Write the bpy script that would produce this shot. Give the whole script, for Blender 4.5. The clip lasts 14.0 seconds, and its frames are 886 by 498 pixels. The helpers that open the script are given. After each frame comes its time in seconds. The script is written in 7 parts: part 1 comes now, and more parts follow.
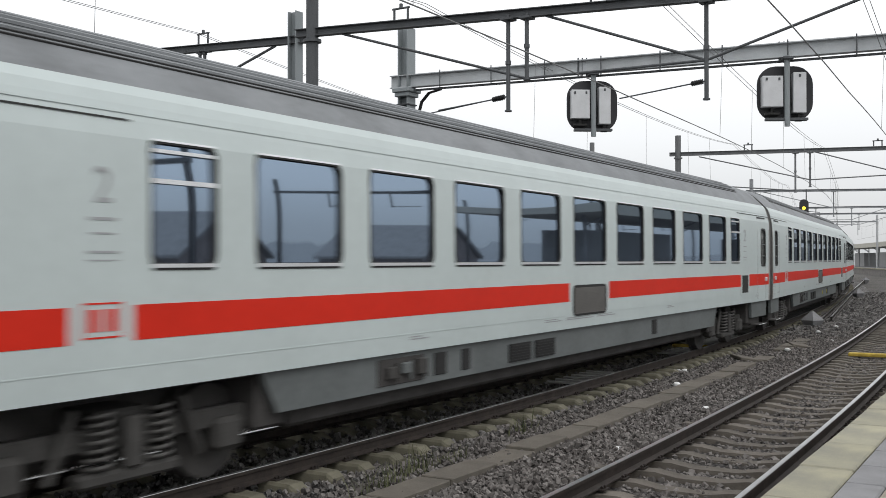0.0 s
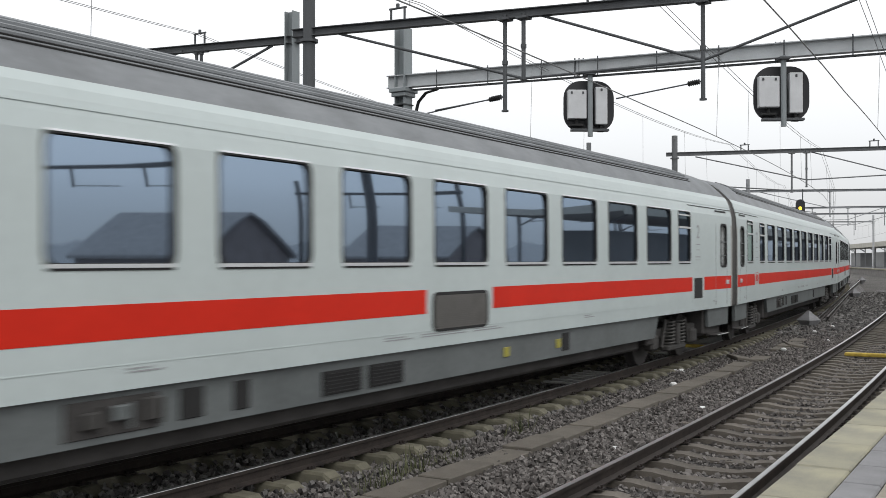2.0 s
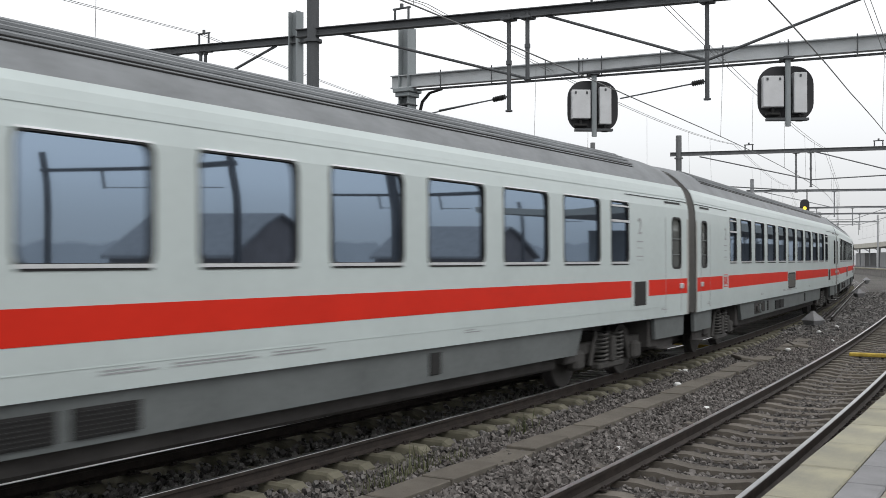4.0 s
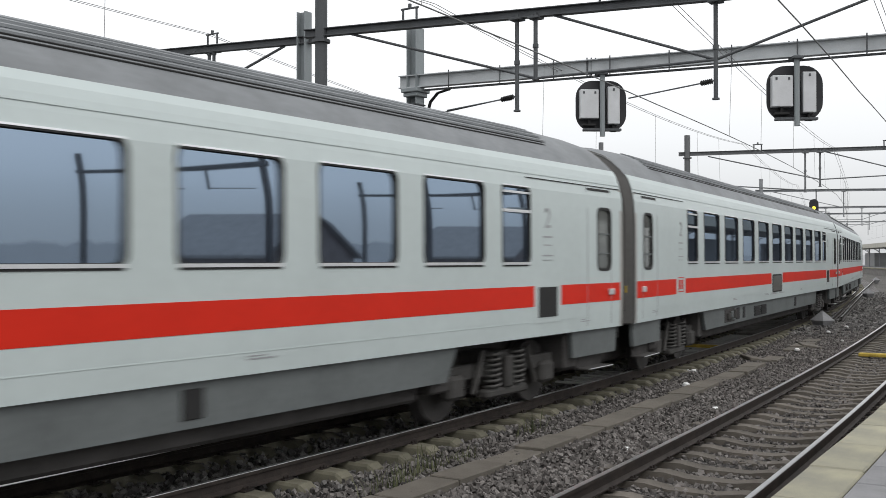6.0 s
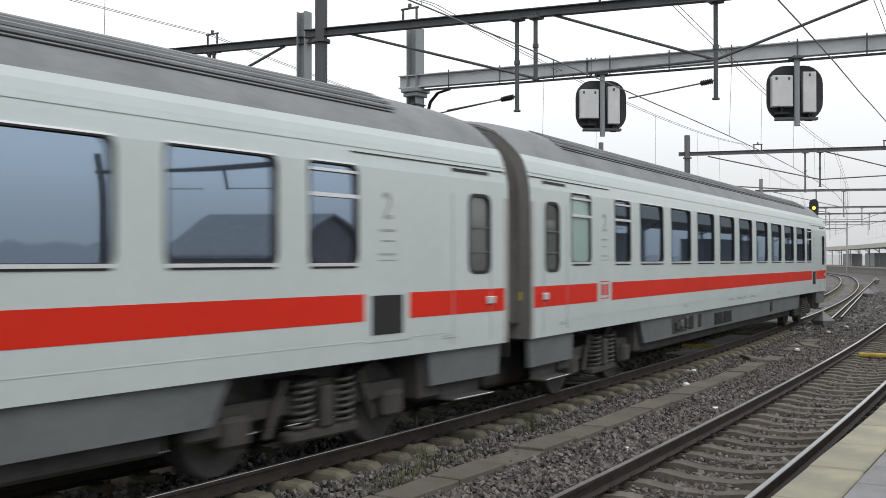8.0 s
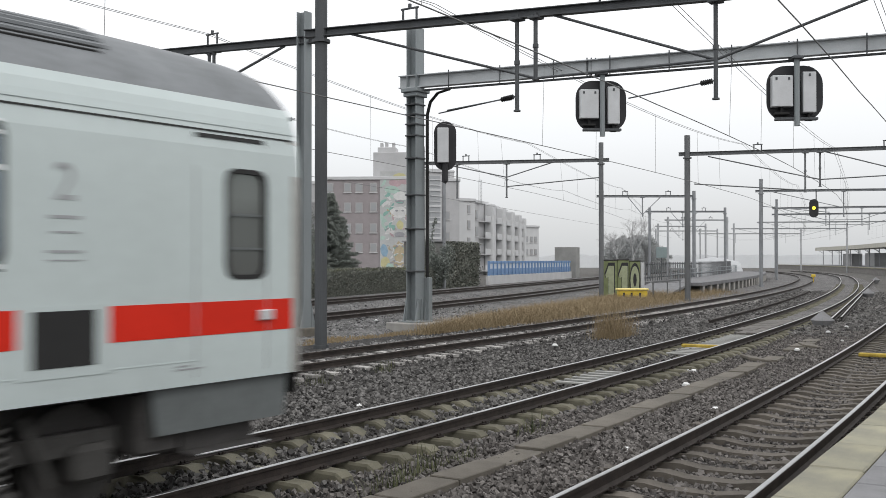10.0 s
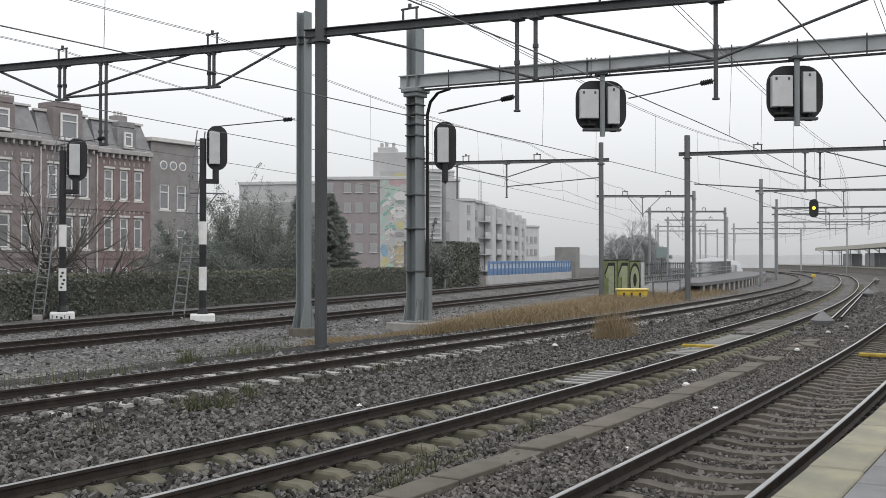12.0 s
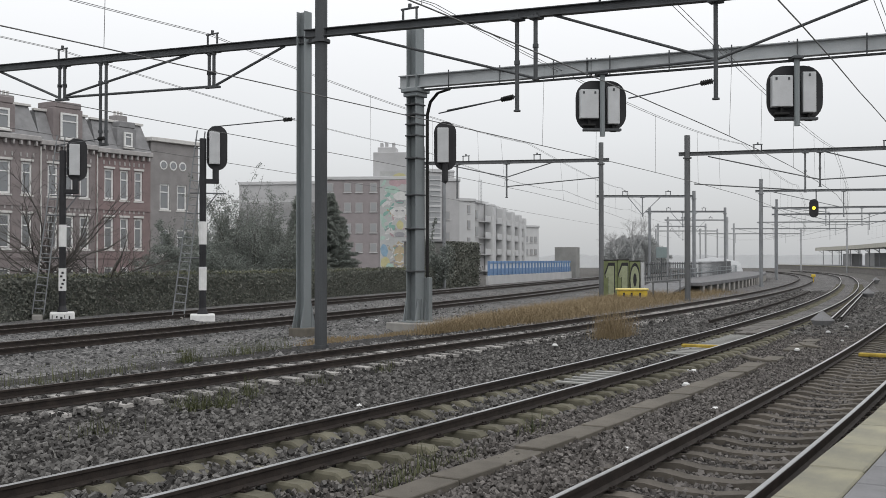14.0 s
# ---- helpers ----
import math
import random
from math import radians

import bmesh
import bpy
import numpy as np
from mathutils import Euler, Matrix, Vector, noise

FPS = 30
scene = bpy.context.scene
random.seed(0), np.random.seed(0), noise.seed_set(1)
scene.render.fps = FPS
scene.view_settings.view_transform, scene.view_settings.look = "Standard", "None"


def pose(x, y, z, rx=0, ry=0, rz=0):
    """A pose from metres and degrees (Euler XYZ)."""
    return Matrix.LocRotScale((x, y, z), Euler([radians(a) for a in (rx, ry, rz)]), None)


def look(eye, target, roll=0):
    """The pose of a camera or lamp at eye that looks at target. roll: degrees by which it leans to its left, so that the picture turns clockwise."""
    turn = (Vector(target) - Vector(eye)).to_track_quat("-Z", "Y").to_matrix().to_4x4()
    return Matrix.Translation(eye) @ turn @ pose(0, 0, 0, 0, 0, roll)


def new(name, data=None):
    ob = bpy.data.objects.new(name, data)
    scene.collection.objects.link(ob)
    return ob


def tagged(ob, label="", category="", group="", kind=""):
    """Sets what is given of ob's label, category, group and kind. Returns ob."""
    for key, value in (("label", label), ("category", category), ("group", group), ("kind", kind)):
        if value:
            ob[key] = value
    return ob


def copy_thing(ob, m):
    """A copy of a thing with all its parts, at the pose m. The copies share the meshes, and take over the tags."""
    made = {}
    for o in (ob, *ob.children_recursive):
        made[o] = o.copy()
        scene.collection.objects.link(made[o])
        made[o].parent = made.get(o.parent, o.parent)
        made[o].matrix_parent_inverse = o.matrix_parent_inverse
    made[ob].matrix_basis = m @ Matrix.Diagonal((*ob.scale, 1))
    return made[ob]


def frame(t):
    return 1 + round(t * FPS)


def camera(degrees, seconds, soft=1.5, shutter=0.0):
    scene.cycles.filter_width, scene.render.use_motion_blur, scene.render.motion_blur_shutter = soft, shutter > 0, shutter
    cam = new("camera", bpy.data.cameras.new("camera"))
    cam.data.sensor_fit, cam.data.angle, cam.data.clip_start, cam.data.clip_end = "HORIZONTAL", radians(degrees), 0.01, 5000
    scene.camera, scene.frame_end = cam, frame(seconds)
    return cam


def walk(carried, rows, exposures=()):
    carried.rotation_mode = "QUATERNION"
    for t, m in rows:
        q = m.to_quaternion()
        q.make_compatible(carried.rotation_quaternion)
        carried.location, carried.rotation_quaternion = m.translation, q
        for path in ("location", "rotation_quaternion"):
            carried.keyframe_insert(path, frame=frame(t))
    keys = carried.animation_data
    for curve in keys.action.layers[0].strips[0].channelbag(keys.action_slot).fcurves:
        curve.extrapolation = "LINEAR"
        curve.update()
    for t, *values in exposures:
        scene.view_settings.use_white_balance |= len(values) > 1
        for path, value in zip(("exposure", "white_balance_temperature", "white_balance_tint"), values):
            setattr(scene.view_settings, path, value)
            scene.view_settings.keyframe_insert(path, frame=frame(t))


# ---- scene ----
# World: x runs along the tracks, y away from the platform, z = 0 at the rail heads.
EYE = (0.0, 0.0, 2.13)
HEADING = 0.593
LIFT = 19.0 / 1800.0

cam = camera(47.07, 14.0, soft=0.8, shutter=0.32)


def aim(px):
    """Camera pose turned to its right by a small angle (thousandths of the focal length)."""
    a = HEADING - px / 1800.0
    return look(EYE, (EYE[0] + math.cos(a), EYE[1] + math.sin(a), EYE[2] + LIFT))


walk(cam, [(t, aim(p)) for t, p in (
    (0.0, 15.5), (0.5, 18.0), (1.0, 19.5), (1.5, 20.5), (2.0, 21.2), (2.5, 22.0), (3.0, 22.5), (3.3, 22.3),
    (4.2, 11.0), (5.2, 0.2), (5.5, 0.0), (8.0, 0.0), (11.0, 0.0), (14.0, 0.0))],
     exposures=((0.0, 0.2), (8.2, 0.2), (10.4, 0.2), (11.0, 0.18), (12.0, 0.08), (13.0, 0.0), (14.0, -0.05)))

# ---- light: overcast, misty day ----
world = bpy.data.worlds.new("overcast")
scene.world = world
world.use_nodes = True
wn, wl = world.node_tree.nodes, world.node_tree.links
wn.clear()
sky = wn.new("ShaderNodeTexSky")
sky.sky_type, sky.sun_disc = "NISHITA", False
sky.sun_elevation, sky.sun_rotation = radians(35), radians(200)
skydim = wn.new("ShaderNodeMix")
skydim.data_type, skydim.blend_type = "RGBA", "MULTIPLY"
skydim.inputs[0].default_value = 1.0
skydim.inputs[7].default_value = (0.10, 0.10, 0.10, 1)
wl.new(sky.outputs[0], skydim.inputs[6])
# cloud deck: paler overhead, a little greyer towards the ground
coord = wn.new("ShaderNodeTexCoord")
sep = wn.new("ShaderNodeSeparateXYZ")
wl.new(coord.outputs["Generated"], sep.inputs[0])
ramp = wn.new("ShaderNodeValToRGB")
ramp.color_ramp.elements[0].position, ramp.color_ramp.elements[0].color = 0.0, (0.54, 0.555, 0.57, 1)
ramp.color_ramp.elements[1].position, ramp.color_ramp.elements[1].color = 0.25, (1.08, 1.09, 1.11, 1)
for stop, tone in ((0.03, 0.63), (0.115, 0.86)):
    mid = ramp.color_ramp.elements.new(stop)
    mid.color = (tone * 0.985, tone, tone * 1.02, 1)
wl.new(sep.outputs[2], ramp.inputs[0])
cloud = wn.new("ShaderNodeMix")
cloud.data_type = "RGBA"
cloud.inputs[0].default_value = 0.95
wl.new(skydim.outputs[2], cloud.inputs[6])
wl.new(ramp.outputs[0], cloud.inputs[7])
bg = wn.new("ShaderNodeBackground")
bg.inputs[1].default_value = 1.0
out = wn.new("ShaderNodeOutputWorld")
wl.new(cloud.outputs[2], bg.inputs[0])
wl.new(bg.outputs[0], out.inputs[0])

sun = new("sun", bpy.data.lights.new("sun", "SUN"))
sun.data.energy, sun.data.angle, sun.data.color = 0.6, radians(30), (1.0, 0.97, 0.93)
sun.matrix_world = look((0, 0, 60), (25, 45, 0))

# ---- materials ----


def mat(name, color, rough=0.7, metal=0.0, var=0.25, scale=4.0, fine=60.0, bump=0.15, dist=0.01, random_ob=0.0, streak=0.0, tint=None, spec=0.4):
    """Surface with coarse stains, fine grain and a fine relief, in world metres; streak draws the stains out downwards."""
    m = bpy.data.materials.new(name)
    m.use_nodes = True
    n, l = m.node_tree.nodes, m.node_tree.links
    b = n["Principled BSDF"]
    b.inputs["Roughness"].default_value, b.inputs["Metallic"].default_value = rough, metal
    b.inputs["Specular IOR Level"].default_value = spec
    tc = n.new("ShaderNodeTexCoord")
    mp = n.new("ShaderNodeMapping")
    mp.inputs["Scale"].default_value = (1, 1, 1 - 0.85 * streak)
    l.new(tc.outputs["Object"], mp.inputs[0])
    n1 = n.new("ShaderNodeTexNoise")
    n1.inputs["Scale"].default_value, n1.inputs["Detail"].default_value = scale, 5
    n2 = n.new("ShaderNodeTexNoise")
    n2.inputs["Scale"].default_value, n2.inputs["Detail"].default_value = fine, 3
    l.new(mp.outputs[0], n1.inputs["Vector"])
    l.new(tc.outputs["Object"], n2.inputs["Vector"])
    dark = [c * (1 - var) for c in color]
    light = [min(1, c * (1 + var)) for c in (tint or color)]
    r = n.new("ShaderNodeValToRGB")
    r.color_ramp.elements[0].position, r.color_ramp.elements[1].position = 0.3, 0.7
    r.color_ramp.elements[0].color, r.color_ramp.elements[1].color = (*dark, 1), (*light, 1)
    add = n.new("ShaderNodeMath")
    add.operation = "MULTIPLY_ADD"
    add.inputs[1].default_value = 0.65
    l.new(n1.outputs[0], add.inputs[0])
    mul = n.new("ShaderNodeMath")
    mul.operation = "MULTIPLY"
    mul.inputs[1].default_value = 0.35
    l.new(n2.outputs[0], mul.inputs[0])
    l.new(mul.outputs[0], add.inputs[2])
    l.new(add.outputs[0], r.inputs[0])
    last = r.outputs[0]
    if random_ob:
        oi = n.new("ShaderNodeObjectInfo")
        hv = n.new("ShaderNodeHueSaturation")
        mr = n.new("ShaderNodeMapRange")
        mr.inputs[3].default_value, mr.inputs[4].default_value = 1 - random_ob, 1 + random_ob
        l.new(oi.outputs["Random"], mr.inputs[0])
        l.new(mr.outputs[0], hv.inputs["Value"])
        l.new(last, hv.inputs["Color"])
        last = hv.outputs[0]
    l.new(last, b.inputs["Base Color"])
    if bump:
        bp = n.new("ShaderNodeBump")
        bp.inputs["Strength"].default_value, bp.inputs["Distance"].default_value = bump, dist
        l.new(n2.outputs[0], bp.inputs["Height"])
        l.new(bp.outputs[0], b.inputs["Normal"])
    return m


def stone_mat(name, low, high, size=0.055, bump=1.0):
    """Broken stone: every cell a stone of its own tone, with rounded relief and patches of dust."""
    m = bpy.data.materials.new(name)
    m.use_nodes = True
    n, l = m.node_tree.nodes, m.node_tree.links
    b = n["Principled BSDF"]
    b.inputs["Roughness"].default_value = 0.9
    b.inputs["Specular IOR Level"].default_value = 0.25
    tc = n.new("ShaderNodeTexCoord")
    v = n.new("ShaderNodeTexVoronoi")
    v.inputs["Scale"].default_value = 1 / size
    l.new(tc.outputs["Object"], v.inputs["Vector"])
    sepc = n.new("ShaderNodeSeparateColor")
    l.new(v.outputs["Color"], sepc.inputs[0])
    r = n.new("ShaderNodeValToRGB")
    r.color_ramp.elements[0].color, r.color_ramp.elements[1].color = (*low, 1), (*high, 1)
    l.new(sepc.outputs[0], r.inputs[0])
    patch = n.new("ShaderNodeTexNoise")
    patch.inputs["Scale"].default_value, patch.inputs["Detail"].default_value = 0.5, 6
    l.new(tc.outputs["Object"], patch.inputs["Vector"])
    pr = n.new("ShaderNodeMapRange")
    pr.inputs[1].default_value, pr.inputs[2].default_value, pr.inputs[3].default_value, pr.inputs[4].default_value = 0.3, 0.7, 0.7, 1.3
    l.new(patch.outputs[0], pr.inputs[0])
    hv = n.new("ShaderNodeHueSaturation")
    l.new(r.outputs[0], hv.inputs["Color"])
    l.new(pr.outputs[0], hv.inputs["Value"])
    l.new(hv.outputs[0], b.inputs["Base Color"])
    bp = n.new("ShaderNodeBump")
    bp.invert = True
    bp.inputs["Strength"].default_value, bp.inputs["Distance"].default_value = bump, size * 0.8
    l.new(v.outputs["Distance"], bp.inputs["Height"])
    l.new(bp.outputs[0], b.inputs["Normal"])
    return m


def island_mat(name, low, high, rough=0.9, spec=0.2, fine=40.0):
    """A joined heap of pieces, each with its own tone."""
    m = bpy.data.materials.new(name)
    m.use_nodes = True
    n, l = m.node_tree.nodes, m.node_tree.links
    b = n["Principled BSDF"]
    b.inputs["Roughness"].default_value, b.inputs["Specular IOR Level"].default_value = rough, spec
    g = n.new("ShaderNodeNewGeometry")
    r = n.new("ShaderNodeValToRGB")
    r.color_ramp.elements[0].color, r.color_ramp.elements[1].color = (*low, 1), (*high, 1)
    l.new(g.outputs["Random Per Island"], r.inputs[0])
    tc = n.new("ShaderNodeTexCoord")
    nz = n.new("ShaderNodeTexNoise")
    nz.inputs["Scale"].default_value = fine
    l.new(tc.outputs["Object"], nz.inputs["Vector"])
    hv = n.new("ShaderNodeHueSaturation")
    mr = n.new("ShaderNodeMapRange")
    mr.inputs[3].default_value, mr.inputs[4].default_value = 0.75, 1.25
    l.new(nz.outputs[0], mr.inputs[0])
    l.new(mr.outputs[0], hv.inputs["Value"])
    l.new(r.outputs[0], hv.inputs["Color"])
    l.new(hv.outputs[0], b.inputs["Base Color"])
    return m


def glass_mat(name, color, rough=0.03, tint=(0.9, 0.95, 1.0), ior=1.6):
    """Dark tinted pane that mirrors its surroundings."""
    m = bpy.data.materials.new(name)
    m.use_nodes = True
    b = m.node_tree.nodes["Principled BSDF"]
    b.inputs["Base Color"].default_value = (*color, 1)
    b.inputs["Roughness"].default_value = rough
    b.inputs["Specular IOR Level"].default_value = 1.0
    b.inputs["IOR"].default_value = ior
    b.inputs["Specular Tint"].default_value = (*tint, 1)
    return m


def glow_mat(name, color, strength):
    m = bpy.data.materials.new(name)
    m.use_nodes = True
    b = m.node_tree.nodes["Principled BSDF"]
    b.inputs["Base Color"].default_value = (*color, 1)
    b.inputs["Emission Color"].default_value = (*color, 1)
    b.inputs["Emission Strength"].default_value = strength
    return m


# near bed is extra dark, painting shade into the gaps between loose stones
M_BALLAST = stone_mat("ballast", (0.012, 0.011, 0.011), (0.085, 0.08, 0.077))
# rear and far ballast lightened so its colour holds the mist
M_BALLAST_PALE = stone_mat("hazed_ballast", (0.035, 0.035, 0.035), (0.25, 0.245, 0.24))
M_BALLAST_FAR = stone_mat("far_hazed_ballast", (0.06, 0.058, 0.056), (0.25, 0.242, 0.238))
M_STONES = island_mat("ballast_stones", (0.038, 0.036, 0.035), (0.205, 0.198, 0.19))
M_STONES_BROWN = island_mat("dirty_brown_stones", (0.055, 0.050, 0.047), (0.212, 0.197, 0.186))
# rear stones, paled the same way for mist
M_STONES_PALE = island_mat("clean_ballast_stones", (0.05, 0.05, 0.05), (0.29, 0.285, 0.28))
M_SOIL = mat("ballast_soil", (0.10, 0.095, 0.088), 0.95, var=0.35, scale=0.6, fine=25, bump=0.6, dist=0.05)
M_RAIL = mat("rusty_rail_side", (0.026, 0.021, 0.019), 0.75, 0.2, var=0.4, scale=6, tint=(0.036, 0.028, 0.024))
M_RAILTOP = mat("worn_rail_head", (0.40, 0.40, 0.40), 0.28, 1.0, var=0.12, scale=3, bump=0.03)
M_SLEEPER = mat("sleeper_concrete", (0.128, 0.12, 0.088), 0.9, var=0.32, scale=7, fine=90, bump=0.3, random_ob=0.22)
M_SLEEPER_PALE = mat("sleeper_pale", (0.36, 0.345, 0.33), 0.9, var=0.3, scale=7, fine=90, bump=0.3, random_ob=0.25)
M_SLEEPER_DIRTY = mat("sleeper_dirty", (0.118, 0.104, 0.088), 0.9, var=0.3, scale=7, fine=90, bump=0.3, random_ob=0.25)
M_CONCRETE = mat("weathered_concrete", (0.33, 0.32, 0.30), 0.9, var=0.25, scale=2.5, fine=80, bump=0.25, random_ob=0.1)
M_DUCT = mat("duct_concrete", (0.13, 0.117, 0.098), 0.9, var=0.3, scale=3, fine=80, bump=0.3, random_ob=0.12)
M_SLAB = mat("platform_slab_grey", (0.185, 0.185, 0.19), 0.85, var=0.3, scale=3, fine=120, bump=0.2, random_ob=0.1)
M_PALE = mat("platform_slab_pale", (0.235, 0.235, 0.21), 0.85, var=0.32, scale=2.2, fine=120, bump=0.2, random_ob=0.08, tint=(0.30, 0.28, 0.19))
M_STEEL_DARK = mat("dark_galvanised_steel", (0.085, 0.09, 0.095), 0.6, 0.35, var=0.3, scale=1.5, fine=30, streak=0.8)
M_STEEL_GREY = mat("grey_painted_steel", (0.225, 0.248, 0.256), 0.55, 0.1, var=0.18, scale=1.2, fine=30, streak=0.8)
# steel for the line and its far portals; the palest tones carry painted haze
M_STEEL_FAR = mat("pale_and_hazed_steel", (0.25, 0.26, 0.27), 0.6, 0.2, var=0.2, scale=1.5, fine=30)
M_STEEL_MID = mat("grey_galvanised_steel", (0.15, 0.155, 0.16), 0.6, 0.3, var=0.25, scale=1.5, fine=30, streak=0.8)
M_STEEL_HAZY = mat("hazed_steel", (0.40, 0.41, 0.42), 0.6, 0.1, var=0.15, scale=1.5, fine=30)
M_BEAM = mat("light_grey_beam", (0.40, 0.42, 0.43), 0.55, 0.1, var=0.15, scale=1.5, fine=30)
# wire tone raised to include the mist around it
M_WIRE = mat("copper_wire_hazed", (0.17, 0.17, 0.17), 0.6, 0.2, var=0.2)
M_BLACK = mat("matt_black_paint", (0.025, 0.025, 0.028), 0.55, var=0.3, scale=3, bump=0.05)
M_CASE = mat("pale_metal_case", (0.55, 0.56, 0.57), 0.45, 0.2, var=0.1, scale=3, bump=0.05)
M_WHITE = mat("white_paint", (0.78, 0.78, 0.77), 0.6, var=0.12, scale=5, bump=0.08)
M_COACH = mat("coach_light_grey_paint", (0.50, 0.562, 0.556), 0.38, var=0.07, scale=0.7, fine=9, bump=0.015, streak=0.7, spec=0.3)
M_COACH_DIRTY = mat("coach_end_soiled_paint", (0.18, 0.177, 0.17), 0.45, var=0.2, scale=1.2, fine=12, bump=0.03, streak=0.8)
M_COACH_CORNER = mat("coach_corner_soiled_paint", (0.34, 0.335, 0.315), 0.45, var=0.3, scale=1.6, fine=12, bump=0.03, streak=0.8)
M_RED = mat("traffic_red_stripe", (0.62, 0.026, 0.012), 0.5, spec=0.15, var=0.08, scale=1.0, fine=9, bump=0.015)
M_ROOF = mat("coach_roof_grey", (0.184, 0.196, 0.205), 0.55, var=0.3, scale=1.1, fine=14, bump=0.04)
M_SKIRT = mat("coach_skirt_grey", (0.125, 0.138, 0.138), 0.55, var=0.25, scale=1.0, fine=16, bump=0.05)
M_UNDER = mat("dirty_underframe", (0.055, 0.052, 0.05), 0.85, var=0.35, scale=3, fine=30, bump=0.2)
M_SPRING = mat("bogie_steel_dusty", (0.055, 0.053, 0.05), 0.8, var=0.3, scale=5, fine=40, bump=0.15)
M_COIL = mat("coil_spring_steel", (0.08, 0.078, 0.074), 0.7, var=0.25, scale=5, fine=40, bump=0.1)
M_RUBBER = mat("black_rubber", (0.018, 0.018, 0.018), 0.7, var=0.2)
M_BELLOWS = mat("dusty_bellows_rubber", (0.085, 0.082, 0.078), 0.85, var=0.35, scale=2, fine=20, bump=0.1, streak=0.6)
M_GRILLE = mat("dark_louvre", (0.15, 0.145, 0.135), 0.6, 0.2, var=0.2)
M_GLASS = glass_mat("coach_glass", (0.018, 0.02, 0.026), 0.03, (0.62, 0.79, 1.0), 2.65)
M_GLASS_FROST = glass_mat("frosted_glass", (0.30, 0.42, 0.38), 0.25)
M_ALU = mat("bright_aluminium_trim", (0.72, 0.73, 0.74), 0.35, 0.6, var=0.08, bump=0.03)
# house bricks raised and greyed, with mist mixed into the colour
M_BRICK = mat("hazed_dark_brick", (0.245, 0.215, 0.214), 0.9, var=0.2, scale=1.2, fine=14, bump=0.3)
M_BRICK_RED = mat("hazed_red_brick", (0.245, 0.187, 0.185), 0.9, var=0.18, scale=1.2, fine=14, bump=0.3)
M_BRICK_BROWN = mat("hazed_brown_brick", (0.28, 0.268, 0.266), 0.9, var=0.18, scale=1.2, fine=14, bump=0.3)
# far walls: haze is painted into these paler base colours
M_BRICK_FAR = mat("far_hazed_brick", (0.31, 0.282, 0.286), 0.9, var=0.1, scale=1.0, fine=9, bump=0.2)
M_RENDER = mat("hazed_render", (0.47, 0.47, 0.475), 0.9, var=0.1, scale=0.7, fine=9, bump=0.15)
M_RENDER_FAR = mat("hazed_render_far", (0.55, 0.555, 0.56), 0.9, var=0.06, scale=0.7, fine=9, bump=0.1)
M_SLATE = mat("slate_roof", (0.25, 0.25, 0.256), 0.8, var=0.25, scale=2, fine=20, bump=0.2)
# hedge growth lifted above its own tone as painted haze
M_HEDGE_CORE = mat("hazed_hedge_inner", (0.11, 0.114, 0.103), 0.95, var=0.5, scale=3, fine=20, bump=0.8, dist=0.1)
M_LEAF_TOP = island_mat("yellowish_ivy_tips", (0.13, 0.138, 0.095), (0.22, 0.225, 0.15), 0.9, 0.1)
# ivy and evergreen leaves likewise lightened to stand for haze
M_LEAF = island_mat("ivy_leaves", (0.13, 0.14, 0.124), (0.235, 0.24, 0.205), 0.9, 0.1)
M_LEAF_DARK = island_mat("hazed_evergreen_leaves", (0.185, 0.205, 0.188), (0.26, 0.28, 0.255), 1.0, 0.0)
# leaf tone greyed and raised to paint in mist
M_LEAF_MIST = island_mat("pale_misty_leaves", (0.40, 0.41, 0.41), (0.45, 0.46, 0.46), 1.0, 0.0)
M_LEAF_PALE = island_mat("pale_shrub_leaves", (0.10, 0.11, 0.10), (0.27, 0.28, 0.26), 0.8, 0.2)
M_BARK = mat("bark", (0.07, 0.06, 0.052), 0.9, var=0.3, scale=6, fine=40, bump=0.5)
M_GRASS_DRY = island_mat("dry_grass", (0.235, 0.185, 0.115), (0.335, 0.262, 0.165), 0.9, 0.1)
M_GRASS_GREEN = island_mat("weed_green", (0.05, 0.062, 0.032), (0.15, 0.155, 0.085), 0.9, 0.1)
M_YELLOW = mat("yellow_paint", (0.60, 0.43, 0.05), 0.6, var=0.15, scale=4, bump=0.1)
M_GREENBOX = mat("sprayed_green_paint", (0.20, 0.23, 0.115), 0.7, var=0.25, scale=3, bump=0.1)
M_BLUE = mat("blue_panel", (0.15, 0.25, 0.42), 0.6, var=0.12, scale=2, bump=0.05)
M_WOOD = mat("grey_planks", (0.14, 0.13, 0.12), 0.9, var=0.3, scale=4, fine=60, bump=0.3, random_ob=0.15)
# far woods nearly as pale as the sky: mist put into the base colour
M_MIST = mat("hazed_distant_wood", (0.70, 0.715, 0.73), 1.0, var=0.06, scale=0.2, fine=2, bump=0)

# ---- building helpers ----


def box(bm, x0, x1, y0, y1, z0, z1):
    """A block with slightly eased edges left square."""
    m = Matrix.Translation(((x0 + x1) / 2, (y0 + y1) / 2, (z0 + z1) / 2)) @ Matrix.Diagonal((x1 - x0, y1 - y0, z1 - z0, 1))
    return bmesh.ops.create_cube(bm, size=1.0, matrix=m)["verts"]


def bbox(bm, x0, x1, y0, y1, z0, z1, b=0.02, seg=1):
    """A block with bevelled edges."""
    vs = box(bm, x0, x1, y0, y1, z0, z1)
    es = list({e for v in vs for e in v.link_edges})
    bmesh.ops.bevel(bm, geom=es, offset=b, segments=seg, affect="EDGES", profile=0.5)


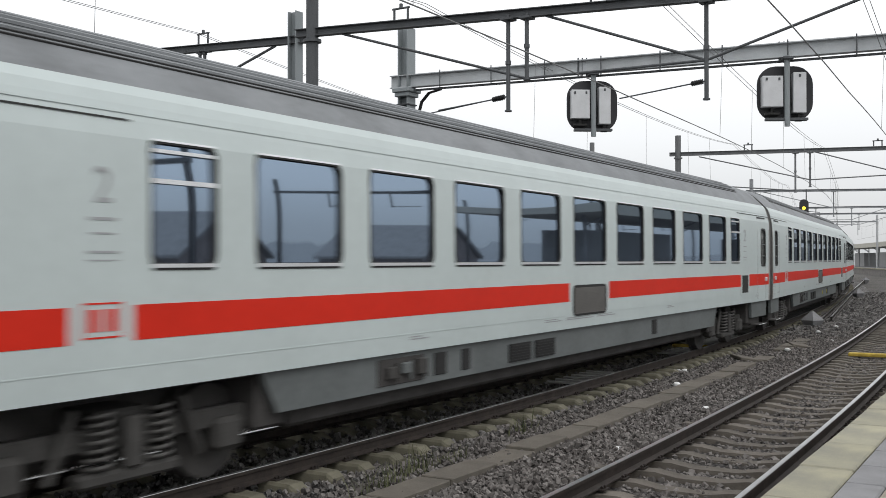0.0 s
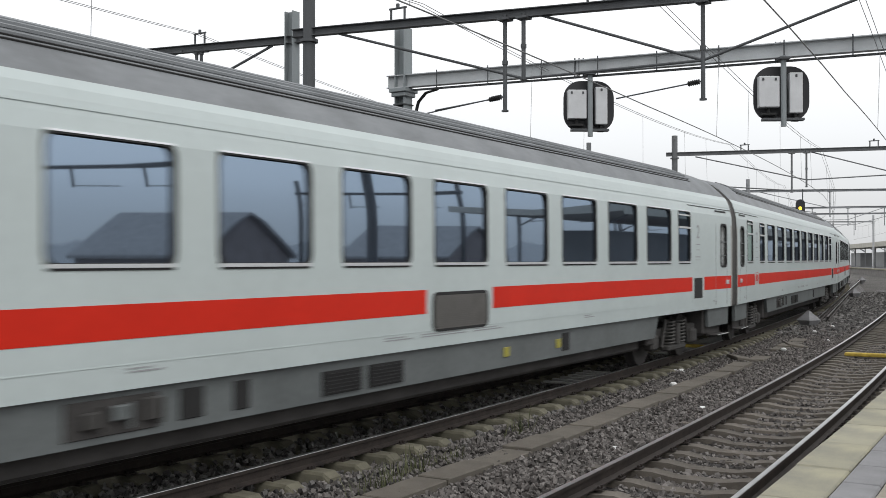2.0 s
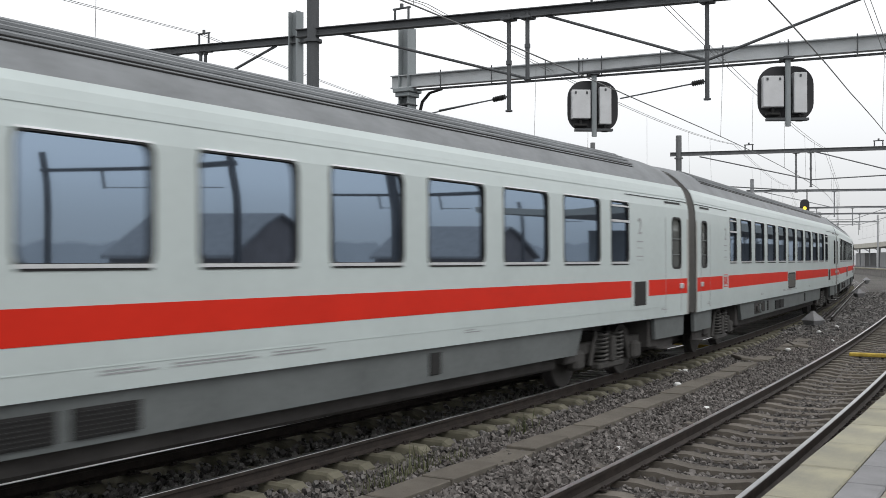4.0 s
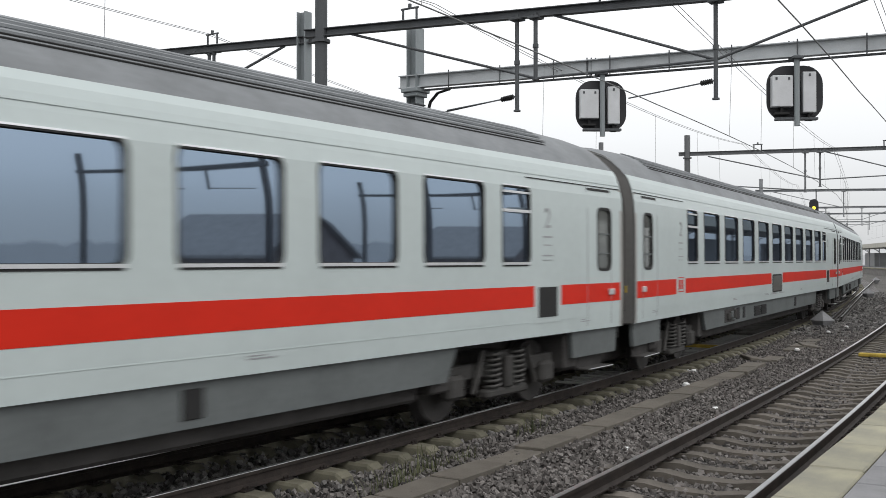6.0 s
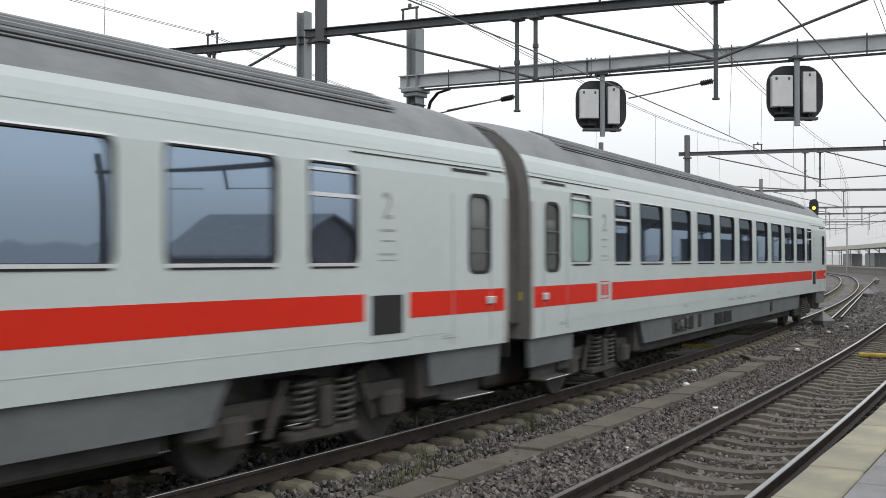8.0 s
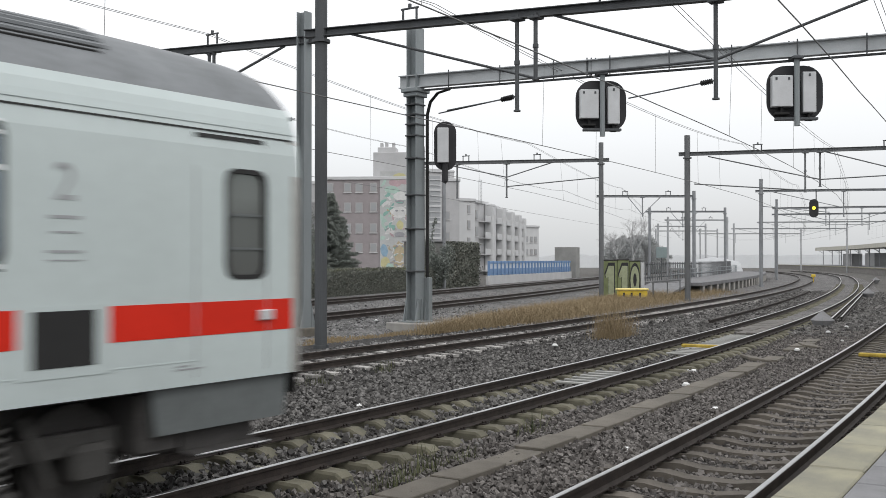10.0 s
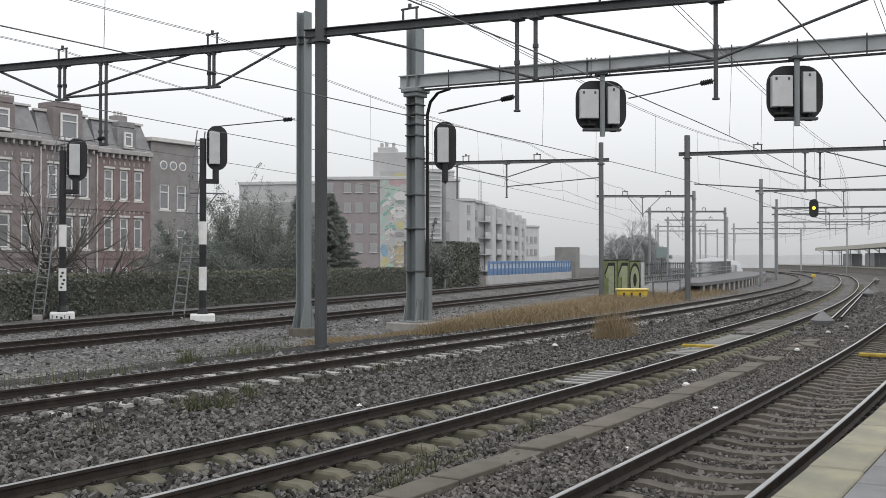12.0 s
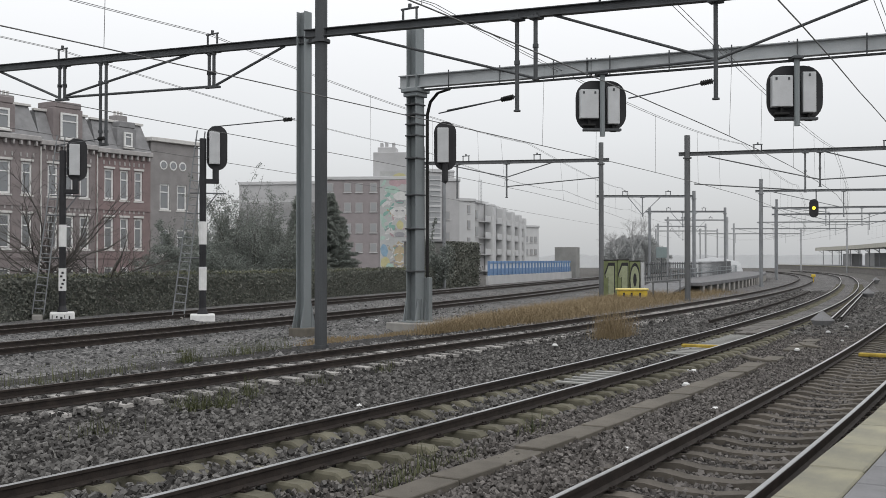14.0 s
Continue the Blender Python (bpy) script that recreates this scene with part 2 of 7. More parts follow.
def tube(bm, p, q, r, seg=8, r2=None):
    p, q = Vector(p), Vector(q)
    d = q - p
    m = Matrix.Translation((p + q) / 2) @ d.to_track_quat("Z", "Y").to_matrix().to_4x4()
    bmesh.ops.create_cone(bm, cap_ends=True, segments=seg, radius1=r, radius2=r if r2 is None else r2, depth=d.length, matrix=m)


def slab(bm, pts, y0, y1):
    """A polygon in x-z given as (x, z), drawn out from y0 to y1."""
    a = [bm.verts.new((x, y0, z)) for x, z in pts]
    c = [bm.verts.new((x, y1, z)) for x, z in pts]
    n = len(pts)
    bm.faces.new(a)
    bm.faces.new(list(reversed(c)))
    for i in range(n):
        bm.faces.new((a[i], c[i], c[(i + 1) % n], a[(i + 1) % n]))


def mesh_of(bm, name, material, smooth=False):
    bmesh.ops.recalc_face_normals(bm, faces=bm.faces)
    me = bpy.data.meshes.new(name)
    bm.to_mesh(me)
    bm.free()
    me.materials.append(material)
    if smooth:
        for p in me.polygons:
            p.use_smooth = True
    return me


def part(name, bm, material, parent, label="", smooth=False):
    ob = new(name, mesh_of(bm, name, material, smooth))
    ob.parent = parent
    if label:
        ob["label"] = label
    return ob


def piece(name, me, parent, m):
    """A part on shared mesh data."""
    ob = new(name, me)
    ob.parent = parent
    ob.matrix_basis = m
    return ob


def thing(name, label, category, group="", kind="", m=None):
    ob = new(name)
    if m is not None:
        ob.matrix_basis = m
    return tagged(ob, label, category, group, kind)


def solo(name, bm, material, label, category, group="", kind="", smooth=False):
    return tagged(new(name, mesh_of(bm, name, material, smooth)), label, category, group, kind)


# ---- track alignment ----
CURVES = {
    1: (3.148, 0.03881, 0.002157, 0.0, 0.0),
    2: (7.973, 0.004659, 0.004036, -5.316e-05, 4.47e-07),
    3: (14.37, 0.006465, 0.002236, 1.525e-06, -1.186e-07),
    4: (21.32, 0.1168, 0.002158, 0.0, 0.0),
    5: (24.84, 0.2387, 0.0001865, 0.0, 0.0),
    6: (1.5, 0.035, 0.00165, 0.0, 0.0),
}
REACH = {1: (0.0, 30.0), 2: (0.0, 128.0), 3: (0.0, 118.0), 4: (0.0, 110.0), 5: (0.0, 180.0), 6: (0.0, 260.0)}
BEND = {1: 0.0012, 2: 0.0030, 3: 0.0030, 4: 0.0020, 5: 0.0, 6: 0.0}


def lie(k, u):
    """Sideways place and slope of track k at u: a smooth transition curve, straight before it and of even bend after it."""
    d, e, a, b, c = CURVES[k]
    lo, hi = REACH[k]
    w = min(max(u, lo), hi)
    v = d + e * w + a * w * w / 2 + b * w ** 3 / 6 + c * w ** 4 / 24
    s = e + a * w + b * w * w / 2 + c * w ** 3 / 6
    if u < lo:
        return v + s * (u - lo), s
    if u > hi:
        g = BEND[k]
        return v + s * (u - hi) + g * (u - hi) ** 2 / 2, s + g * (u - hi)
    return v, s


def on_track(k, u, side=0.0, z=0.0):
    v, s = lie(k, u)
    n = math.hypot(1, s)
    return Vector((u - side * s / n, v + side / n, z))


def along(k, u, side=0.0, z=0.0):
    """Pose on track k with x along it."""
    s = lie(k, u)[1]
    return Matrix.Translation(on_track(k, u, side, z)) @ Matrix.Rotation(math.atan(s), 4, "Z")


def sweep(bm, k, us, profile, closed=True):
    """Draw a (side, z) profile along track k."""
    rings = [[bm.verts.new(on_track(k, u, s, z)) for s, z in profile] for u in us]
    n = len(profile)
    for a, b in zip(rings, rings[1:]):
        for i in range(n if closed else n - 1):
            j = (i + 1) % n
            bm.faces.new((a[i], b[i], b[j], a[j]))
    if closed:
        bm.faces.new(rings[0])
        bm.faces.new(list(reversed(rings[-1])))


def steps(lo, hi, d):
    n = max(1, round((hi - lo) / d))
    return [lo + (hi - lo) * i / n for i in range(n + 1)]


# ---- ground ----
bm = bmesh.new()
xs = steps(-400, -40, 60) + steps(-30, 160, 5) + steps(200, 900, 100)
ys = steps(-300, -40, 65) + steps(-30, 70, 5) + steps(100, 800, 100)
vs = [[bm.verts.new((x, y, -0.42)) for y in ys] for x in xs]
for i in range(len(xs) - 1):
    for j in range(len(ys) - 1):
        bm.faces.new((vs[i][j], vs[i + 1][j], vs[i + 1][j + 1], vs[i][j + 1]))
solo("ground", bm, M_SOIL, "grey-brown gravelly railway ground", "ground", kind="structure")


def bed(name, k, lo, hi, left, right, crown=-0.25):
    """Ballast bed of one track: a fine sheet, uneven, falling away at its shoulders."""
    bm = bmesh.new()
    us = steps(lo, hi, 0.5 if k < 4 else 1.0)
    sides = [-right, -right + 0.3] + steps(-1.5, 1.5, 0.3) + [left - 0.3, left]
    sides = sorted(sides)
    rows = []
    for u in us:
        row = []
        for i, s in enumerate(sides):
            edge = i == 0 or i == len(sides) - 1
            z = -0.44 if edge else crown - (0.07 if abs(s) > 1.3 else 0)
            p = on_track(k, u, s, z)
            if not edge:
                p.z += 0.035 * noise.noise((p.x * 0.9, p.y * 0.9, k))
            row.append(bm.verts.new(p))
        rows.append(row)
    for a, b in zip(rows, rows[1:]):
        for i in range(len(sides) - 1):
            bm.faces.new((a[i], b[i], b[i + 1], a[i + 1]))
    # rear beds and those beyond u = 30 use the haze-lightened stone
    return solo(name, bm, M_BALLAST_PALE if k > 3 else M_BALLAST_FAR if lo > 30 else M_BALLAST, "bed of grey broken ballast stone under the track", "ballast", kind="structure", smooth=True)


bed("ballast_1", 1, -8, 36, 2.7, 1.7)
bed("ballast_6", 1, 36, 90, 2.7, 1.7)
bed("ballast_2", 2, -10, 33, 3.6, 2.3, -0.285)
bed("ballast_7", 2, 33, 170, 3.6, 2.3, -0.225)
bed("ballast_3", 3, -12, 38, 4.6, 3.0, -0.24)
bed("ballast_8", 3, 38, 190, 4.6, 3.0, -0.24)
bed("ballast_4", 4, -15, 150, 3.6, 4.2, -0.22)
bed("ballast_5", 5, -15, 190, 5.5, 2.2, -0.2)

# ---- tracks ----
RAIL = [(-0.062, -0.155), (0.062, -0.155), (0.062, -0.142), (0.012, -0.118), (0.012, -0.045), (0.034, -0.036), (0.034, -0.004),
        (-0.034, -0.004), (-0.034, -0.036), (-0.012, -0.045), (-0.012, -0.118), (-0.062, -0.142)]
HEAD = [(-0.028, -0.0045), (0.028, -0.0045), (0.026, 0.001), (-0.026, 0.001)]


def sleeper_mesh(material):
    """Concrete sleeper: high ends and a lower waist."""
    bm = bmesh.new()
    prof = [(-1.26, -0.19), (-0.5, -0.165), (-0.25, -0.205), (0.25, -0.205), (0.5, -0.165), (1.26, -0.19)]
    for half, s in ((0.13, 0), ):
        top = [[bm.verts.new((x * 0.82, y, z)) for x in (-half, half)] for y, z in prof]
        low = [[bm.verts.new((x, y, -0.40)) for x in (-half, half)] for y, z in prof]
        for i in range(len(prof) - 1):
            bm.faces.new((top[i][0], top[i][1], top[i + 1][1], top[i + 1][0]))
            bm.faces.new((low[i][0], top[i][0], top[i + 1][0], low[i + 1][0]))
            bm.faces.new((top[i][1], low[i][1], low[i + 1][1], top[i + 1][1]))
        bm.faces.new((low[0][0], low[0][1], top[0][1], top[0][0]))
        bm.faces.new((low[-1][1], low[-1][0], top[-1][0], top[-1][1]))
    return mesh_of(bm, "sleeper", material)


def block_sleeper_mesh(material):
    """Concrete sleeper with two tall blocks under the rails and a low waist."""
    bm = bmesh.new()
    prof = [(-1.16, -0.215, 0.09), (-1.08, -0.162, 0.10), (-0.52, -0.15, 0.105), (-0.3, -0.25, 0.10), (0.3, -0.25, 0.10), (0.52, -0.15, 0.105), (1.08, -0.162, 0.10), (1.16, -0.215, 0.09)]
    rows = []
    for y, z, w in prof:
        rows.append([bm.verts.new(p) for p in ((-0.145, y, -0.42), (-w - 0.02, y, z - 0.03), (-w, y, z), (w, y, z), (w + 0.02, y, z - 0.03), (0.145, y, -0.42))])
    for a, b in zip(rows, rows[1:]):
        for i in range(5):
            bm.faces.new((a[i], a[i + 1], b[i + 1], b[i]))
    bm.faces.new(list(reversed(rows[0])))
    bm.faces.new(rows[-1])
    bmesh.ops.recalc_face_normals(bm, faces=bm.faces)
    return mesh_of(bm, "sleeper", material)


def clip_mesh():
    bm = bmesh.new()
    box(bm, -0.07, 0.07, -0.12, 0.12, -0.165, -0.148)
    for s in (-1, 1):
        tube(bm, (-0.05, s * 0.085, -0.135), (0.05, s * 0.085, -0.135), 0.016, 6)
        tube(bm, (0.0, s * 0.10, -0.15), (0.0, s * 0.10, -0.115), 0.014, 6)
    return mesh_of(bm, "rail_clip", M_RAIL)


ME_SLEEPER = sleeper_mesh(M_SLEEPER)
ME_SLEEPER_DIRTY = sleeper_mesh(M_SLEEPER_DIRTY)
ME_SLEEPER_PALE = sleeper_mesh(M_SLEEPER_PALE)
ME_SLEEPER_BLOCK = block_sleeper_mesh(M_SLEEPER)
ME_CLIP = clip_mesh()


def track(k, lo, hi, label, sleepers=(0, 0), phase=0.0, me=ME_SLEEPER, clips=(0, 0), drop=0.0):
    t = thing("railway_track", label, "track", "tracks of the station throat", "structure")
    us = steps(lo, hi, 1.5)
    for s in (-0.7525, 0.7525):
        bm = bmesh.new()
        sweep(bm, k, us, [(x + s, z) for x, z in RAIL])
        r = part("rail", bm, M_RAIL, t)
        bm = bmesh.new()
        sweep(bm, k, us, [(x + s, z) for x, z in HEAD])
        part("rail_head", bm, M_RAILTOP if k < 3 else M_RAIL_DULL, r, "worn shiny running surface")
    rnd = random.Random(k)
    u = sleepers[0] + phase
    while u < sleepers[1]:
        w = rnd.uniform(-0.012, 0.012)
        piece("sleeper", me, t, along(k, u, rnd.uniform(-0.02, 0.02), drop + w) @ Matrix.Rotation(rnd.uniform(-0.012, 0.012), 4, "Z"))
        if clips[0] <= u < clips[1]:
            for s in (-0.7525, 0.7525):
                piece("rail_clip", ME_CLIP, t, along(k, u, s, 0))
        u += 0.6
    return t


M_RAIL_DULL = mat("dull_rail_head", (0.10, 0.085, 0.075), 0.45, 0.7, var=0.3, scale=5)
track(1, -8, 90, "curved track beside the platform with worn concrete sleepers", (1, 60), 0.0, ME_SLEEPER_DIRTY, (4, 22), drop=-0.01)
track(2, -60, 200, "main track that the train runs on, concrete sleepers", (-2, 100), 0.28, ME_SLEEPER_BLOCK, (0, 32), drop=-0.006)
track(3, -30, 200, "rusty track with sleepers buried in ballast", (4, 60), 0.1, ME_SLEEPER_PALE, drop=-0.008)
track(4, -30, 160, "rusty track beyond the signal gantry", (6, 60), 0.2, ME_SLEEPER_DIRTY, drop=-0.06)
track(5, -30, 190, "rusty track in front of the ivy hedge", (0, 0))

# ---- platform (curve 6 is its edge) ----
M_FACE = mat("platform_face_brickwork", (0.20, 0.19, 0.18), 0.9, var=0.3, scale=2, fine=30, bump=0.3)
bm = bmesh.new()
sweep(bm, 6, steps(-20, 300, 5), [(-0.12, -0.45), (-0.12, 0.66), (-14.0, 0.66), (-14.0, -0.45)])
solo("platform", bm, M_FACE, "long curved station platform with slab edge", "platform", kind="structure")
plat = bpy.data.objects["platform"]
bm = bmesh.new()
sweep(bm, 6, steps(36, 300, 6), [(0.0, 0.60), (0.0, 0.76), (-0.9, 0.76), (-0.9, 0.60)])
part("platform_edge", bm, M_PALE, plat, "pale worn edge slabs")
bm = bmesh.new()
sweep(bm, 6, steps(36, 300, 6), [(-0.9, 0.62), (-0.9, 0.757), (-14.0, 0.757), (-14.0, 0.62)])
part("platform_paving", bm, M_SLAB, plat)
bm = bmesh.new()
sweep(bm, 6, steps(-20, 36, 4), [(-2.6, 0.62), (-2.6, 0.757), (-14.0, 0.757), (-14.0, 0.62)])
part("platform_paving", bm, M_SLAB, plat)


def slab_piece(length, width, material, name, bev=0.012):
    bm = bmesh.new()
    bbox(bm, 0.004, length - 0.004, -width + 0.004, -0.004, 0.64, 0.76, bev)
    return mesh_of(bm, name, material)


ME_EDGE = slab_piece(1.0, 0.36, M_PALE, "edge_slab")
ME_GREY = slab_piece(0.6, 0.24, M_SLAB, "paving_slab")
M_TAN = mat("paving_tan", (0.27, 0.245, 0.20), 0.88, var=0.25, scale=4, fine=110, bump=0.25, random_ob=0.12)
ME_TAN = slab_piece(0.3, 0.3, M_TAN, "paving_tile", 0.008)
rs = random.Random(3)
for i in range(36):
    piece("edge_slab", ME_EDGE, plat, along(6, i + 0.0, 0.0, rs.uniform(-0.004, 0.004)))
for i in range(60):
    piece("paving_slab", ME_GREY, plat, along(6, i * 0.6, -0.36, rs.uniform(-0.004, 0.003)))
for i in range(36):
    for j in range(7):
        piece("paving_tile", ME_TAN, plat, along(6, 3 + i * 0.3, -0.60 - 0.3 * j, rs.uniform(-0.004, 0.003)))

# ---- canopy along the platform ----
can = thing("platform_canopy", "long pale station canopy on slender posts over the platform", "canopy", kind="structure")
bm = bmesh.new()
sweep(bm, 6, steps(35, 262, 4), [(-2.6, 4.55), (-2.6, 5.05), (-6.5, 4.75), (-10.5, 5.05), (-10.5, 4.55), (-6.5, 4.3)])
part("roof", bm, mat("canopy_cream", (0.46, 0.45, 0.41), 0.8, var=0.12, scale=1), can)
bm = bmesh.new()
sweep(bm, 6, steps(35, 262, 4), [(-2.55, 4.35), (-2.55, 5.15), (-2.65, 5.15), (-2.65, 4.35)])
part("fascia", bm, mat("canopy_fascia", (0.50, 0.485, 0.43), 0.8, var=0.12, scale=1), can)
for i in range(25):
    u = 37 + i * 9.4
    bm = bmesh.new()
    for s in (-4.6, -8.4):
        p = on_track(6, u, s)
        tube(bm, (p.x, p.y, 0.75), (p.x, p.y, 4.5), 0.09, 8)
        q = on_track(6, u, s + 1.2)
        tube(bm, (p.x, p.y, 3.7), (q.x, q.y, 4.5), 0.05, 6)
    part("post", bm, M_STEEL_FAR, can)
for i in range(10):
    bm = bmesh.new()
    u = 39 + i * 22
    sweep(bm, 6, [u, u + 5, u + 9], [(-5.4, 0.75), (-5.4, 3.5), (-7.6, 3.5), (-7.6, 0.75)])
    kiosk = solo("platform_shelter", bm, mat("shelter_panel", (0.24, 0.245, 0.25), 0.4, var=0.15, scale=1) if i == 0 else bpy.data.materials["shelter_panel"], "dark glazed waiting shelter under the canopy", "shelter", "shelters on the platform")

# ---- train ----
HALF = 12.95
SILL, HEADW = 2.09, 3.12


def skin(z):
    """Half width of the coach body at height z."""
    pts = ((0.9, 1.40), (1.3, 1.41), (2.7, 1.41), (3.1, 1.40), (3.35, 1.345), (3.5, 1.29), (3.7, 1.15), (3.87, 1.0), (4.0, 0.84), (4.1, 0.6), (4.17, 0.3), (4.2, 0.0))
    for (z0, y0), (z1, y1) in zip(pts, pts[1:]):
        if z <= z1:
            return y0 + (y1 - y0) * max(0, z - z0) / (z1 - z0)
    return 0.0


ZSIDE = (1.03, 1.3, 1.46, 1.755, SILL, 2.4, 2.75, HEADW, 3.27, 3.40, 3.49, 3.58)
ZROOF = (3.58, 3.64, 3.7, 3.79, 3.87, 3.94, 4.0, 4.05, 4.1, 4.15, 4.2)
BIG = [(-7.464 + 1.9137 * i, 1.37) for i in range(9)]
DOORS = ((-12.25, 1.0), (12.25, 1.0))


def curved_panel(bm, x0, x1, z0, z1, out, side=-1, nz=4, thick=0.0):
    """Panel that follows the bodyside, out metres proud of it."""
    zs = [z0 + (z1 - z0) * i / nz for i in range(nz + 1)]
    rows = [(bm.verts.new((x0, side * (skin(z) + out), z)), bm.verts.new((x1, side * (skin(z) + out), z))) for z in zs]
    for (a, b), (c, d) in zip(rows, rows[1:]):
        bm.faces.new((a, b, d, c))
    if thick:
        back = [(bm.verts.new((x0, side * (skin(z) + out - thick), z)), bm.verts.new((x1, side * (skin(z) + out - thick), z))) for z in zs]
        for (a, b), (c, d), (e, g), (h, k) in zip(rows, rows[1:], back, back[1:]):
            bm.faces.new((a, c, h, e))
            bm.faces.new((b, g, k, d))
        bm.faces.new((rows[0][0], back[0][0], back[0][1], rows[0][1]))
        bm.faces.new((rows[-1][0], rows[-1][1], back[-1][1], back[-1][0]))


def wall_with_holes(bm, side, holes, x0, x1):
    """Bodyside skin with the window openings left open and their reveals turned in."""
    xs = sorted({x0, x1} | {h[0] for h in holes} | {h[1] for h in holes})
    zs = sorted(set(ZSIDE) | {h[2] for h in holes} | {h[3] for h in holes})
    grid = {(i, j): bm.verts.new((x, side * skin(z), z)) for i, x in enumerate(xs) for j, z in enumerate(zs)}
    for i in range(len(xs) - 1):
        for j in range(len(zs) - 1):
            cx_, cz_ = (xs[i] + xs[i + 1]) / 2, (zs[j] + zs[j + 1]) / 2
            if any(h[0] < cx_ < h[1] and h[2] < cz_ < h[3] for h in holes):
                continue
            bm.faces.new((grid[i, j], grid[i + 1, j], grid[i + 1, j + 1], grid[i, j + 1]))
    for h in holes:
        for xe in (h[0], h[1]):
            zz = [z for z in zs if h[2] <= z <= h[3]]
            for za, zb in zip(zz, zz[1:]):
                q = [bm.verts.new((xe, side * (skin(z) - d), z)) for z, d in ((za, 0), (zb, 0), (zb, 0.05), (za, 0.05))]
                bm.faces.new(q)
        for ze in (h[2], h[3]):
            q = [bm.verts.new((x, side * (skin(ze) - d), ze)) for x, d in ((h[0], 0), (h[1], 0), (h[1], 0.05), (h[0], 0.05))]
            bm.faces.new(q)


def rounded_frame(bm, x0, x1, z0, z1, w, out, side=-1, r=0.09, depth=0.03):
    """A frame with rounded corners lying round a window."""
    def ring(g, rr):
        pts = []
        for cx_, cz_, a0 in ((x1 + g - rr, z1 + g - rr, 0), (x0 - g + rr, z1 + g - rr, 90), (x0 - g + rr, z0 - g + rr, 180), (x1 + g - rr, z0 - g + rr, 270)):
            for i in range(4):
                a = radians(a0 + 30 * i)
                pts.append((cx_ + rr * math.cos(a), cz_ + rr * math.sin(a)))
        return pts
    o, n = ring(w, r + w), ring(-0.012, r)
    vo = [bm.verts.new((x, side * (skin(z) + out), z)) for x, z in o]
    vi = [bm.verts.new((x, side * (skin(z) + out), z)) for x, z in n]
    vb = [bm.verts.new((x, side * (skin(z) - depth), z)) for x, z in n]
    ve = [bm.verts.new((x, side * (skin(z) - 0.002), z)) for x, z in o]
    k = len(o)
    for i in range(k):
        j = (i + 1) % k
        bm.faces.new((vo[i], vo[j], vi[j], vi[i]))
        bm.faces.new((vi[i], vi[j], vb[j], vb[i]))
        bm.faces.new((ve[i], ve[j], vo[j], vo[i]))


def coil(bm, x, y, z0, z1, r, turns, wire):
    """A coil spring as one bent rod."""
    n = turns * 8
    rings = []
    for i in range(n + 1):
        a = 2 * math.pi * i / 8
        c = Vector((x + r * math.cos(a), y + r * math.sin(a), z0 + (z1 - z0) * i / n))
        o = Vector((math.cos(a), math.sin(a), 0))
        rings.append([bm.verts.new(c + wire * (math.cos(k * 1.257) * o + math.sin(k * 1.257) * Vector((0, 0, 1)))) for k in range(5)])
    for p, q in zip(rings, rings[1:]):
        for k in range(5):
            bm.faces.new((p[k], p[(k + 1) % 5], q[(k + 1) % 5], q[k]))
    bm.faces.new(rings[0])
    bm.faces.new(rings[-1])


def bogie(parent, cx_, name="bogie"):
    bm = bmesh.new()
    for s in (-1, 1):
        bbox(bm, cx_ - 1.55, cx_ + 1.55, s * 1.02 - 0.07, s * 1.02 + 0.07, 0.52, 0.72, 0.02)
        bbox(bm, cx_ - 0.55, cx_ + 0.55, s * 1.12 - 0.09, s * 1.12 + 0.09, 0.24, 0.36, 0.03)
        for w in (-1.25, 1.25):
            bbox(bm, cx_ + w - 0.19, cx_ + w + 0.19, s * 1.08 - 0.11, s * 1.08 + 0.11, 0.30, 0.62, 0.05)
        bbox(bm, cx_ - 0.1, cx_ + 0.1, s * 1.2 - 0.05, s * 1.2 + 0.05, 0.36, 0.80, 0.02)
        tube(bm, (cx_ - 0.85, s * 1.16, 0.34), (cx_ - 0.6, s * 1.16, 0.9), 0.04, 8)
        tube(bm, (cx_ + 0.85, s * 1.16, 0.34), (cx_ + 0.6, s * 1.16, 0.9), 0.04, 8)
    bbox(bm, cx_ - 0.3, cx_ + 0.3, -1.1, 1.1, 0.5, 0.85, 0.03)
    # solid middle block, added to stop light showing through the bogie
    bbox(bm, cx_ - 2.0, cx_ + 2.0, -0.6, 0.6, 0.3, 1.0, 0.05)
    g = part(name, bm, M_SPRING, parent, "dusty steel bogie frame")
    for s in (-1, 1):
        for w in (-0.33, 0.33):
            bm = bmesh.new()
            coil(bm, cx_ + w, s * 1.14, 0.36, 0.86, 0.115, 7, 0.021)
            part("coil_spring", bm, M_COIL, g, "grey coil spring", True)
    for w in (-1.25, 1.25):
        for s in (-1, 1):
            bm = bmesh.new()
            tube(bm, (cx_ + w, s * 0.72, 0.46), (cx_ + w, s * 0.86, 0.46), 0.46, 24)
            tube(bm, (cx_ + w, s * 0.68, 0.46), (cx_ + w, s * 0.72, 0.46), 0.49, 24)
            part("wheel", bm, M_UNDER, g, "dark steel wheel", False)
    return g


def text_mesh(word, size, material, name):
    cu = bpy.data.curves.new(name, "FONT")
    cu.body, cu.size, cu.align_x, cu.align_y, cu.extrude = word, size, "CENTER", "CENTER", 0.002
    ob = bpy.data.objects.new(name, cu)
    me = bpy.data.meshes.new_from_object(ob)
    bpy.data.objects.remove(ob)
    me.materials.clear()
    me.materials.append(material)
    return me


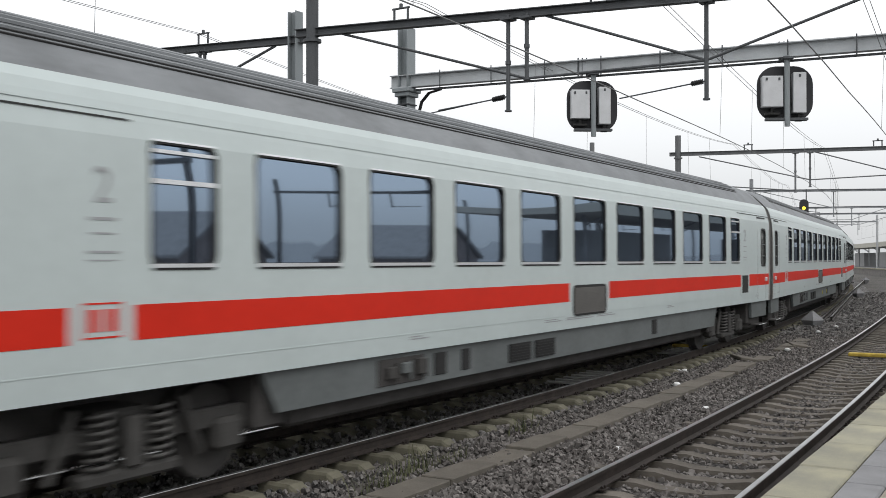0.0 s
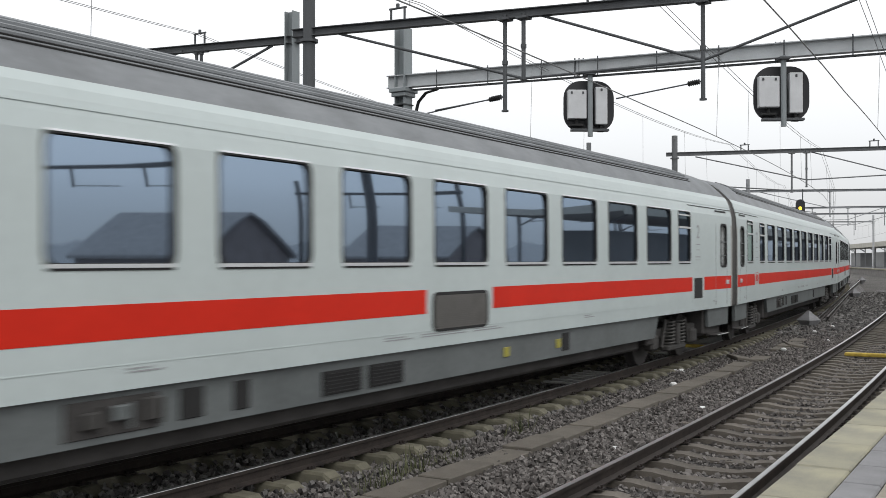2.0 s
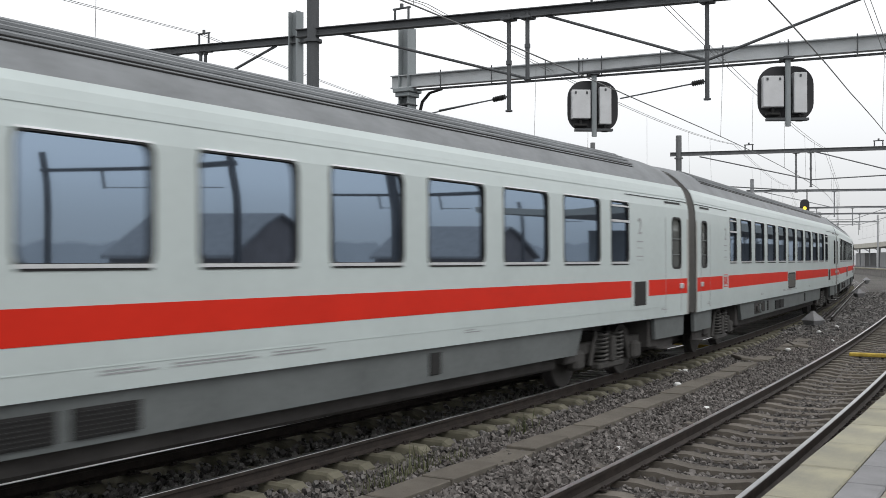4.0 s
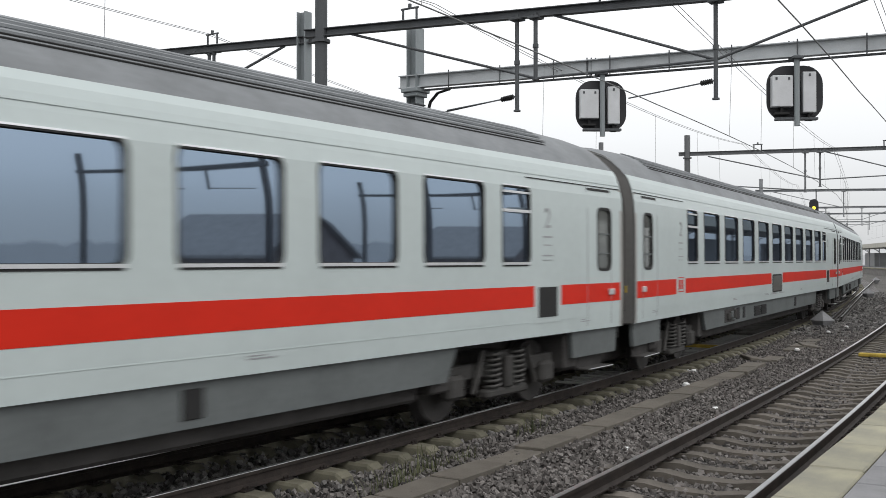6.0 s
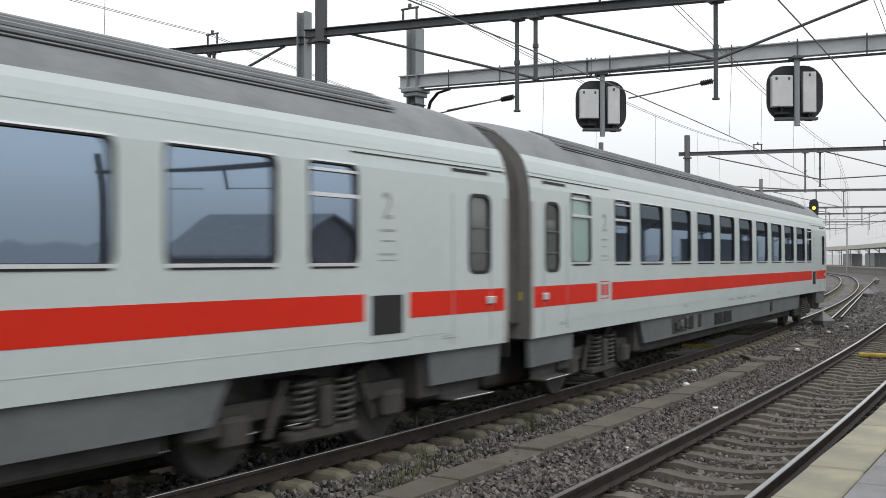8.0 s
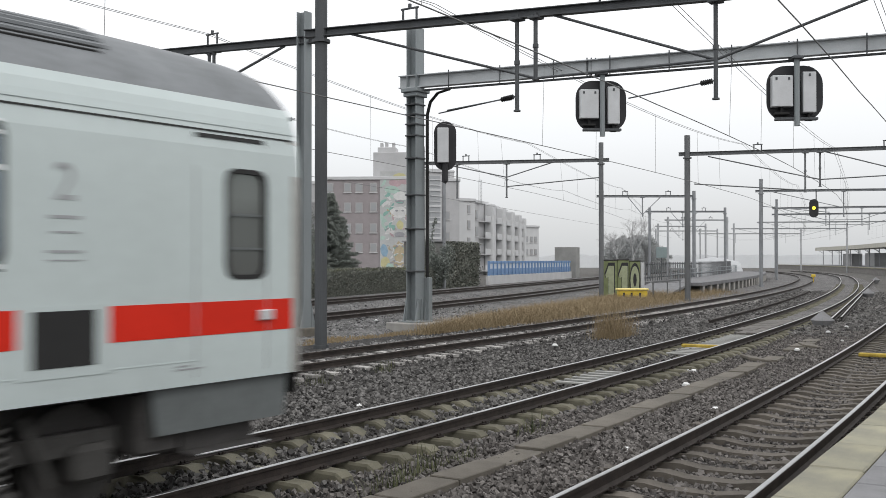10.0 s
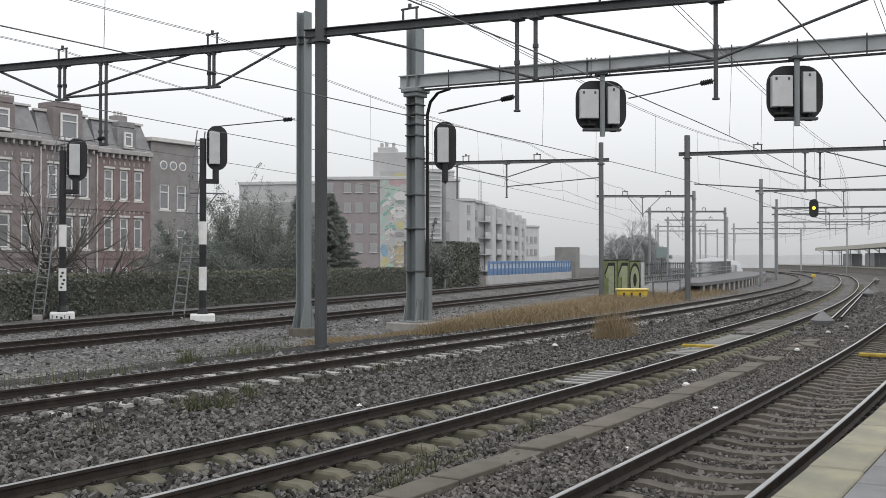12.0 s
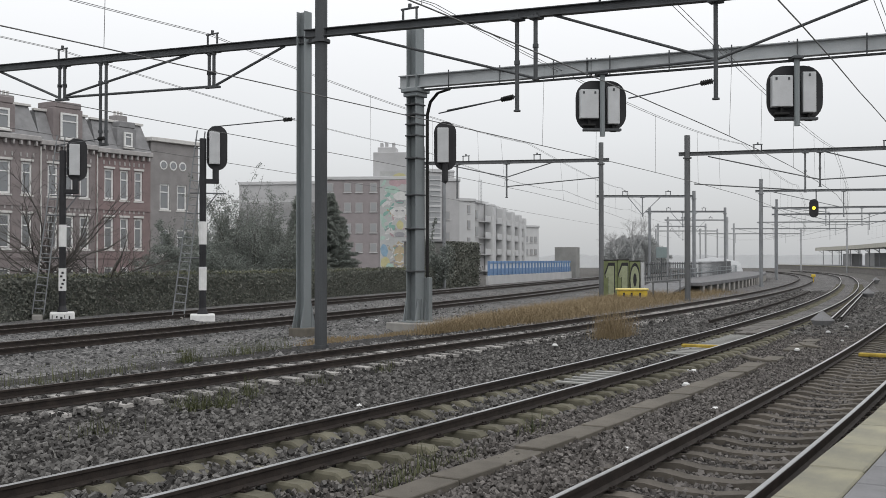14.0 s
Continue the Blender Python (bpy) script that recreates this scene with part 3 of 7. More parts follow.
M_MARK = mat("grey_lettering", (0.32, 0.33, 0.34), 0.5, var=0.05)
ME_TWO = text_mesh("2", 0.42, M_MARK, "class_number")


def coach(vent_x, frosted, label):
    """A passenger coach, standing on the rails, its middle at the origin."""
    c = thing("passenger_coach", label, "train coach", "coaches of the train")
    smalls = [(-9.10, 0.79), (9.39, 0.77)]
    bigs = BIG
    for side in (-1, 1):
        holes = [(x - w / 2, x + w / 2, SILL, HEADW) for x, w in bigs + smalls]
        if frosted:
            holes.append((-11.44, -10.63, SILL, HEADW))
        doorwin = [(x - 0.24, x + 0.24, 1.98, 2.92) for x, w in ((-12.175, 1), (12.236, 1))]
        bm = bmesh.new()
        wall_with_holes(bm, side, holes + doorwin, -HALF, HALF)
        bmesh.ops.remove_doubles(bm, verts=bm.verts, dist=0.0005)
        wall = part("bodyside", bm, M_COACH, c, smooth=False)
        # red stripe, broken at the louvre and the emblem
        gaps = [(-10.347, -9.68), (9.89, 10.71)] + ([] if frosted else [(vent_x - 0.86, vent_x + 0.86)]) if side < 0 else []
        cuts = [-12.84] + [g for pair in sorted(gaps) for g in pair] + [12.84]
        for a, b in zip(cuts[::2], cuts[1::2]):
            bm = bmesh.new()
            curved_panel(bm, a, b, 1.46, 1.755, 0.004, side, 2, 0.003)
            part("red_stripe", bm, M_RED, wall, "bright red painted stripe")
        for h in holes:
            small = h[1] - h[0] < 1.0
            ice = frosted and h[0] < -11 
            bm = bmesh.new()
            rounded_frame(bm, *h, 0.016, 0.008, side, depth=0.03)
            w = part("window", bm, M_RUBBER, c, "window in a black rubber frame")
            bm = bmesh.new()
            curved_panel(bm, h[0] - 0.01, h[1] + 0.01, SILL - 0.01, HEADW + 0.01, -0.03, side, 5)
            part("pane", bm, M_GLASS_FROST if ice else M_GLASS, w, "", True)
            # a black strip below each sill imitates the shadow cast there
            strips = [("sill_strip", h[0] + 0.02, h[1] - 0.02, SILL - 0.028, SILL + 0.006, 0.016, 0.012), ("sill_shade_strip", h[0] + 0.02, h[1] - 0.02, SILL - 0.05, SILL - 0.029, 0.008, 0.006), ("top_strip", h[0] + 0.02, h[1] - 0.02, HEADW + 0.004, HEADW + 0.022, 0.014, 0.01)]
            if small:
                strips += [("transom", h[0] + 0.01, h[1] - 0.01, 2.77, 2.81, 0.01, 0.03), ("transom", h[0] + 0.01, h[1] - 0.01, 3.03, 3.06, 0.006, 0.03)]
            for nm, a, b, z0, z1, o, th in strips:
                bm = bmesh.new()
                curved_panel(bm, a, b, z0, z1, o, side, 1, th)
                part(nm, bm, M_RUBBER if nm == "sill_shade_strip" else M_ALU, w, "black strip standing in for shade under the sill" if nm == "sill_shade_strip" else "bright aluminium strip")
        for x, w in DOORS:
            s = 1 if x > 0 else -1
            bm = bmesh.new()
            e0, e1 = x - s * 0.19 - 0.44, x - s * 0.19 + 0.44
            for a, b, z0, z1 in ((e0 - 0.006, e0 + 0.006, 1.1, 3.2), (e1 - 0.006, e1 + 0.006, 1.1, 3.2)):
                curved_panel(bm, a, b, z0, z1, 0.005, side, 6, 0.004)
            d = part("door", bm, M_MARK, c, "plug door with a tall narrow window")
            bm = bmesh.new()
            curved_panel(bm, e0 + 0.02, e1 - 0.02, 3.2, 3.235, 0.012, side, 1, 0.01)
            part("door_gutter", bm, M_RUBBER, d)
            hw = [h for h in doorwin if (h[0] > 0) == (x > 0)][0]
            bm = bmesh.new()
            rounded_frame(bm, *hw, 0.03, 0.008, side, r=0.1)
            part("window_frame", bm, M_RUBBER, d)
            bm = bmesh.new()
            curved_panel(bm, hw[0] - 0.01, hw[1] + 0.01, hw[2] - 0.01, hw[3] + 0.01, -0.028, side, 4)
            part("pane", bm, M_GLASS_DOOR, d)
            bm = bmesh.new()
            curved_panel(bm, hw[0] + 0.01, hw[1] - 0.01, 2.52, 2.545, -0.01, side, 1, 0.008)
            part("push_bar", bm, M_SKIRT, d)
            bm = bmesh.new()
            curved_panel(bm, hw[0] + 0.01, hw[1] - 0.01, 2.22, 2.24, -0.01, side, 1, 0.008)
            part("push_bar", bm, M_SKIRT, d)
            bm = bmesh.new()
            curved_panel(bm, 12.84 if s > 0 else -12.945, 12.945 if s > 0 else -12.84, 1.035, 3.26, 0.003, side, 6, 0.002)
            part("corner_strip", bm, M_COACH_CORNER, d, "soiled corner strip")
            bm = bmesh.new()
            y = side * (skin(1.6) + 0.02)
            bbox(bm, x + s * 0.22 - 0.09, x + s * 0.22 + 0.09, y - 0.02, y + 0.02, 1.56, 1.66, 0.01)
            part("door_handle", bm, M_ALU, d, "pale door handle")
            bm = bmesh.new()
            bbox(bm, e0, e1, side * 1.30 - 0.14, side * 1.30 + 0.14, 0.40, 0.43, 0.008)
            bbox(bm, e0, e1, side * 1.2 - 0.02, side * 1.2 + 0.02, 0.40, 0.8, 0.008)
            part("footstep", bm, M_UNDER, d, "dark folding footstep")
            bm = bmesh.new()
            bbox(bm, e0 + 0.02, e1 - 0.02, side * 1.445 - 0.006, side * 1.445 + 0.006, 0.416, 0.43, 0.003)
            part("step_edge", bm, M_ALU, d, "bright step edge")
        # upper gutter lip and lower seam
        bm = bmesh.new()
        curved_panel(bm, -HALF, HALF, 3.325, 3.345, 0.006, side, 1, 0.005)
        curved_panel(bm, -HALF + 1.3, HALF - 1.3, 1.24, 1.248, 0.004, side, 1, 0.004)
        part("rain_gutter", bm, M_COACH, wall)
        for a, b in ((-12.9, -9.7), (9.7, 12.9)):
            bm = bmesh.new()
            curved_panel(bm, a, b, 3.262, 3.276, 0.01, side, 1, 0.008)
            part("gutter_dark_strip", bm, M_RUBBER, wall, "thin dark strip under the gutter")
        # skirts below the bodyside
        bm = bmesh.new()
        for a, b, lowz in ((-8.0, 8.0, 0.60), (-12.85, -11.2, 0.62), (11.2, 12.85, 0.62)):
            y0, y1 = side * 1.34, side * 1.27
            inset = 0.25 if abs(a) < 9 else 0.05
            slab(bm, [(a, 1.04), (b, 1.04), (b - inset, lowz), (a + inset, lowz)], min(y0, y1), max(y0, y1))
        part("skirt", bm, M_SKIRT, c, "dark grey equipment skirt")
        # louvre coloured black to give the shade of a deep recess
        bm = bmesh.new()
        for a in (vent_x - 2.85, vent_x - 2.0):
            y0 = side * 1.35
            box(bm, a, a + 0.7, y0 - 0.012, y0 + 0.012, 0.66, 0.92)
            for i in range(6):
                z = 0.68 + i * 0.04
                box(bm, a + 0.03, a + 0.67, y0 - 0.022, y0 + 0.022, z, z + 0.012)
        part("skirt_louvre", bm, M_RUBBER, c, "dark slatted equipment louvre")
        for a, wdt in ((3.45, 0.26), (-4.05, 0.22), (-4.75, 0.3)):
            y0 = side * 1.345
            bm = bmesh.new()
            bbox(bm, a, a + wdt, y0 - 0.012, y0 + 0.012, 0.68, 0.96, 0.008)
            part("equipment_hatch", bm, M_RUBBER, c, "dark slab marking a hatch in the skirt")
        # no recess is cut; a dark panel stands in for its shade
        bm = bmesh.new()
        bbox(bm, -6.0, -5.0, side * 1.345 - 0.012, side * 1.345 + 0.012, 0.66, 0.97, 0.008)
        v_ = part("valve_recess", bm, M_UNDER, c, "dark panel for a shaded recess, with valves and taps")
        for i, x in enumerate((-5.85, -5.55, -5.2)):
            bm = bmesh.new()
            bbox(bm, x, x + 0.16, side * 1.39 - 0.03, side * 1.39 + 0.03, 0.74 + 0.04 * (i % 2), 0.88 + 0.03 * i, 0.012)
            tube(bm, (x + 0.2, side * 1.39, 0.7), (x + 0.2, side * 1.39, 0.92), 0.02, 6)
            part("valve_box", bm, M_SKIRT if i == 1 else M_SPRING, v_)
        if side < 0 and not frosted:
            bm = bmesh.new()
            curved_panel(bm, vent_x - 0.7, vent_x + 0.7, 1.24, 1.70, 0.006, side, 2, 0.004)
            v = part("louvre", bm, M_GRILLE, c, "grey ventilation louvre in a rounded frame")
            bm = bmesh.new()
            for i in range(17):
                z = 1.255 + i * 0.0255
                curved_panel(bm, vent_x - 0.66, vent_x + 0.66, z, z + 0.015, 0.013, side, 1, 0.006)
            part("louvre_slats", bm, M_GRILLE, v)
            bm = bmesh.new()
            rounded_frame(bm, vent_x - 0.69, vent_x + 0.69, 1.25, 1.69, 0.03, 0.012, side, r=0.08)
            part("louvre_frame", bm, M_RUBBER, v)
        if side < 0:
            bm = bmesh.new()
            curved_panel(bm, 9.89, 10.71, 1.22, 1.775, 0.007, side, 2, 0.005)
            s = part("display_surround", bm, M_COACH, c, "pale surround of a dark destination display")
            bm = bmesh.new()
            curved_panel(bm, 10.01, 10.58, 1.30, 1.735, 0.011, side, 2, 0.004)
            part("display", bm, M_RUBBER, s, "dark display")
            # emblem: outlined red square with two plain blocks
            x = -10.01
            for a, b, z0, z1 in ((x - 0.2, x + 0.2, 1.77, 1.785), (x - 0.2, x + 0.2, 1.495, 1.51), (x - 0.2, x - 0.185, 1.511, 1.769), (x + 0.185, x + 0.2, 1.511, 1.769),
                                 (x - 0.14, x - 0.03, 1.55, 1.73), (x + 0.03, x + 0.14, 1.55, 1.73)):
                bm = bmesh.new()
                curved_panel(bm, a, b, z0, z1, 0.005, side, 1, 0.003)
                part("emblem_stroke", bm, M_RED, wall, "red stroke of the operator emblem")
            for cx_ in (-10.01, 10.3):
                o = piece("class_number", ME_TWO, wall, Matrix.Translation((cx_, -skin(2.7) - 0.002, 2.72)) @ Matrix.Rotation(radians(90), 4, "X"))
                o["label"] = "grey numeral 2"
                for z0, z1, wd in ((2.44, 2.465, 0.14), (2.33, 2.345, 0.12), (2.18, 2.2, 0.16), (2.12, 2.13, 0.16)):
                    bm = bmesh.new()
                    curved_panel(bm, cx_ - wd, cx_ + wd, z0, z1, 0.004, side, 1, 0.003)
                    part("lettering", bm, M_MARK, wall, "small grey lettering")
            for a, b in ((-1.6, -1.0), (-0.8, 0.3), (0.5, 1.3), (4.2, 4.6), (-5.4, -5.0), (-11.9, -11.6), (11.4, 11.7)):
                for e0, z0, z1 in ((b, 1.17, 1.185), (b - 0.15, 1.20, 1.213)):
                    bm = bmesh.new()
                    curved_panel(bm, a, e0, z0, z1, 0.004, side, 1, 0.003)
                    part("lettering", bm, M_MARK, wall, "small grey lettering")
    # roof with ribs; the ends slope down
    bm = bmesh.new()
    ring = [(s * skin(z), z) for s, zs in ((-1, ZROOF), (1, reversed(ZROOF[:-1]))) for z in zs]
    xs = [-12.95, -12.75, -12.3, -11.2, 11.2, 12.3, 12.75, 12.95]
    drop = [0.14, 0.06, 0.025, 0.0, 0.0, 0.025, 0.06, 0.14]
    rings = [[bm.verts.new((x, y, z - d * (z - 3.49) / 0.71)) for y, z in ring] for x, d in zip(xs, drop)]
    for a, b in zip(rings, rings[1:]):
        for i in range(len(ring) - 1):
            bm.faces.new((a[i], b[i], b[i + 1], a[i + 1]))
    roof = part("roof", bm, M_ROOF, c, "grey rounded coach roof with long ribs", True)
    bm = bmesh.new()
    for s in (-1, 1):
        for z in (3.90, 3.97, 4.03, 4.08, 4.12):
            y = s * skin(z)
            tube(bm, (-11.0, y, z + 0.005), (11.0, y, z + 0.005), 0.026, 6)
    part("roof_rib", bm, M_ROOF, roof)
    bm = bmesh.new()
    for s in (-1, 1):
        for z in (3.845, 3.885, 3.985):
            y = s * (skin(z) + 0.004)
            tube(bm, (-10.9, y, z), (10.9, y, z), 0.012, 5)
    part("roof_seam", bm, M_RUBBER, roof, "dark roof seam")
    # ends, gangways, floor, underframe
    for e in (-1, 1):
        bm = bmesh.new()
        pts = [(-skin(z), z) for z in ZSIDE] + [(-skin(z), z - 0.1 * (z - 3.49) / 0.71) for z in ZROOF[1:]]
        pts += [(-y, z) for y, z in reversed(pts[:-1])]
        a = [bm.verts.new((e * 12.93, y * 0.985, z)) for y, z in pts]
        b = [bm.verts.new((e * 12.87, y * 0.985, z)) for y, z in pts]
        bm.faces.new(a)
        bm.faces.new(list(reversed(b)))
        for i in range(len(a)):
            j = (i + 1) % len(a)
            bm.faces.new((a[i], a[j], b[j], b[i]))
        en = part("coach_end", bm, M_COACH_DIRTY, c, "soiled cream end wall")
        bm = bmesh.new()
        bell = [(y * 0.88, z - 0.06) for y, z in pts if z > 1.25]
        lo = e * 12.92
        loops = [[bm.verts.new((lo + e * dx, y * k, 2.4 + (z - 2.4) * k)) for y, z in bell] for dx, k in ((0.0, 0.98), (0.05, 1.0), (0.09, 0.95), (0.13, 1.0), (0.17, 0.96), (0.22, 1.0), (0.27, 0.96))]
        for a, b in zip(loops, loops[1:]):
            for i in range(len(a)):
                j = (i + 1) % len(a)
                bm.faces.new((a[i], a[j], b[j], b[i]))
        bm.faces.new(loops[-1])
        part("gangway_bellows", bm, M_BELLOWS, en, "dusty grey rubber gangway bellows")
        for y in (-0.87, 0.87):
            bm = bmesh.new()
            tube(bm, (e * 12.9, y, 1.05), (e * 13.14, y, 1.05), 0.1, 12)
            bbox(bm, e * 13.165 - 0.02, e * 13.165 + 0.02, y - 0.31, y + 0.31, 0.78, 1.3, 0.018)
            part("buffer", bm, M_RUBBER, en, "black buffer with wide plate")
            bm = bmesh.new()
            bbox(bm, e * 12.94 - 0.012, e * 12.94 + 0.012, y * 1.3 - 0.13, y * 1.3 + 0.13, 1.56, 1.68, 0.004)
            part("warning_plate", bm, M_YELLOW, en, "small yellow warning plate")
        bm = bmesh.new()
        for y in (-1.05, 1.05):
            bbox(bm, e * 12.95 - 0.03, e * 12.95 + 0.03, y - 0.07, y + 0.07, 1.86, 2.1, 0.015)
        part("tail_lamp", bm, mat("dark_red_lens", (0.05, 0.012, 0.012), 0.3, var=0.1) if e < 0 else bpy.data.materials["dark_red_lens"], en, "dark red tail lamp")
    bm = bmesh.new()
    bbox(bm, -12.9, 12.9, -1.3, 1.3, 1.0, 1.2, 0.02)
    # low boxes added to keep the space under the coach in shadow
    bbox(bm, -7.4, 7.4, -1.15, 1.15, 0.38, 1.0, 0.04)
    for x in (-7.75, 7.75, -11.35, 11.35):
        bbox(bm, x - 0.22, x + 0.22, -1.25, 1.25, 0.45, 1.0, 0.03)
    for x in (-12.4, 12.4):
        bbox(bm, x - 0.62, x + 0.62, -0.75, 0.75, 0.3, 1.0, 0.06)
    part("underframe", bm, M_UNDER, c)
    bogie(c, -9.5)
    bogie(c, 9.5)
    return c


M_GLASS_DOOR = glass_mat("door_glass", (0.11, 0.115, 0.11), 0.08, (0.9, 1.0, 0.95), 1.5)

# distance along the main track
S_U = [-260 + i * 0.5 for i in range(1100)]
S_LEN = [0.0]
for i in range(1, len(S_U)):
    S_LEN.append(S_LEN[-1] + (on_track(2, S_U[i]) - on_track(2, S_U[i - 1])).length)
S_ZERO = float(np.interp(0.0, S_U, S_LEN))


def u_at(s):
    return float(np.interp(s + S_ZERO, S_LEN, S_U))


# where the coupling behind the first coach stands, metres along the track
CLOCK = ((0.0, 0.5, 1.0, 1.5, 2.0, 2.5, 3.0, 5.5, 6.0, 6.5, 7.0, 7.5, 8.0, 14.0),
         (28.47, 21.24, 13.14, 5.81, -2.1, -9.5, -17.47, -55.22, -63.19, -70.48, -78.36, -85.66, -93.61, -185.4))


def coach_pose(i, t):
    mid = float(np.interp(t, *CLOCK)) - 13.2 + 26.4 * i
    a, b = (on_track(2, u_at(mid + d)) for d in (-9.5, 9.5))
    for p in (a, b):
        w = min(max(p.x, -10.0), 70.0) / 30
        p.y += 0.27 - 0.54 * w + 0.225 * w * w
    d = b - a
    return Matrix.Translation((a + b) / 2) @ Matrix.Rotation(math.atan2(d.y, d.x), 4, "Z")


LABEL = "light grey passenger coach with red stripe on the main track"
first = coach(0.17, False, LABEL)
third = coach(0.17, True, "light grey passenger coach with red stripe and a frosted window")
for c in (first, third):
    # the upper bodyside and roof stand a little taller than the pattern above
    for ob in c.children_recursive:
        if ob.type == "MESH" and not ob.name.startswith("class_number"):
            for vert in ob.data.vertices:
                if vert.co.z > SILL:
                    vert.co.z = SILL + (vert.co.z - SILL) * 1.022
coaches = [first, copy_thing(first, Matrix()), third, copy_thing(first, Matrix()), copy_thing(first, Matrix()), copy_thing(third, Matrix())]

# two yellow pictogram plates on the skirt of the second coach
M_PLATE = mat("soiled_yellow", (0.34, 0.31, 0.06), 0.6, var=0.3, scale=8)
for x in (1.55, 3.3):
    bm = bmesh.new()
    bbox(bm, x - 0.08, x + 0.08, -1.362, -1.342, 0.74, 0.88, 0.006)
    part("pictogram_plate", bm, M_PLATE, coaches[1], "small soiled yellow pictogram plate")


def motions():
    times = [i * 0.25 for i in range(57)]
    for i, c in enumerate(coaches):
        walk(c, [(t, coach_pose(i, t)) for t in times])

# ---- portals and signal gantry ----


def h_post(bm, x, y, z0, z1, w=0.3, d=0.3, t=0.025):
    box(bm, x - w / 2, x + w / 2, y - d / 2, y - d / 2 + t, z0, z1)
    box(bm, x - w / 2, x + w / 2, y + d / 2 - t, y + d / 2, z0, z1)
    box(bm, x - t / 2, x + t / 2, y - d / 2 + t, y + d / 2 - t, z0, z1)


def beam_between(bm, p, q, w, hgt):
    p, q = Vector(p), Vector(q)
    d = q - p
    m = Matrix.Translation((p + q) / 2) @ Matrix.Rotation(math.atan2(d.y, d.x), 4, "Z") @ Matrix.Diagonal((d.length, w, hgt, 1))
    bmesh.ops.create_cube(bm, size=1.0, matrix=m)


def i_beam(bm, p, q, w, hgt, t):
    """I-section girder from p to q as one extruded profile."""
    p, q = Vector(p), Vector(q)
    d = (q - p).normalized()
    n = Vector((-d.y, d.x, 0))
    up = Vector((0, 0, 1))
    prof = [(-w, -hgt), (w, -hgt), (w, -hgt + t), (t / 2, -hgt + t), (t / 2, hgt - t), (w, hgt - t), (w, hgt), (-w, hgt), (-w, hgt - t), (-t / 2, hgt - t), (-t / 2, -hgt + t), (-w, -hgt + t)]
    a = [bm.verts.new(p + n * s + up * z) for s, z in prof]
    b = [bm.verts.new(q + n * s + up * z) for s, z in prof]
    bm.faces.new(a)
    bm.faces.new(list(reversed(b)))
    for i in range(12):
        j = (i + 1) % 12
        bm.faces.new((a[i], b[i], b[j], a[j]))


def portal(p, q, z, label, hangers=(), rods=(), both=True, r=0.17, top=1.1, pw=0.22, steel=None):
    """Overhead-line portal: tubular post at p, beam to q at height z, hanging tubes (fraction, foot height), tie rods (f0, z0, f1, z1)."""
    M_S = steel or M_STEEL_DARK
    g = thing("catenary_portal", label, "catenary portal", "overhead line portals")
    p, q = Vector((*p, 0)), Vector((*q, 0))
    for i, e in enumerate((p, q) if both else (p,)):
        bm = bmesh.new()
        tube(bm, (e.x, e.y, -0.45), (e.x, e.y, z + top), r, 16)
        tube(bm, (e.x, e.y, z - 0.28), (e.x, e.y, z - 0.2), r * 1.5, 12)
        tube(bm, (e.x, e.y, -0.45), (e.x, e.y, -0.2), r * 1.3, 12)
        part("post", bm, M_S, g, "dark galvanised tubular post")
    bm = bmesh.new()
    d = (q - p).normalized()
    i_beam(bm, Vector((p.x, p.y, z)) - d * 0.5, (q.x, q.y, z), pw / 2, 0.11, 0.022)
    part("beam", bm, M_S, g, "dark steel beam")
    for f, foot in hangers:
        e = p.lerp(q, f)
        bm = bmesh.new()
        tube(bm, (e.x, e.y, foot), (e.x, e.y, z), 0.055, 10)
        tube(bm, (e.x, e.y, foot - 0.02), (e.x, e.y, foot + 0.02), 0.09, 10)
        tube(bm, (e.x, e.y, (foot + z) / 2 - 0.05), (e.x, e.y, (foot + z) / 2 + 0.05), 0.075, 10)
        bbox(bm, e.x - 0.16, e.x + 0.16, e.y - 0.16, e.y + 0.16, z - 0.16, z - 0.1, 0.01)
        part("hanger_tube", bm, M_S, g)
    for f0, z0, f1, z1 in rods:
        a, b = p.lerp(q, f0), p.lerp(q, f1)
        bm = bmesh.new()
        tube(bm, (a.x, a.y, z0), (b.x, b.y, z1), 0.035, 8)
        part("tie_rod", bm, M_S, g)
    return g


def insulator_arm(g, p, q):
    """Registration arm with ribbed insulator from p out to q."""
    p, q = Vector(p), Vector(q)
    d = (q - p)
    bm = bmesh.new()
    tube(bm, p, q, 0.018, 6)
    part("registration_arm", bm, M_STEEL_DARK, g)
    bm = bmesh.new()
    for i in range(6):
        a = p + d.normalized() * (0.12 + 0.05 * i)
        tube(bm, a, a + d.normalized() * 0.03, 0.07, 10, 0.05)
    part("insulator", bm, M_RUBBER, g, "dark ribbed insulator")


def bracket(g, e, z):
    """Small wire bracket on top of a beam."""
    bm = bmesh.new()
    for s in (-0.22, 0.22):
        tube(bm, (e[0], e[1] + s, z), (e[0], e[1] + s, z + 0.36), 0.035, 6)
    tube(bm, (e[0], e[1] - 0.28, z + 0.34), (e[0], e[1] + 0.28, z + 0.34), 0.03, 6)
    tube(bm, (e[0], e[1], z + 0.34), (e[0], e[1], z + 0.46), 0.05, 8)
    part("wire_bracket", bm, M_STEEL_DARK, g)

GROUP_P = "overhead line portals"
# main portal over the near tracks
P1, P1Q = (21.3, 18.4), (24.6, 3.3)
dirp = (Vector(P1Q) - Vector(P1)).normalized()
P1END = Vector(P1) + dirp * 23
lp = (P1END - Vector(P1)).length


def frac(v):
    return (P1[1] - v) / (P1[1] - P1END.y)


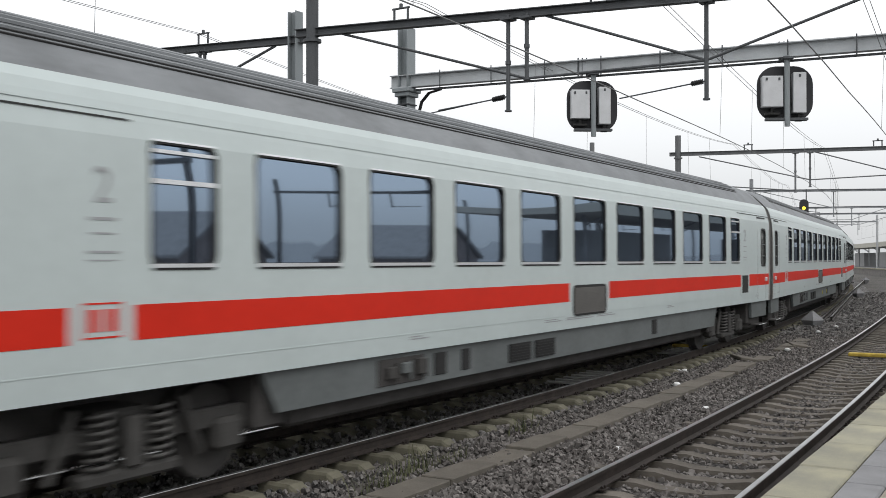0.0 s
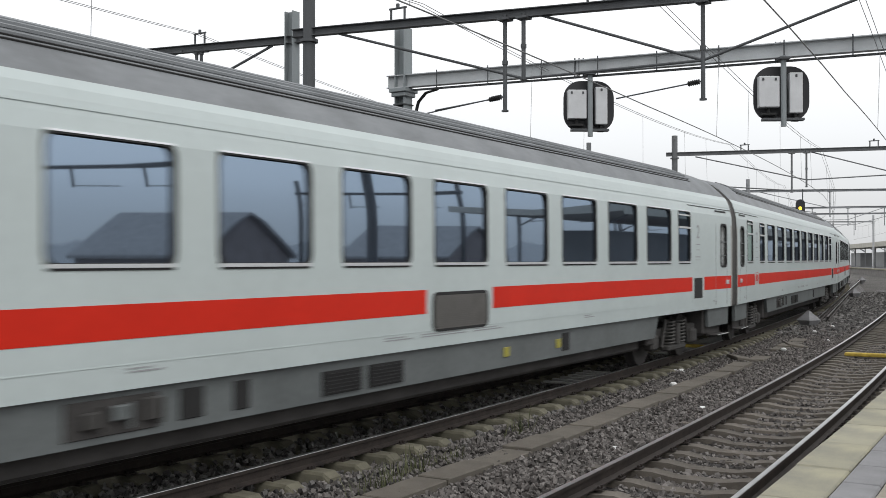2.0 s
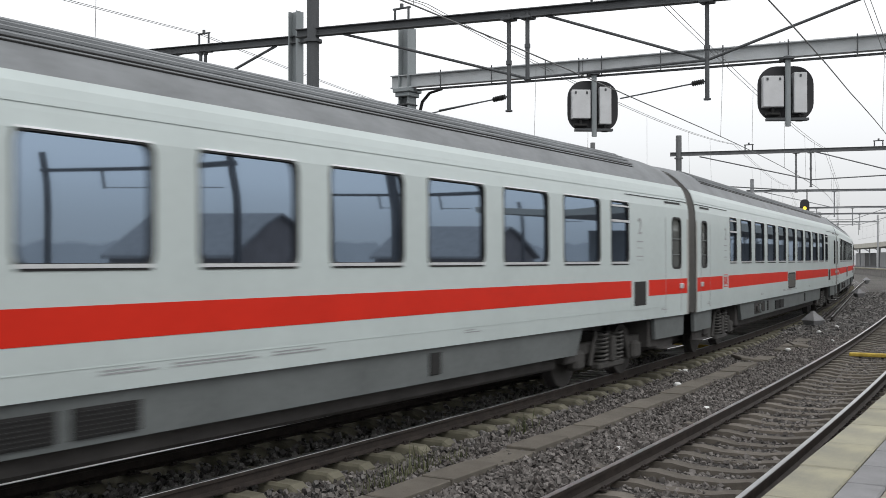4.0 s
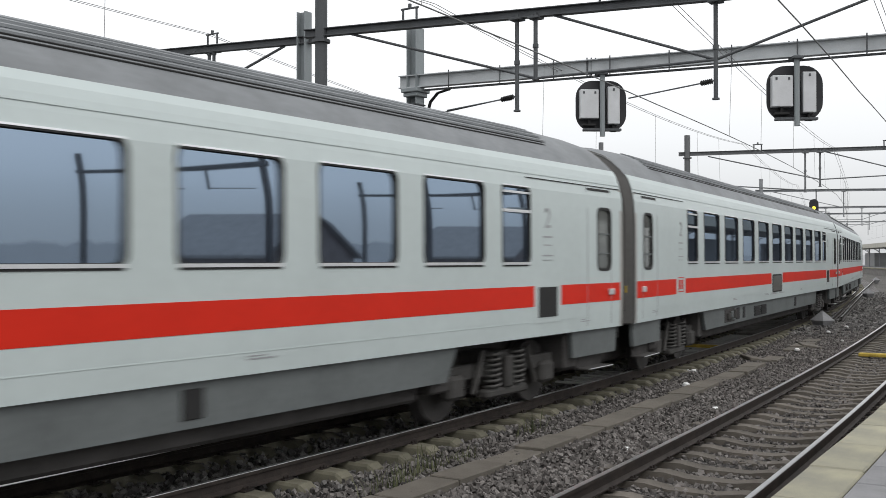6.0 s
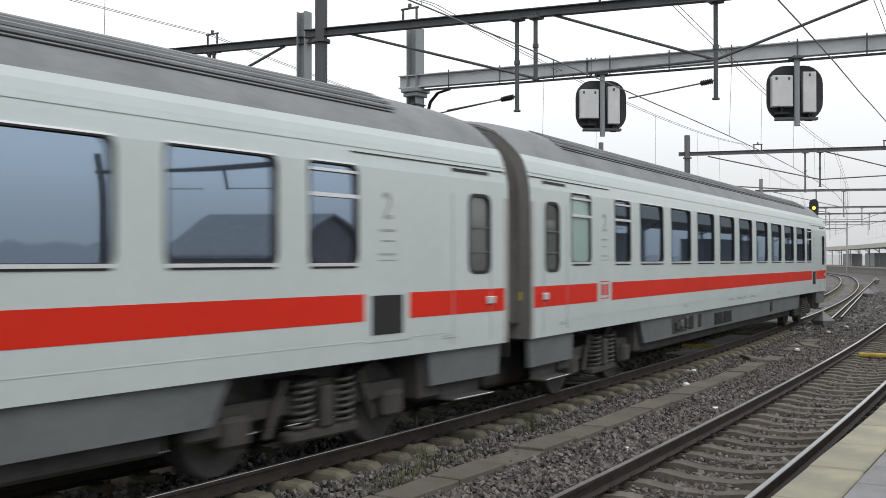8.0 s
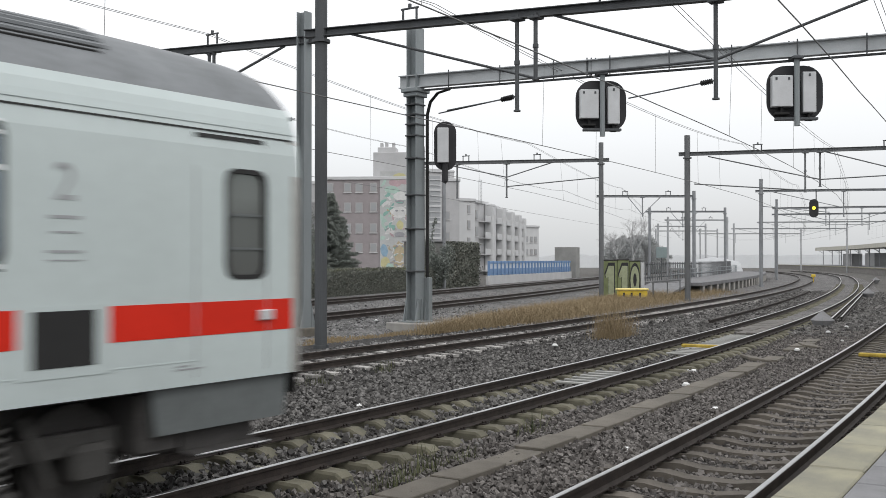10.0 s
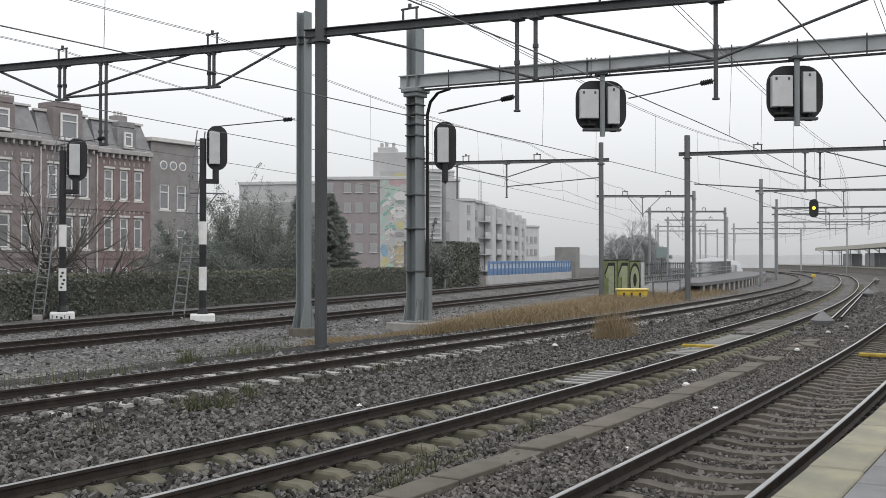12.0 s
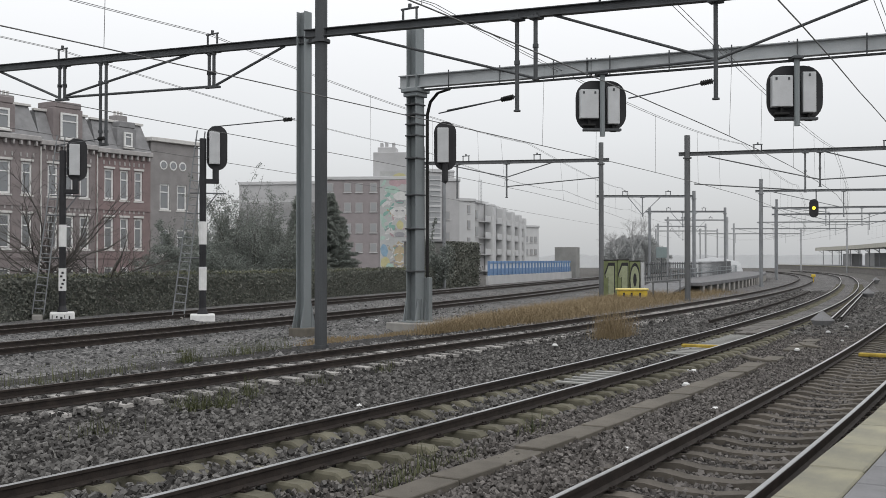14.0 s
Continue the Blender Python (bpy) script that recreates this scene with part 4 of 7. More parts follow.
g1 = portal(P1, tuple(P1END), 8.38, "dark portal of tubular post and beam spanning the near tracks",
            hangers=[(frac(12.89), 5.92), (frac(12.41), 6.7), (frac(8.08), 5.94), (frac(1.5), 5.9)],
            rods=[(frac(17.5), 8.27, frac(12.41), 6.72), (frac(11.95), 8.28, frac(8.08), 6.87), (frac(8.08), 6.87, frac(4.0), 8.28), (frac(12.41), 6.72, frac(8.08), 6.87)])
for v in (15.8, 10.6, 5.5):
    f = frac(v)
    p = Vector(P1).lerp(P1END, f)
    bracket(g1, (p.x, p.y), 8.47)
insulator_arm(g1, (22.5, 12.89, 6.3), (22.5, 15.3, 6.05))
insulator_arm(g1, (23.55, 8.05, 6.38), (23.55, 10.3, 6.15))

# portal over the far tracks, standing back to back with it
g2 = thing("catenary_portal", "portal with grey H-section post reaching over the rear tracks", "catenary portal", GROUP_P)
bm = bmesh.new()
h_post(bm, 24.3, 21.7, -0.15, 10.0, 0.34, 0.34, 0.03)
part("post", bm, M_STEEL_GREY, g2, "grey H-section post")
bm = bmesh.new()
bbox(bm, 23.95, 24.65, 21.35, 22.05, -0.5, -0.02, 0.03)
part("plinth", bm, M_DUCT, g2, "concrete plinth")
bm = bmesh.new()
for sx, sy in ((-1, -1), (1, -1), (-1, 1), (1, 1)):
    slab(bm, [(24.3 + sx * 0.17, -0.02), (24.3 + sx * 0.36, -0.02), (24.3 + sx * 0.17, 0.75)], 21.7 + sy * 0.17 - 0.01, 21.7 + sy * 0.17 + 0.01)
part("base_gusset", bm, M_STEEL_GREY, g2)
P2, P2Q = Vector((24.4, 21.2, 0)), Vector((20.4, 40.5, 0))
bm = bmesh.new()
i_beam(bm, (P2.x, P2.y, 9.11), (P2Q.x, P2Q.y, 9.13), 0.11, 0.12, 0.022)
part("beam", bm, M_STEEL_DARK, g2, "dark steel beam")
bm = bmesh.new()
tube(bm, (P2Q.x, P2Q.y, -0.4), (P2Q.x, P2Q.y, 9.6), 0.17, 14)
part("post", bm, M_STEEL_DARK, g2)


def on2(v):
    return P2.lerp(P2Q, (v - P2.y) / (P2Q.y - P2.y))


for v, foot in ((25.04, 7.86), (25.22, 7.86), (31.2, 7.83), (31.42, 7.83), (29.4, 6.13), (29.64, 6.13)):
    p = on2(v)
    bm = bmesh.new()
    tube(bm, (p.x, p.y, foot), (p.x, p.y, 9.08), 0.055, 8)
    for z in (foot + 0.45, 8.3, 8.95):
        tube(bm, (p.x, p.y, z - 0.05), (p.x, p.y, z + 0.05), 0.08, 8)
    part("hanger_tube", bm, M_STEEL_DARK, g2)
for v, foot, wd in ((25.1, 7.84, 0.55), (31.3, 7.8, 0.5), (29.5, 6.13, 0.3), (25.1, 9.0, 0.6), (31.3, 9.0, 0.6), (29.5, 9.0, 0.6)):
    p, q = on2(v - wd / 2), on2(v + wd / 2)
    bm = bmesh.new()
    beam_between(bm, (p.x, p.y, foot), (q.x, q.y, foot), 0.16, 0.07)
    part("clamp_plate", bm, M_STEEL_DARK, g2)
for (a, za, b, zb) in ((22.4, 8.98, 25.0, 7.88), (25.1, 7.86, 31.2, 7.88), (31.2, 7.92, 25.75, 9.05), (31.4, 7.86, 34.2, 9.02)):
    pa, pb = on2(a), on2(b)
    bm = bmesh.new()
    tube(bm, (pa.x, pa.y, za), (pb.x, pb.y, zb), 0.045, 8)
    part("tie_rod", bm, M_STEEL_DARK, g2)
for v in (25.1, 31.3):
    p = on2(v)
    bracket(g2, (p.x, p.y), 9.26)
insulator_arm(g2, (24.1, 21.9, 6.6), (23.2, 24.7, 6.45))
insulator_arm(g2, (22.4, 29.0, 6.3), (22.3, 31.6, 6.2))

# signal gantry
gg = thing("signal_gantry", "grey steel signal gantry with box beam over the tracks", "signal gantry")
GX, GY = 29.4, 21.0
bm = bmesh.new()
h_post(bm, GX, GY, 0.0, 10.35, 0.5, 0.42, 0.035)
part("post", bm, M_STEEL_GREY, gg, "blue-grey H-section column")
for z in (1.7, 3.2, 4.4, 5.7, 6.5, 6.9, 7.25, 7.6):
    bm = bmesh.new()
    bbox(bm, GX - 0.29, GX + 0.29, GY - 0.25, GY + 0.25, z, z + 0.05, 0.008)
    part("clamp_band", bm, M_STEEL_DARK, gg)
bm = bmesh.new()
bbox(bm, GX - 0.4, GX + 0.4, GY - 0.36, GY + 0.36, 8.05, 8.2, 0.02)
bbox(bm, GX - 0.33, GX + 0.33, GY - 0.3, GY + 0.3, 7.9, 8.05, 0.02)
part("capital", bm, M_STEEL_GREY, gg)
bm = bmesh.new()
bbox(bm, GX - 0.75, GX + 0.75, GY - 0.75, GY + 0.75, -0.5, -0.08, 0.03)
part("plinth", bm, M_CONCRETE, gg, "concrete plinth")
bm = bmesh.new()
bbox(bm, GX - 0.45, GX + 0.45, GY - 0.45, GY + 0.45, -0.08, -0.03, 0.01)
part("base_plate", bm, M_STEEL_GREY, gg)
for sx in (-1, 0, 1):
    for y in (GY - 0.28, GY + 0.24):
        bm = bmesh.new()
        slab(bm, [(GX + sx * 0.2 - 0.015, -0.03), (GX + sx * 0.4 + 0.015, -0.03), (GX + sx * 0.2 + 0.015, 0.75)], y, y + 0.04)
        part("base_gusset", bm, M_STEEL_GREY, gg)
G0, G1 = Vector((29.25, 21.55, 0)), Vector((33.4, -6.0, 0))
GD = (G1 - G0).normalized()
GN = Vector((-GD.y, GD.x, 0))


def on_g(v, off=0.0, z=0.0):
    p = G0.lerp(G1, (v - G0.y) / (G1.y - G0.y)) + GN * off
    return Vector((p.x, p.y, z))


bm = bmesh.new()
i_beam(bm, on_g(21.55, 0, 8.45), on_g(-6, 0, 8.45), 0.15, 0.225, 0.03)
part("beam", bm, M_BEAM, gg, "light grey I-section beam")
bm = bmesh.new()
beam_between(bm, on_g(20.6, 0.1, 8.14), on_g(-6, 0.1, 8.14), 0.1, 0.06)
part("cable_tray", bm, M_STEEL_DARK, gg)
for i in range(13):
    v = 19.6 - i * 1.9
    bm = bmesh.new()
    p, q = on_g(v, -0.15, 8.12), on_g(v, -0.15, 8.74)
    tube(bm, p, q, 0.022, 6)
    part("stiffener", bm, M_STEEL_DARK, gg)
for o in (0.0, 0.09):
    bm = bmesh.new()
    pts = [(GX + 0.3 + o, GY - 0.28, 1.0), (GX + 0.3 + o, GY - 0.28, 7.3), (GX + 0.32 + o, GY - 0.4, 7.75), (GX + 0.35 + o, GY - 0.7, 8.05), (GX + 0.36 + o, GY - 1.2, 8.14)]
    for a, b in zip(pts, pts[1:]):
        tube(bm, a, b, 0.032, 8)
    part("cable", bm, M_RUBBER, gg, "black cable")
bm = bmesh.new()
bbox(bm, GX + 0.27, GX + 0.5, GY - 0.4, GY - 0.15, -0.05, 1.5, 0.015)
part("cable_cover", bm, M_STEEL_GREY, gg)
insulator_arm(gg, (22.5, 12.95, 6.28), (22.45, 15.0, 6.1))


def oval(bm, w, hgt, r, y0, y1, seg=6):
    """Plate with rounded corners, face along y, centred at the origin."""
    pts = []
    for sx, sz, a0 in ((1, 1, 0), (-1, 1, 90), (-1, -1, 180), (1, -1, 270)):
        for i in range(seg + 1):
            a = radians(a0 + 90 * i / seg)
            pts.append((sx * (w / 2 - r) + r * math.cos(a), sz * (hgt / 2 - r) + r * math.sin(a)))
    slab(bm, pts, y0, y1)


def double_signal(v):
    """Hanging signal seen from behind: rounded dark backplate, two pale cases, round stem."""
    p = on_g(v, -0.05, 7.15)
    m = Matrix.Translation(p) @ Matrix.Rotation(HEADING - radians(90) + (0.04 if v > 10 else -0.07), 4, "Z")
    t = thing("hanging_signal", "black rounded signal with pale cases hung from the gantry", "signal", "hanging signals", m=m)
    bm = bmesh.new()
    oval(bm, 1.66, 1.66, 0.55, 0.12, 0.17)
    part("backplate", bm, M_BLACK, t, "matt black rounded backplate")
    for x0, x1, z0, z1 in ((-0.73, -0.12, -0.44, 0.50), (0.17, 0.56, -0.62, 0.6)):
        bm = bmesh.new()
        bbox(bm, x0, x1, -0.16, 0.12, z0, z1, 0.02)
        c = part("signal_case", bm, M_CASE, t, "pale metal lamp case")
        for x in ((x0 + 0.12, x1 - 0.12) if x1 - x0 > 0.5 else ((x0 + x1) / 2,)):
            bm = bmesh.new()
            bbox(bm, x - 0.03, x + 0.03, -0.19, -0.16, z1 - 0.14, z1 - 0.06, 0.008)
            part("latch", bm, M_STEEL_DARK, c)
        bm = bmesh.new()
        tube(bm, ((x0 + x1) / 2, -0.02, z0 - 0.2), ((x0 + x1) / 2, -0.02, z0), 0.05, 8)
        bbox(bm, x0 + 0.08, x1 - 0.08, -0.1, 0.06, z0 - 0.24, z0 - 0.16, 0.02)
        part("cable_gland", bm, M_RUBBER, c)
    bm = bmesh.new()
    tube(bm, (0, -0.12, -1.02), (0, -0.12, 1.1), 0.085, 12)
    part("stem", bm, M_STEEL_GREY, t, "grey tubular stem")
    bm = bmesh.new()
    bbox(bm, -0.62, 0.62, -0.14, 0.1, -0.84, -0.76, 0.01)
    part("foot_rail", bm, M_STEEL_DARK, t)
    bm = bmesh.new()
    bbox(bm, -0.16, 0.16, -0.3, 0.2, 0.98, 1.06, 0.01)
    part("clamp_plate", bm, M_STEEL_DARK, t)
    for x in (-0.14, 0.0, 0.14):
        bm = bmesh.new()
        tube(bm, (x - 0.3 if v > 10 else x, 0.22, 0.95), (x - 0.3 if v > 10 else x, 0.22, 1.6), 0.024, 6)
        part("clamp_bolt", bm, M_STEEL_DARK, t)
    return t


double_signal(14.2)
double_signal(8.26)


def single_head(t, x, z):
    """Upright oval signal head seen from behind at (x, z) on its mast."""
    bm = bmesh.new()
    oval(bm, 0.78, 1.72, 0.38, 0.1, 0.15)
    o = part("backplate", bm, M_BLACK, t, "matt black oval backplate")
    o.matrix_basis = Matrix.Translation((x, 0, z))
    bm = bmesh.new()
    bbox(bm, -0.27, 0.12, -0.16, 0.1, -0.6, 0.62, 0.02)
    c = part("signal_case", bm, M_CASE, t, "pale metal lamp case")
    c.matrix_basis = Matrix.Translation((x, 0, z))
    bm = bmesh.new()
    tube(bm, (0, 0, -1.25), (0, 0, -0.6), 0.11, 8)
    tube(bm, (0, 0, -1.2), (-x, 0, -1.3), 0.09, 8)
    k = part("head_bracket", bm, M_BLACK, t)
    k.matrix_basis = Matrix.Translation((x, 0, z))


# third signal on the gantry column
t = thing("column_signal", "black oval signal with pale case on the gantry column", "signal", m=Matrix.Translation((29.5, 19.85, 0)) @ Matrix.Rotation(HEADING - radians(90), 4, "Z"))
single_head(t, 0.05, 6.12)


def mast_signal(px, py, head_z, low, label, sprayed=False):
    """Banded mast with its own footing, head held out on an arm, and a leaning ladder."""
    turn = Matrix.Rotation(math.atan2(py, px) - radians(90), 4, "Z")
    t = thing("signal_mast", label, "signal mast", "signal masts by the rear track", m=Matrix.Translation((px, py, 0)) @ turn)
    bm = bmesh.new()
    tube(bm, (0, 0, -0.1), (0, 0, head_z + 0.35), 0.135, 14)
    tube(bm, (0, 0, -0.12), (0, 0, 0.25), 0.27, 14, 0.14)
    tube(bm, (0, 0, 2.35), (0, 0, 2.42), 0.16, 14)
    mast = part("mast", bm, M_BLACK, t, "black tubular mast")
    for z0, z1 in ((low + 1.8, low + 2.7), (low, low + 0.92)):
        bm = bmesh.new()
        tube(bm, (0, 0, z0), (0, 0, z1), 0.155, 14)
        band = part("white_band", bm, M_WHITE, mast, "white painted band")
        if sprayed and z0 == low:
            for i in range(5):
                bm = bmesh.new()
                bbox(bm, -0.09 + 0.05 * (i % 3), 0.0 + 0.05 * (i % 3), -0.17, -0.15, z0 + 0.1 + 0.15 * i, z0 + 0.18 + 0.15 * i, 0.004)
                part("spray_mark", bm, M_BLACK, band)
    # signal head on its arm
    hx = 0.54
    bm = bmesh.new()
    oval(bm, 0.80, 1.74, 0.39, 0.0, 0.3, 8)
    o = part("backplate", bm, M_BLACK, t, "matt black oval signal housing")
    o.matrix_basis = Matrix.Translation((hx, -0.05, head_z))
    bm = bmesh.new()
    bbox(bm, -0.30, 0.11, -0.16, 0.0, -0.66, 0.62, 0.02)
    c = part("signal_case", bm, M_CASE, t, "pale metal lamp case")
    c.matrix_basis = Matrix.Translation((hx, -0.05, head_z))
    for z in (-0.42, 0.38):
        bm = bmesh.new()
        bbox(bm, -0.36, -0.29, -0.13, -0.05, z, z + 0.07, 0.008)
        k = part("latch", bm, M_STEEL_DARK, c)
    bm = bmesh.new()
    tube(bm, (hx - 0.05, 0, head_z - 1.28), (hx - 0.05, 0, head_z - 0.8), 0.13, 10)
    bbox(bm, -0.05, hx + 0.08, -0.1, 0.1, head_z - 1.42, head_z - 1.24, 0.02)
    part("head_bracket", bm, M_BLACK, t)
    bm = bmesh.new()
    bbox(bm, -0.48, 0.48, -0.35, 0.35, -0.5, 0.0, 0.06, 2)
    pl = part("plinth", bm, M_WHITE, t, "whitewashed concrete plinth")
    if sprayed:
        bm = bmesh.new()
        for i in range(5):
            bbox(bm, -0.4 + 0.16 * i, -0.37 + 0.16 * i + 0.03 * (i % 3), -0.357, -0.35, -0.28 + 0.04 * (i % 2), -0.12 - 0.03 * (i % 3), 0.002)
        part("spray_mark", bm, M_BLACK, pl, "dark sprayed marks")
    bm = bmesh.new()
    bbox(bm, -1.15, -0.75, -0.25, 0.25, -0.5, -0.1, 0.04, 2)
    part("ladder_pad", bm, M_CONCRETE, t, "small concrete ladder footing")
    ln = new("ladder")
    ln.parent, ln.matrix_basis = t, Matrix.Translation((-0.93, 0.0, -0.1)) @ Matrix.Rotation(math.atan2(0.86, 7.3), 4, "Y")
    for y in (-0.2, 0.2):
        bm = bmesh.new()
        tube(bm, (y * 1.1, 0, 0), (y * 0.75, 0, 7.35), 0.026, 6)
        part("ladder_rail", bm, M_STEEL_FAR, ln)
    for i in range(22):
        bm = bmesh.new()
        tube(bm, (-0.2, 0, 0.25 + 0.32 * i), (0.2, 0, 0.25 + 0.32 * i), 0.02, 6)
        part("rung", bm, M_STEEL_FAR, ln)
    for z, x1 in ((2.2, 0.0), (3.95, 0.0), (4.75, 0.9)):
        bm = bmesh.new()
        tube(bm, (-1.05 + 0.118 * z, 0, z), (x1, 0.05, z), 0.028, 6)
        part("brace", bm, M_STEEL_MID, t)
    bm = bmesh.new()
    tube(bm, (0.05, 0.05, 4.05), (0.55, 0.05, 4.75), 0.025, 6)
    part("brace", bm, M_STEEL_MID, t)
    return t


mast_signal(27.9, 30.2, 6.55, 0.93, "black and white banded signal mast with ladder on a white plinth")
mast_signal(25.8, 36.15, 6.25, 0.86, "banded signal mast with sprayed plinth before the ivy hedge", True)

# further portals down the line, haze painted in as ever paler steel
far = "slender overhead line portal, steel paled in place of mist"
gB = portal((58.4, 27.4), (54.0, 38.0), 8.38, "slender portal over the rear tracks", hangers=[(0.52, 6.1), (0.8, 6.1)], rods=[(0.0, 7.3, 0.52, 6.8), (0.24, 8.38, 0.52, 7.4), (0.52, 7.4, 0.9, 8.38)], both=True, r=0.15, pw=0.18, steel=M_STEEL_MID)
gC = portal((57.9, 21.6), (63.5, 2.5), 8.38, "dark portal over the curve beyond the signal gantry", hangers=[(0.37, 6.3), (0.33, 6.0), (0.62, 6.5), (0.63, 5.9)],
            rods=[(0.06, 8.2, 0.37, 6.7), (0.37, 6.7, 0.62, 6.9), (0.38, 8.3, 0.62, 6.9), (0.62, 6.9, 0.8, 8.3), (0.02, 6.6, 0.33, 6.1)], both=True, r=0.17, steel=M_STEEL_MID)
for f in (0.2, 0.55):
    p = Vector((57.9, 21.6)).lerp(Vector((63.5, 2.5)), f)
    bracket(gC, (p.x, p.y), 8.47)
for v in (0.35, 0.75):
    p = Vector((58.4, 27.4)).lerp(Vector((54.0, 38.0)), v)
    bracket(gB, (p.x, p.y), 8.47)
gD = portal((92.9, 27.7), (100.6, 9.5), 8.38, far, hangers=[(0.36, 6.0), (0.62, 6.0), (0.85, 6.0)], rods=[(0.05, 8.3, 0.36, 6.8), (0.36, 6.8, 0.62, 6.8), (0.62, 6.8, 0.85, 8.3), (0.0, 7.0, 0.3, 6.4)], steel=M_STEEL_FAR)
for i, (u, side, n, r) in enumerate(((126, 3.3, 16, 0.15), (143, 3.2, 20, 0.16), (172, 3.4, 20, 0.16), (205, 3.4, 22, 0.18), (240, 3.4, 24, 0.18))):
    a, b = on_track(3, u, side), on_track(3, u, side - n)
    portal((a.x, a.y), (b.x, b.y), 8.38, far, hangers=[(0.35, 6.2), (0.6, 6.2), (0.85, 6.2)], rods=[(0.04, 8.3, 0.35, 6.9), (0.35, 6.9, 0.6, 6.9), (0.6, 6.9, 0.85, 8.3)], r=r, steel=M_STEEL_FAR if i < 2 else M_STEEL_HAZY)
REAR = ((14.7, 23.2, 94, 8.0), (25.2, 34.4, 124, 8.0), (33.4, 42.2, 151, 8.0), (38.5, 47.0, 182, 8.1), (45.0, 58.0, 215, 8.2))
for across, end, deep, z in REAR:
    a, b = (Vector((math.cos(HEADING) * deep + math.sin(HEADING) * w, math.sin(HEADING) * deep - math.cos(HEADING) * w)) for w in (across, end))
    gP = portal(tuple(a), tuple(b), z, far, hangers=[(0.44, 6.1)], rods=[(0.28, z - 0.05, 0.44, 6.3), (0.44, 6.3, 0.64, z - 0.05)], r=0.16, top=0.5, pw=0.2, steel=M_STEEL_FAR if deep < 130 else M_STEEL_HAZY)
    for f in (0.25, 0.72):
        p = a.lerp(b, f)
        bracket(gP, (p.x, p.y), z + 0.1)

# ---- overhead wires ----


def wire_curve(name, pts, r, label):
    cu = bpy.data.curves.new(name, "CURVE")
    cu.dimensions, cu.bevel_depth, cu.bevel_resolution = "3D", r, 1
    s = cu.splines.new("POLY")
    s.points.add(len(pts) - 1)
    for q, p in zip(s.points, pts):
        q.co = (*p, 1)
    cu.materials.append(M_WIRE)
    return tagged(new(name, cu), label, "overhead wire", "overhead wires")


SPANS = {1: (-35, 23.5, 61.5, 98, 146, 200), 2: (-35, 22.8, 60, 95.5, 145, 200), 3: (-35, 22.0, 58.8, 93.5, 144, 200), 4: (-30, 23.6, 57, 98, 140, 190), 5: (-30, 22.4, 55, 98, 140, 190)}
TOP = {1: 8.5, 2: 8.45, 3: 8.85, 4: 9.58, 5: 9.55}
ASIDE = {4: 0.42, 5: 1.0}
for k, sup in SPANS.items():
    contact, carrier = [], []
    for n, (a, b) in enumerate(zip(sup, sup[1:])):
        for i in range(16):
            f = i / 16
            u = a + (b - a) * f
            stag = 0.2 * (1 - 2 * f) * (1 if n % 2 else -1)
            contact.append(on_track(k, u, stag, 5.8 if k < 4 else 6.35))
            sag = 4 * f * (1 - f)
            carrier.append(on_track(k, u, stag * 0.4 + ASIDE.get(k, 0.0) * (1 - sag), TOP[k] - 0.8 * sag * min(1, (b - a) / 45)))
            if i in (3, 5, 8, 11, 13) and k < 5:
                p, q = contact[-1], carrier[-1]
                wire_curve("wire_dropper", [p, q], 0.006, "thin vertical dropper wire")
    wire_curve("contact_wire", contact, 0.012, "dark contact wire over the track")
    for off in (-0.07, 0.07):
        wire_curve("carrier_wire", [p + Vector((0, off, 0)) for p in carrier], 0.009, "sagging twin carrier wire over the track")

# ---- leaves, grass and stones as heaps of small pieces ----


def heap(name, verts, faces, material, label, category, kind="stuff", parent=None):
    me = bpy.data.meshes.new(name)
    me.from_pydata(verts, [], faces)
    me.materials.append(material)
    ob = new(name, me)
    if parent is not None:
        ob.parent = parent
        ob["label"] = label
        return ob
    return tagged(ob, label, category, "", kind)


def leaf_cloud(centres, size, rng, flat=0.6):
    """Small folded leaves, one per centre, turned every way."""
    n = len(centres)
    a = rng.normal(size=(n, 3))
    a /= np.linalg.norm(a, axis=1)[:, None]
    b = np.cross(a, rng.normal(size=(n, 3)))
    b /= np.linalg.norm(b, axis=1)[:, None] + 1e-9
    s = size * rng.uniform(0.6, 1.4, n)[:, None]
    c = np.asarray(centres)
    nrm = np.cross(a, b) * s * 0.2
    v = np.stack([c - a * s, c + b * s * flat - nrm, c + a * s, c - b * s * flat - nrm], 1).reshape(-1, 3)
    f = [(4 * i, 4 * i + 1, 4 * i + 2, 4 * i + 3) for i in range(n)]
    return v.tolist(), f


def blades(roots, height, rng, spread=0.35, width=0.012):
    """Grass blades: narrow bent strips."""
    n = len(roots)
    r = np.asarray(roots)
    ang = rng.uniform(0, 2 * math.pi, n)
    d = np.stack([np.cos(ang), np.sin(ang), np.zeros(n)], 1)
    w = np.stack([-np.sin(ang), np.cos(ang), np.zeros(n)], 1) * width
    hh = height * rng.uniform(0.25, 1.0, n)[:, None] ** 1.3 * 1.3
    lean = rng.uniform(0.05, 1, n)[:, None] * spread * hh
    up = np.array([0, 0, 1.0])
    mid = r + up * hh * 0.6 + d * lean * 0.35
    top = r + up * hh + d * lean
    v = np.stack([r - w, r + w, mid + w * 0.8, mid - w * 0.8, top], 1).reshape(-1, 3)
    f = []
    for i in range(n):
        k = 5 * i
        f += [(k, k + 1, k + 2, k + 3), (k + 3, k + 2, k + 4)]
    return v.tolist(), f


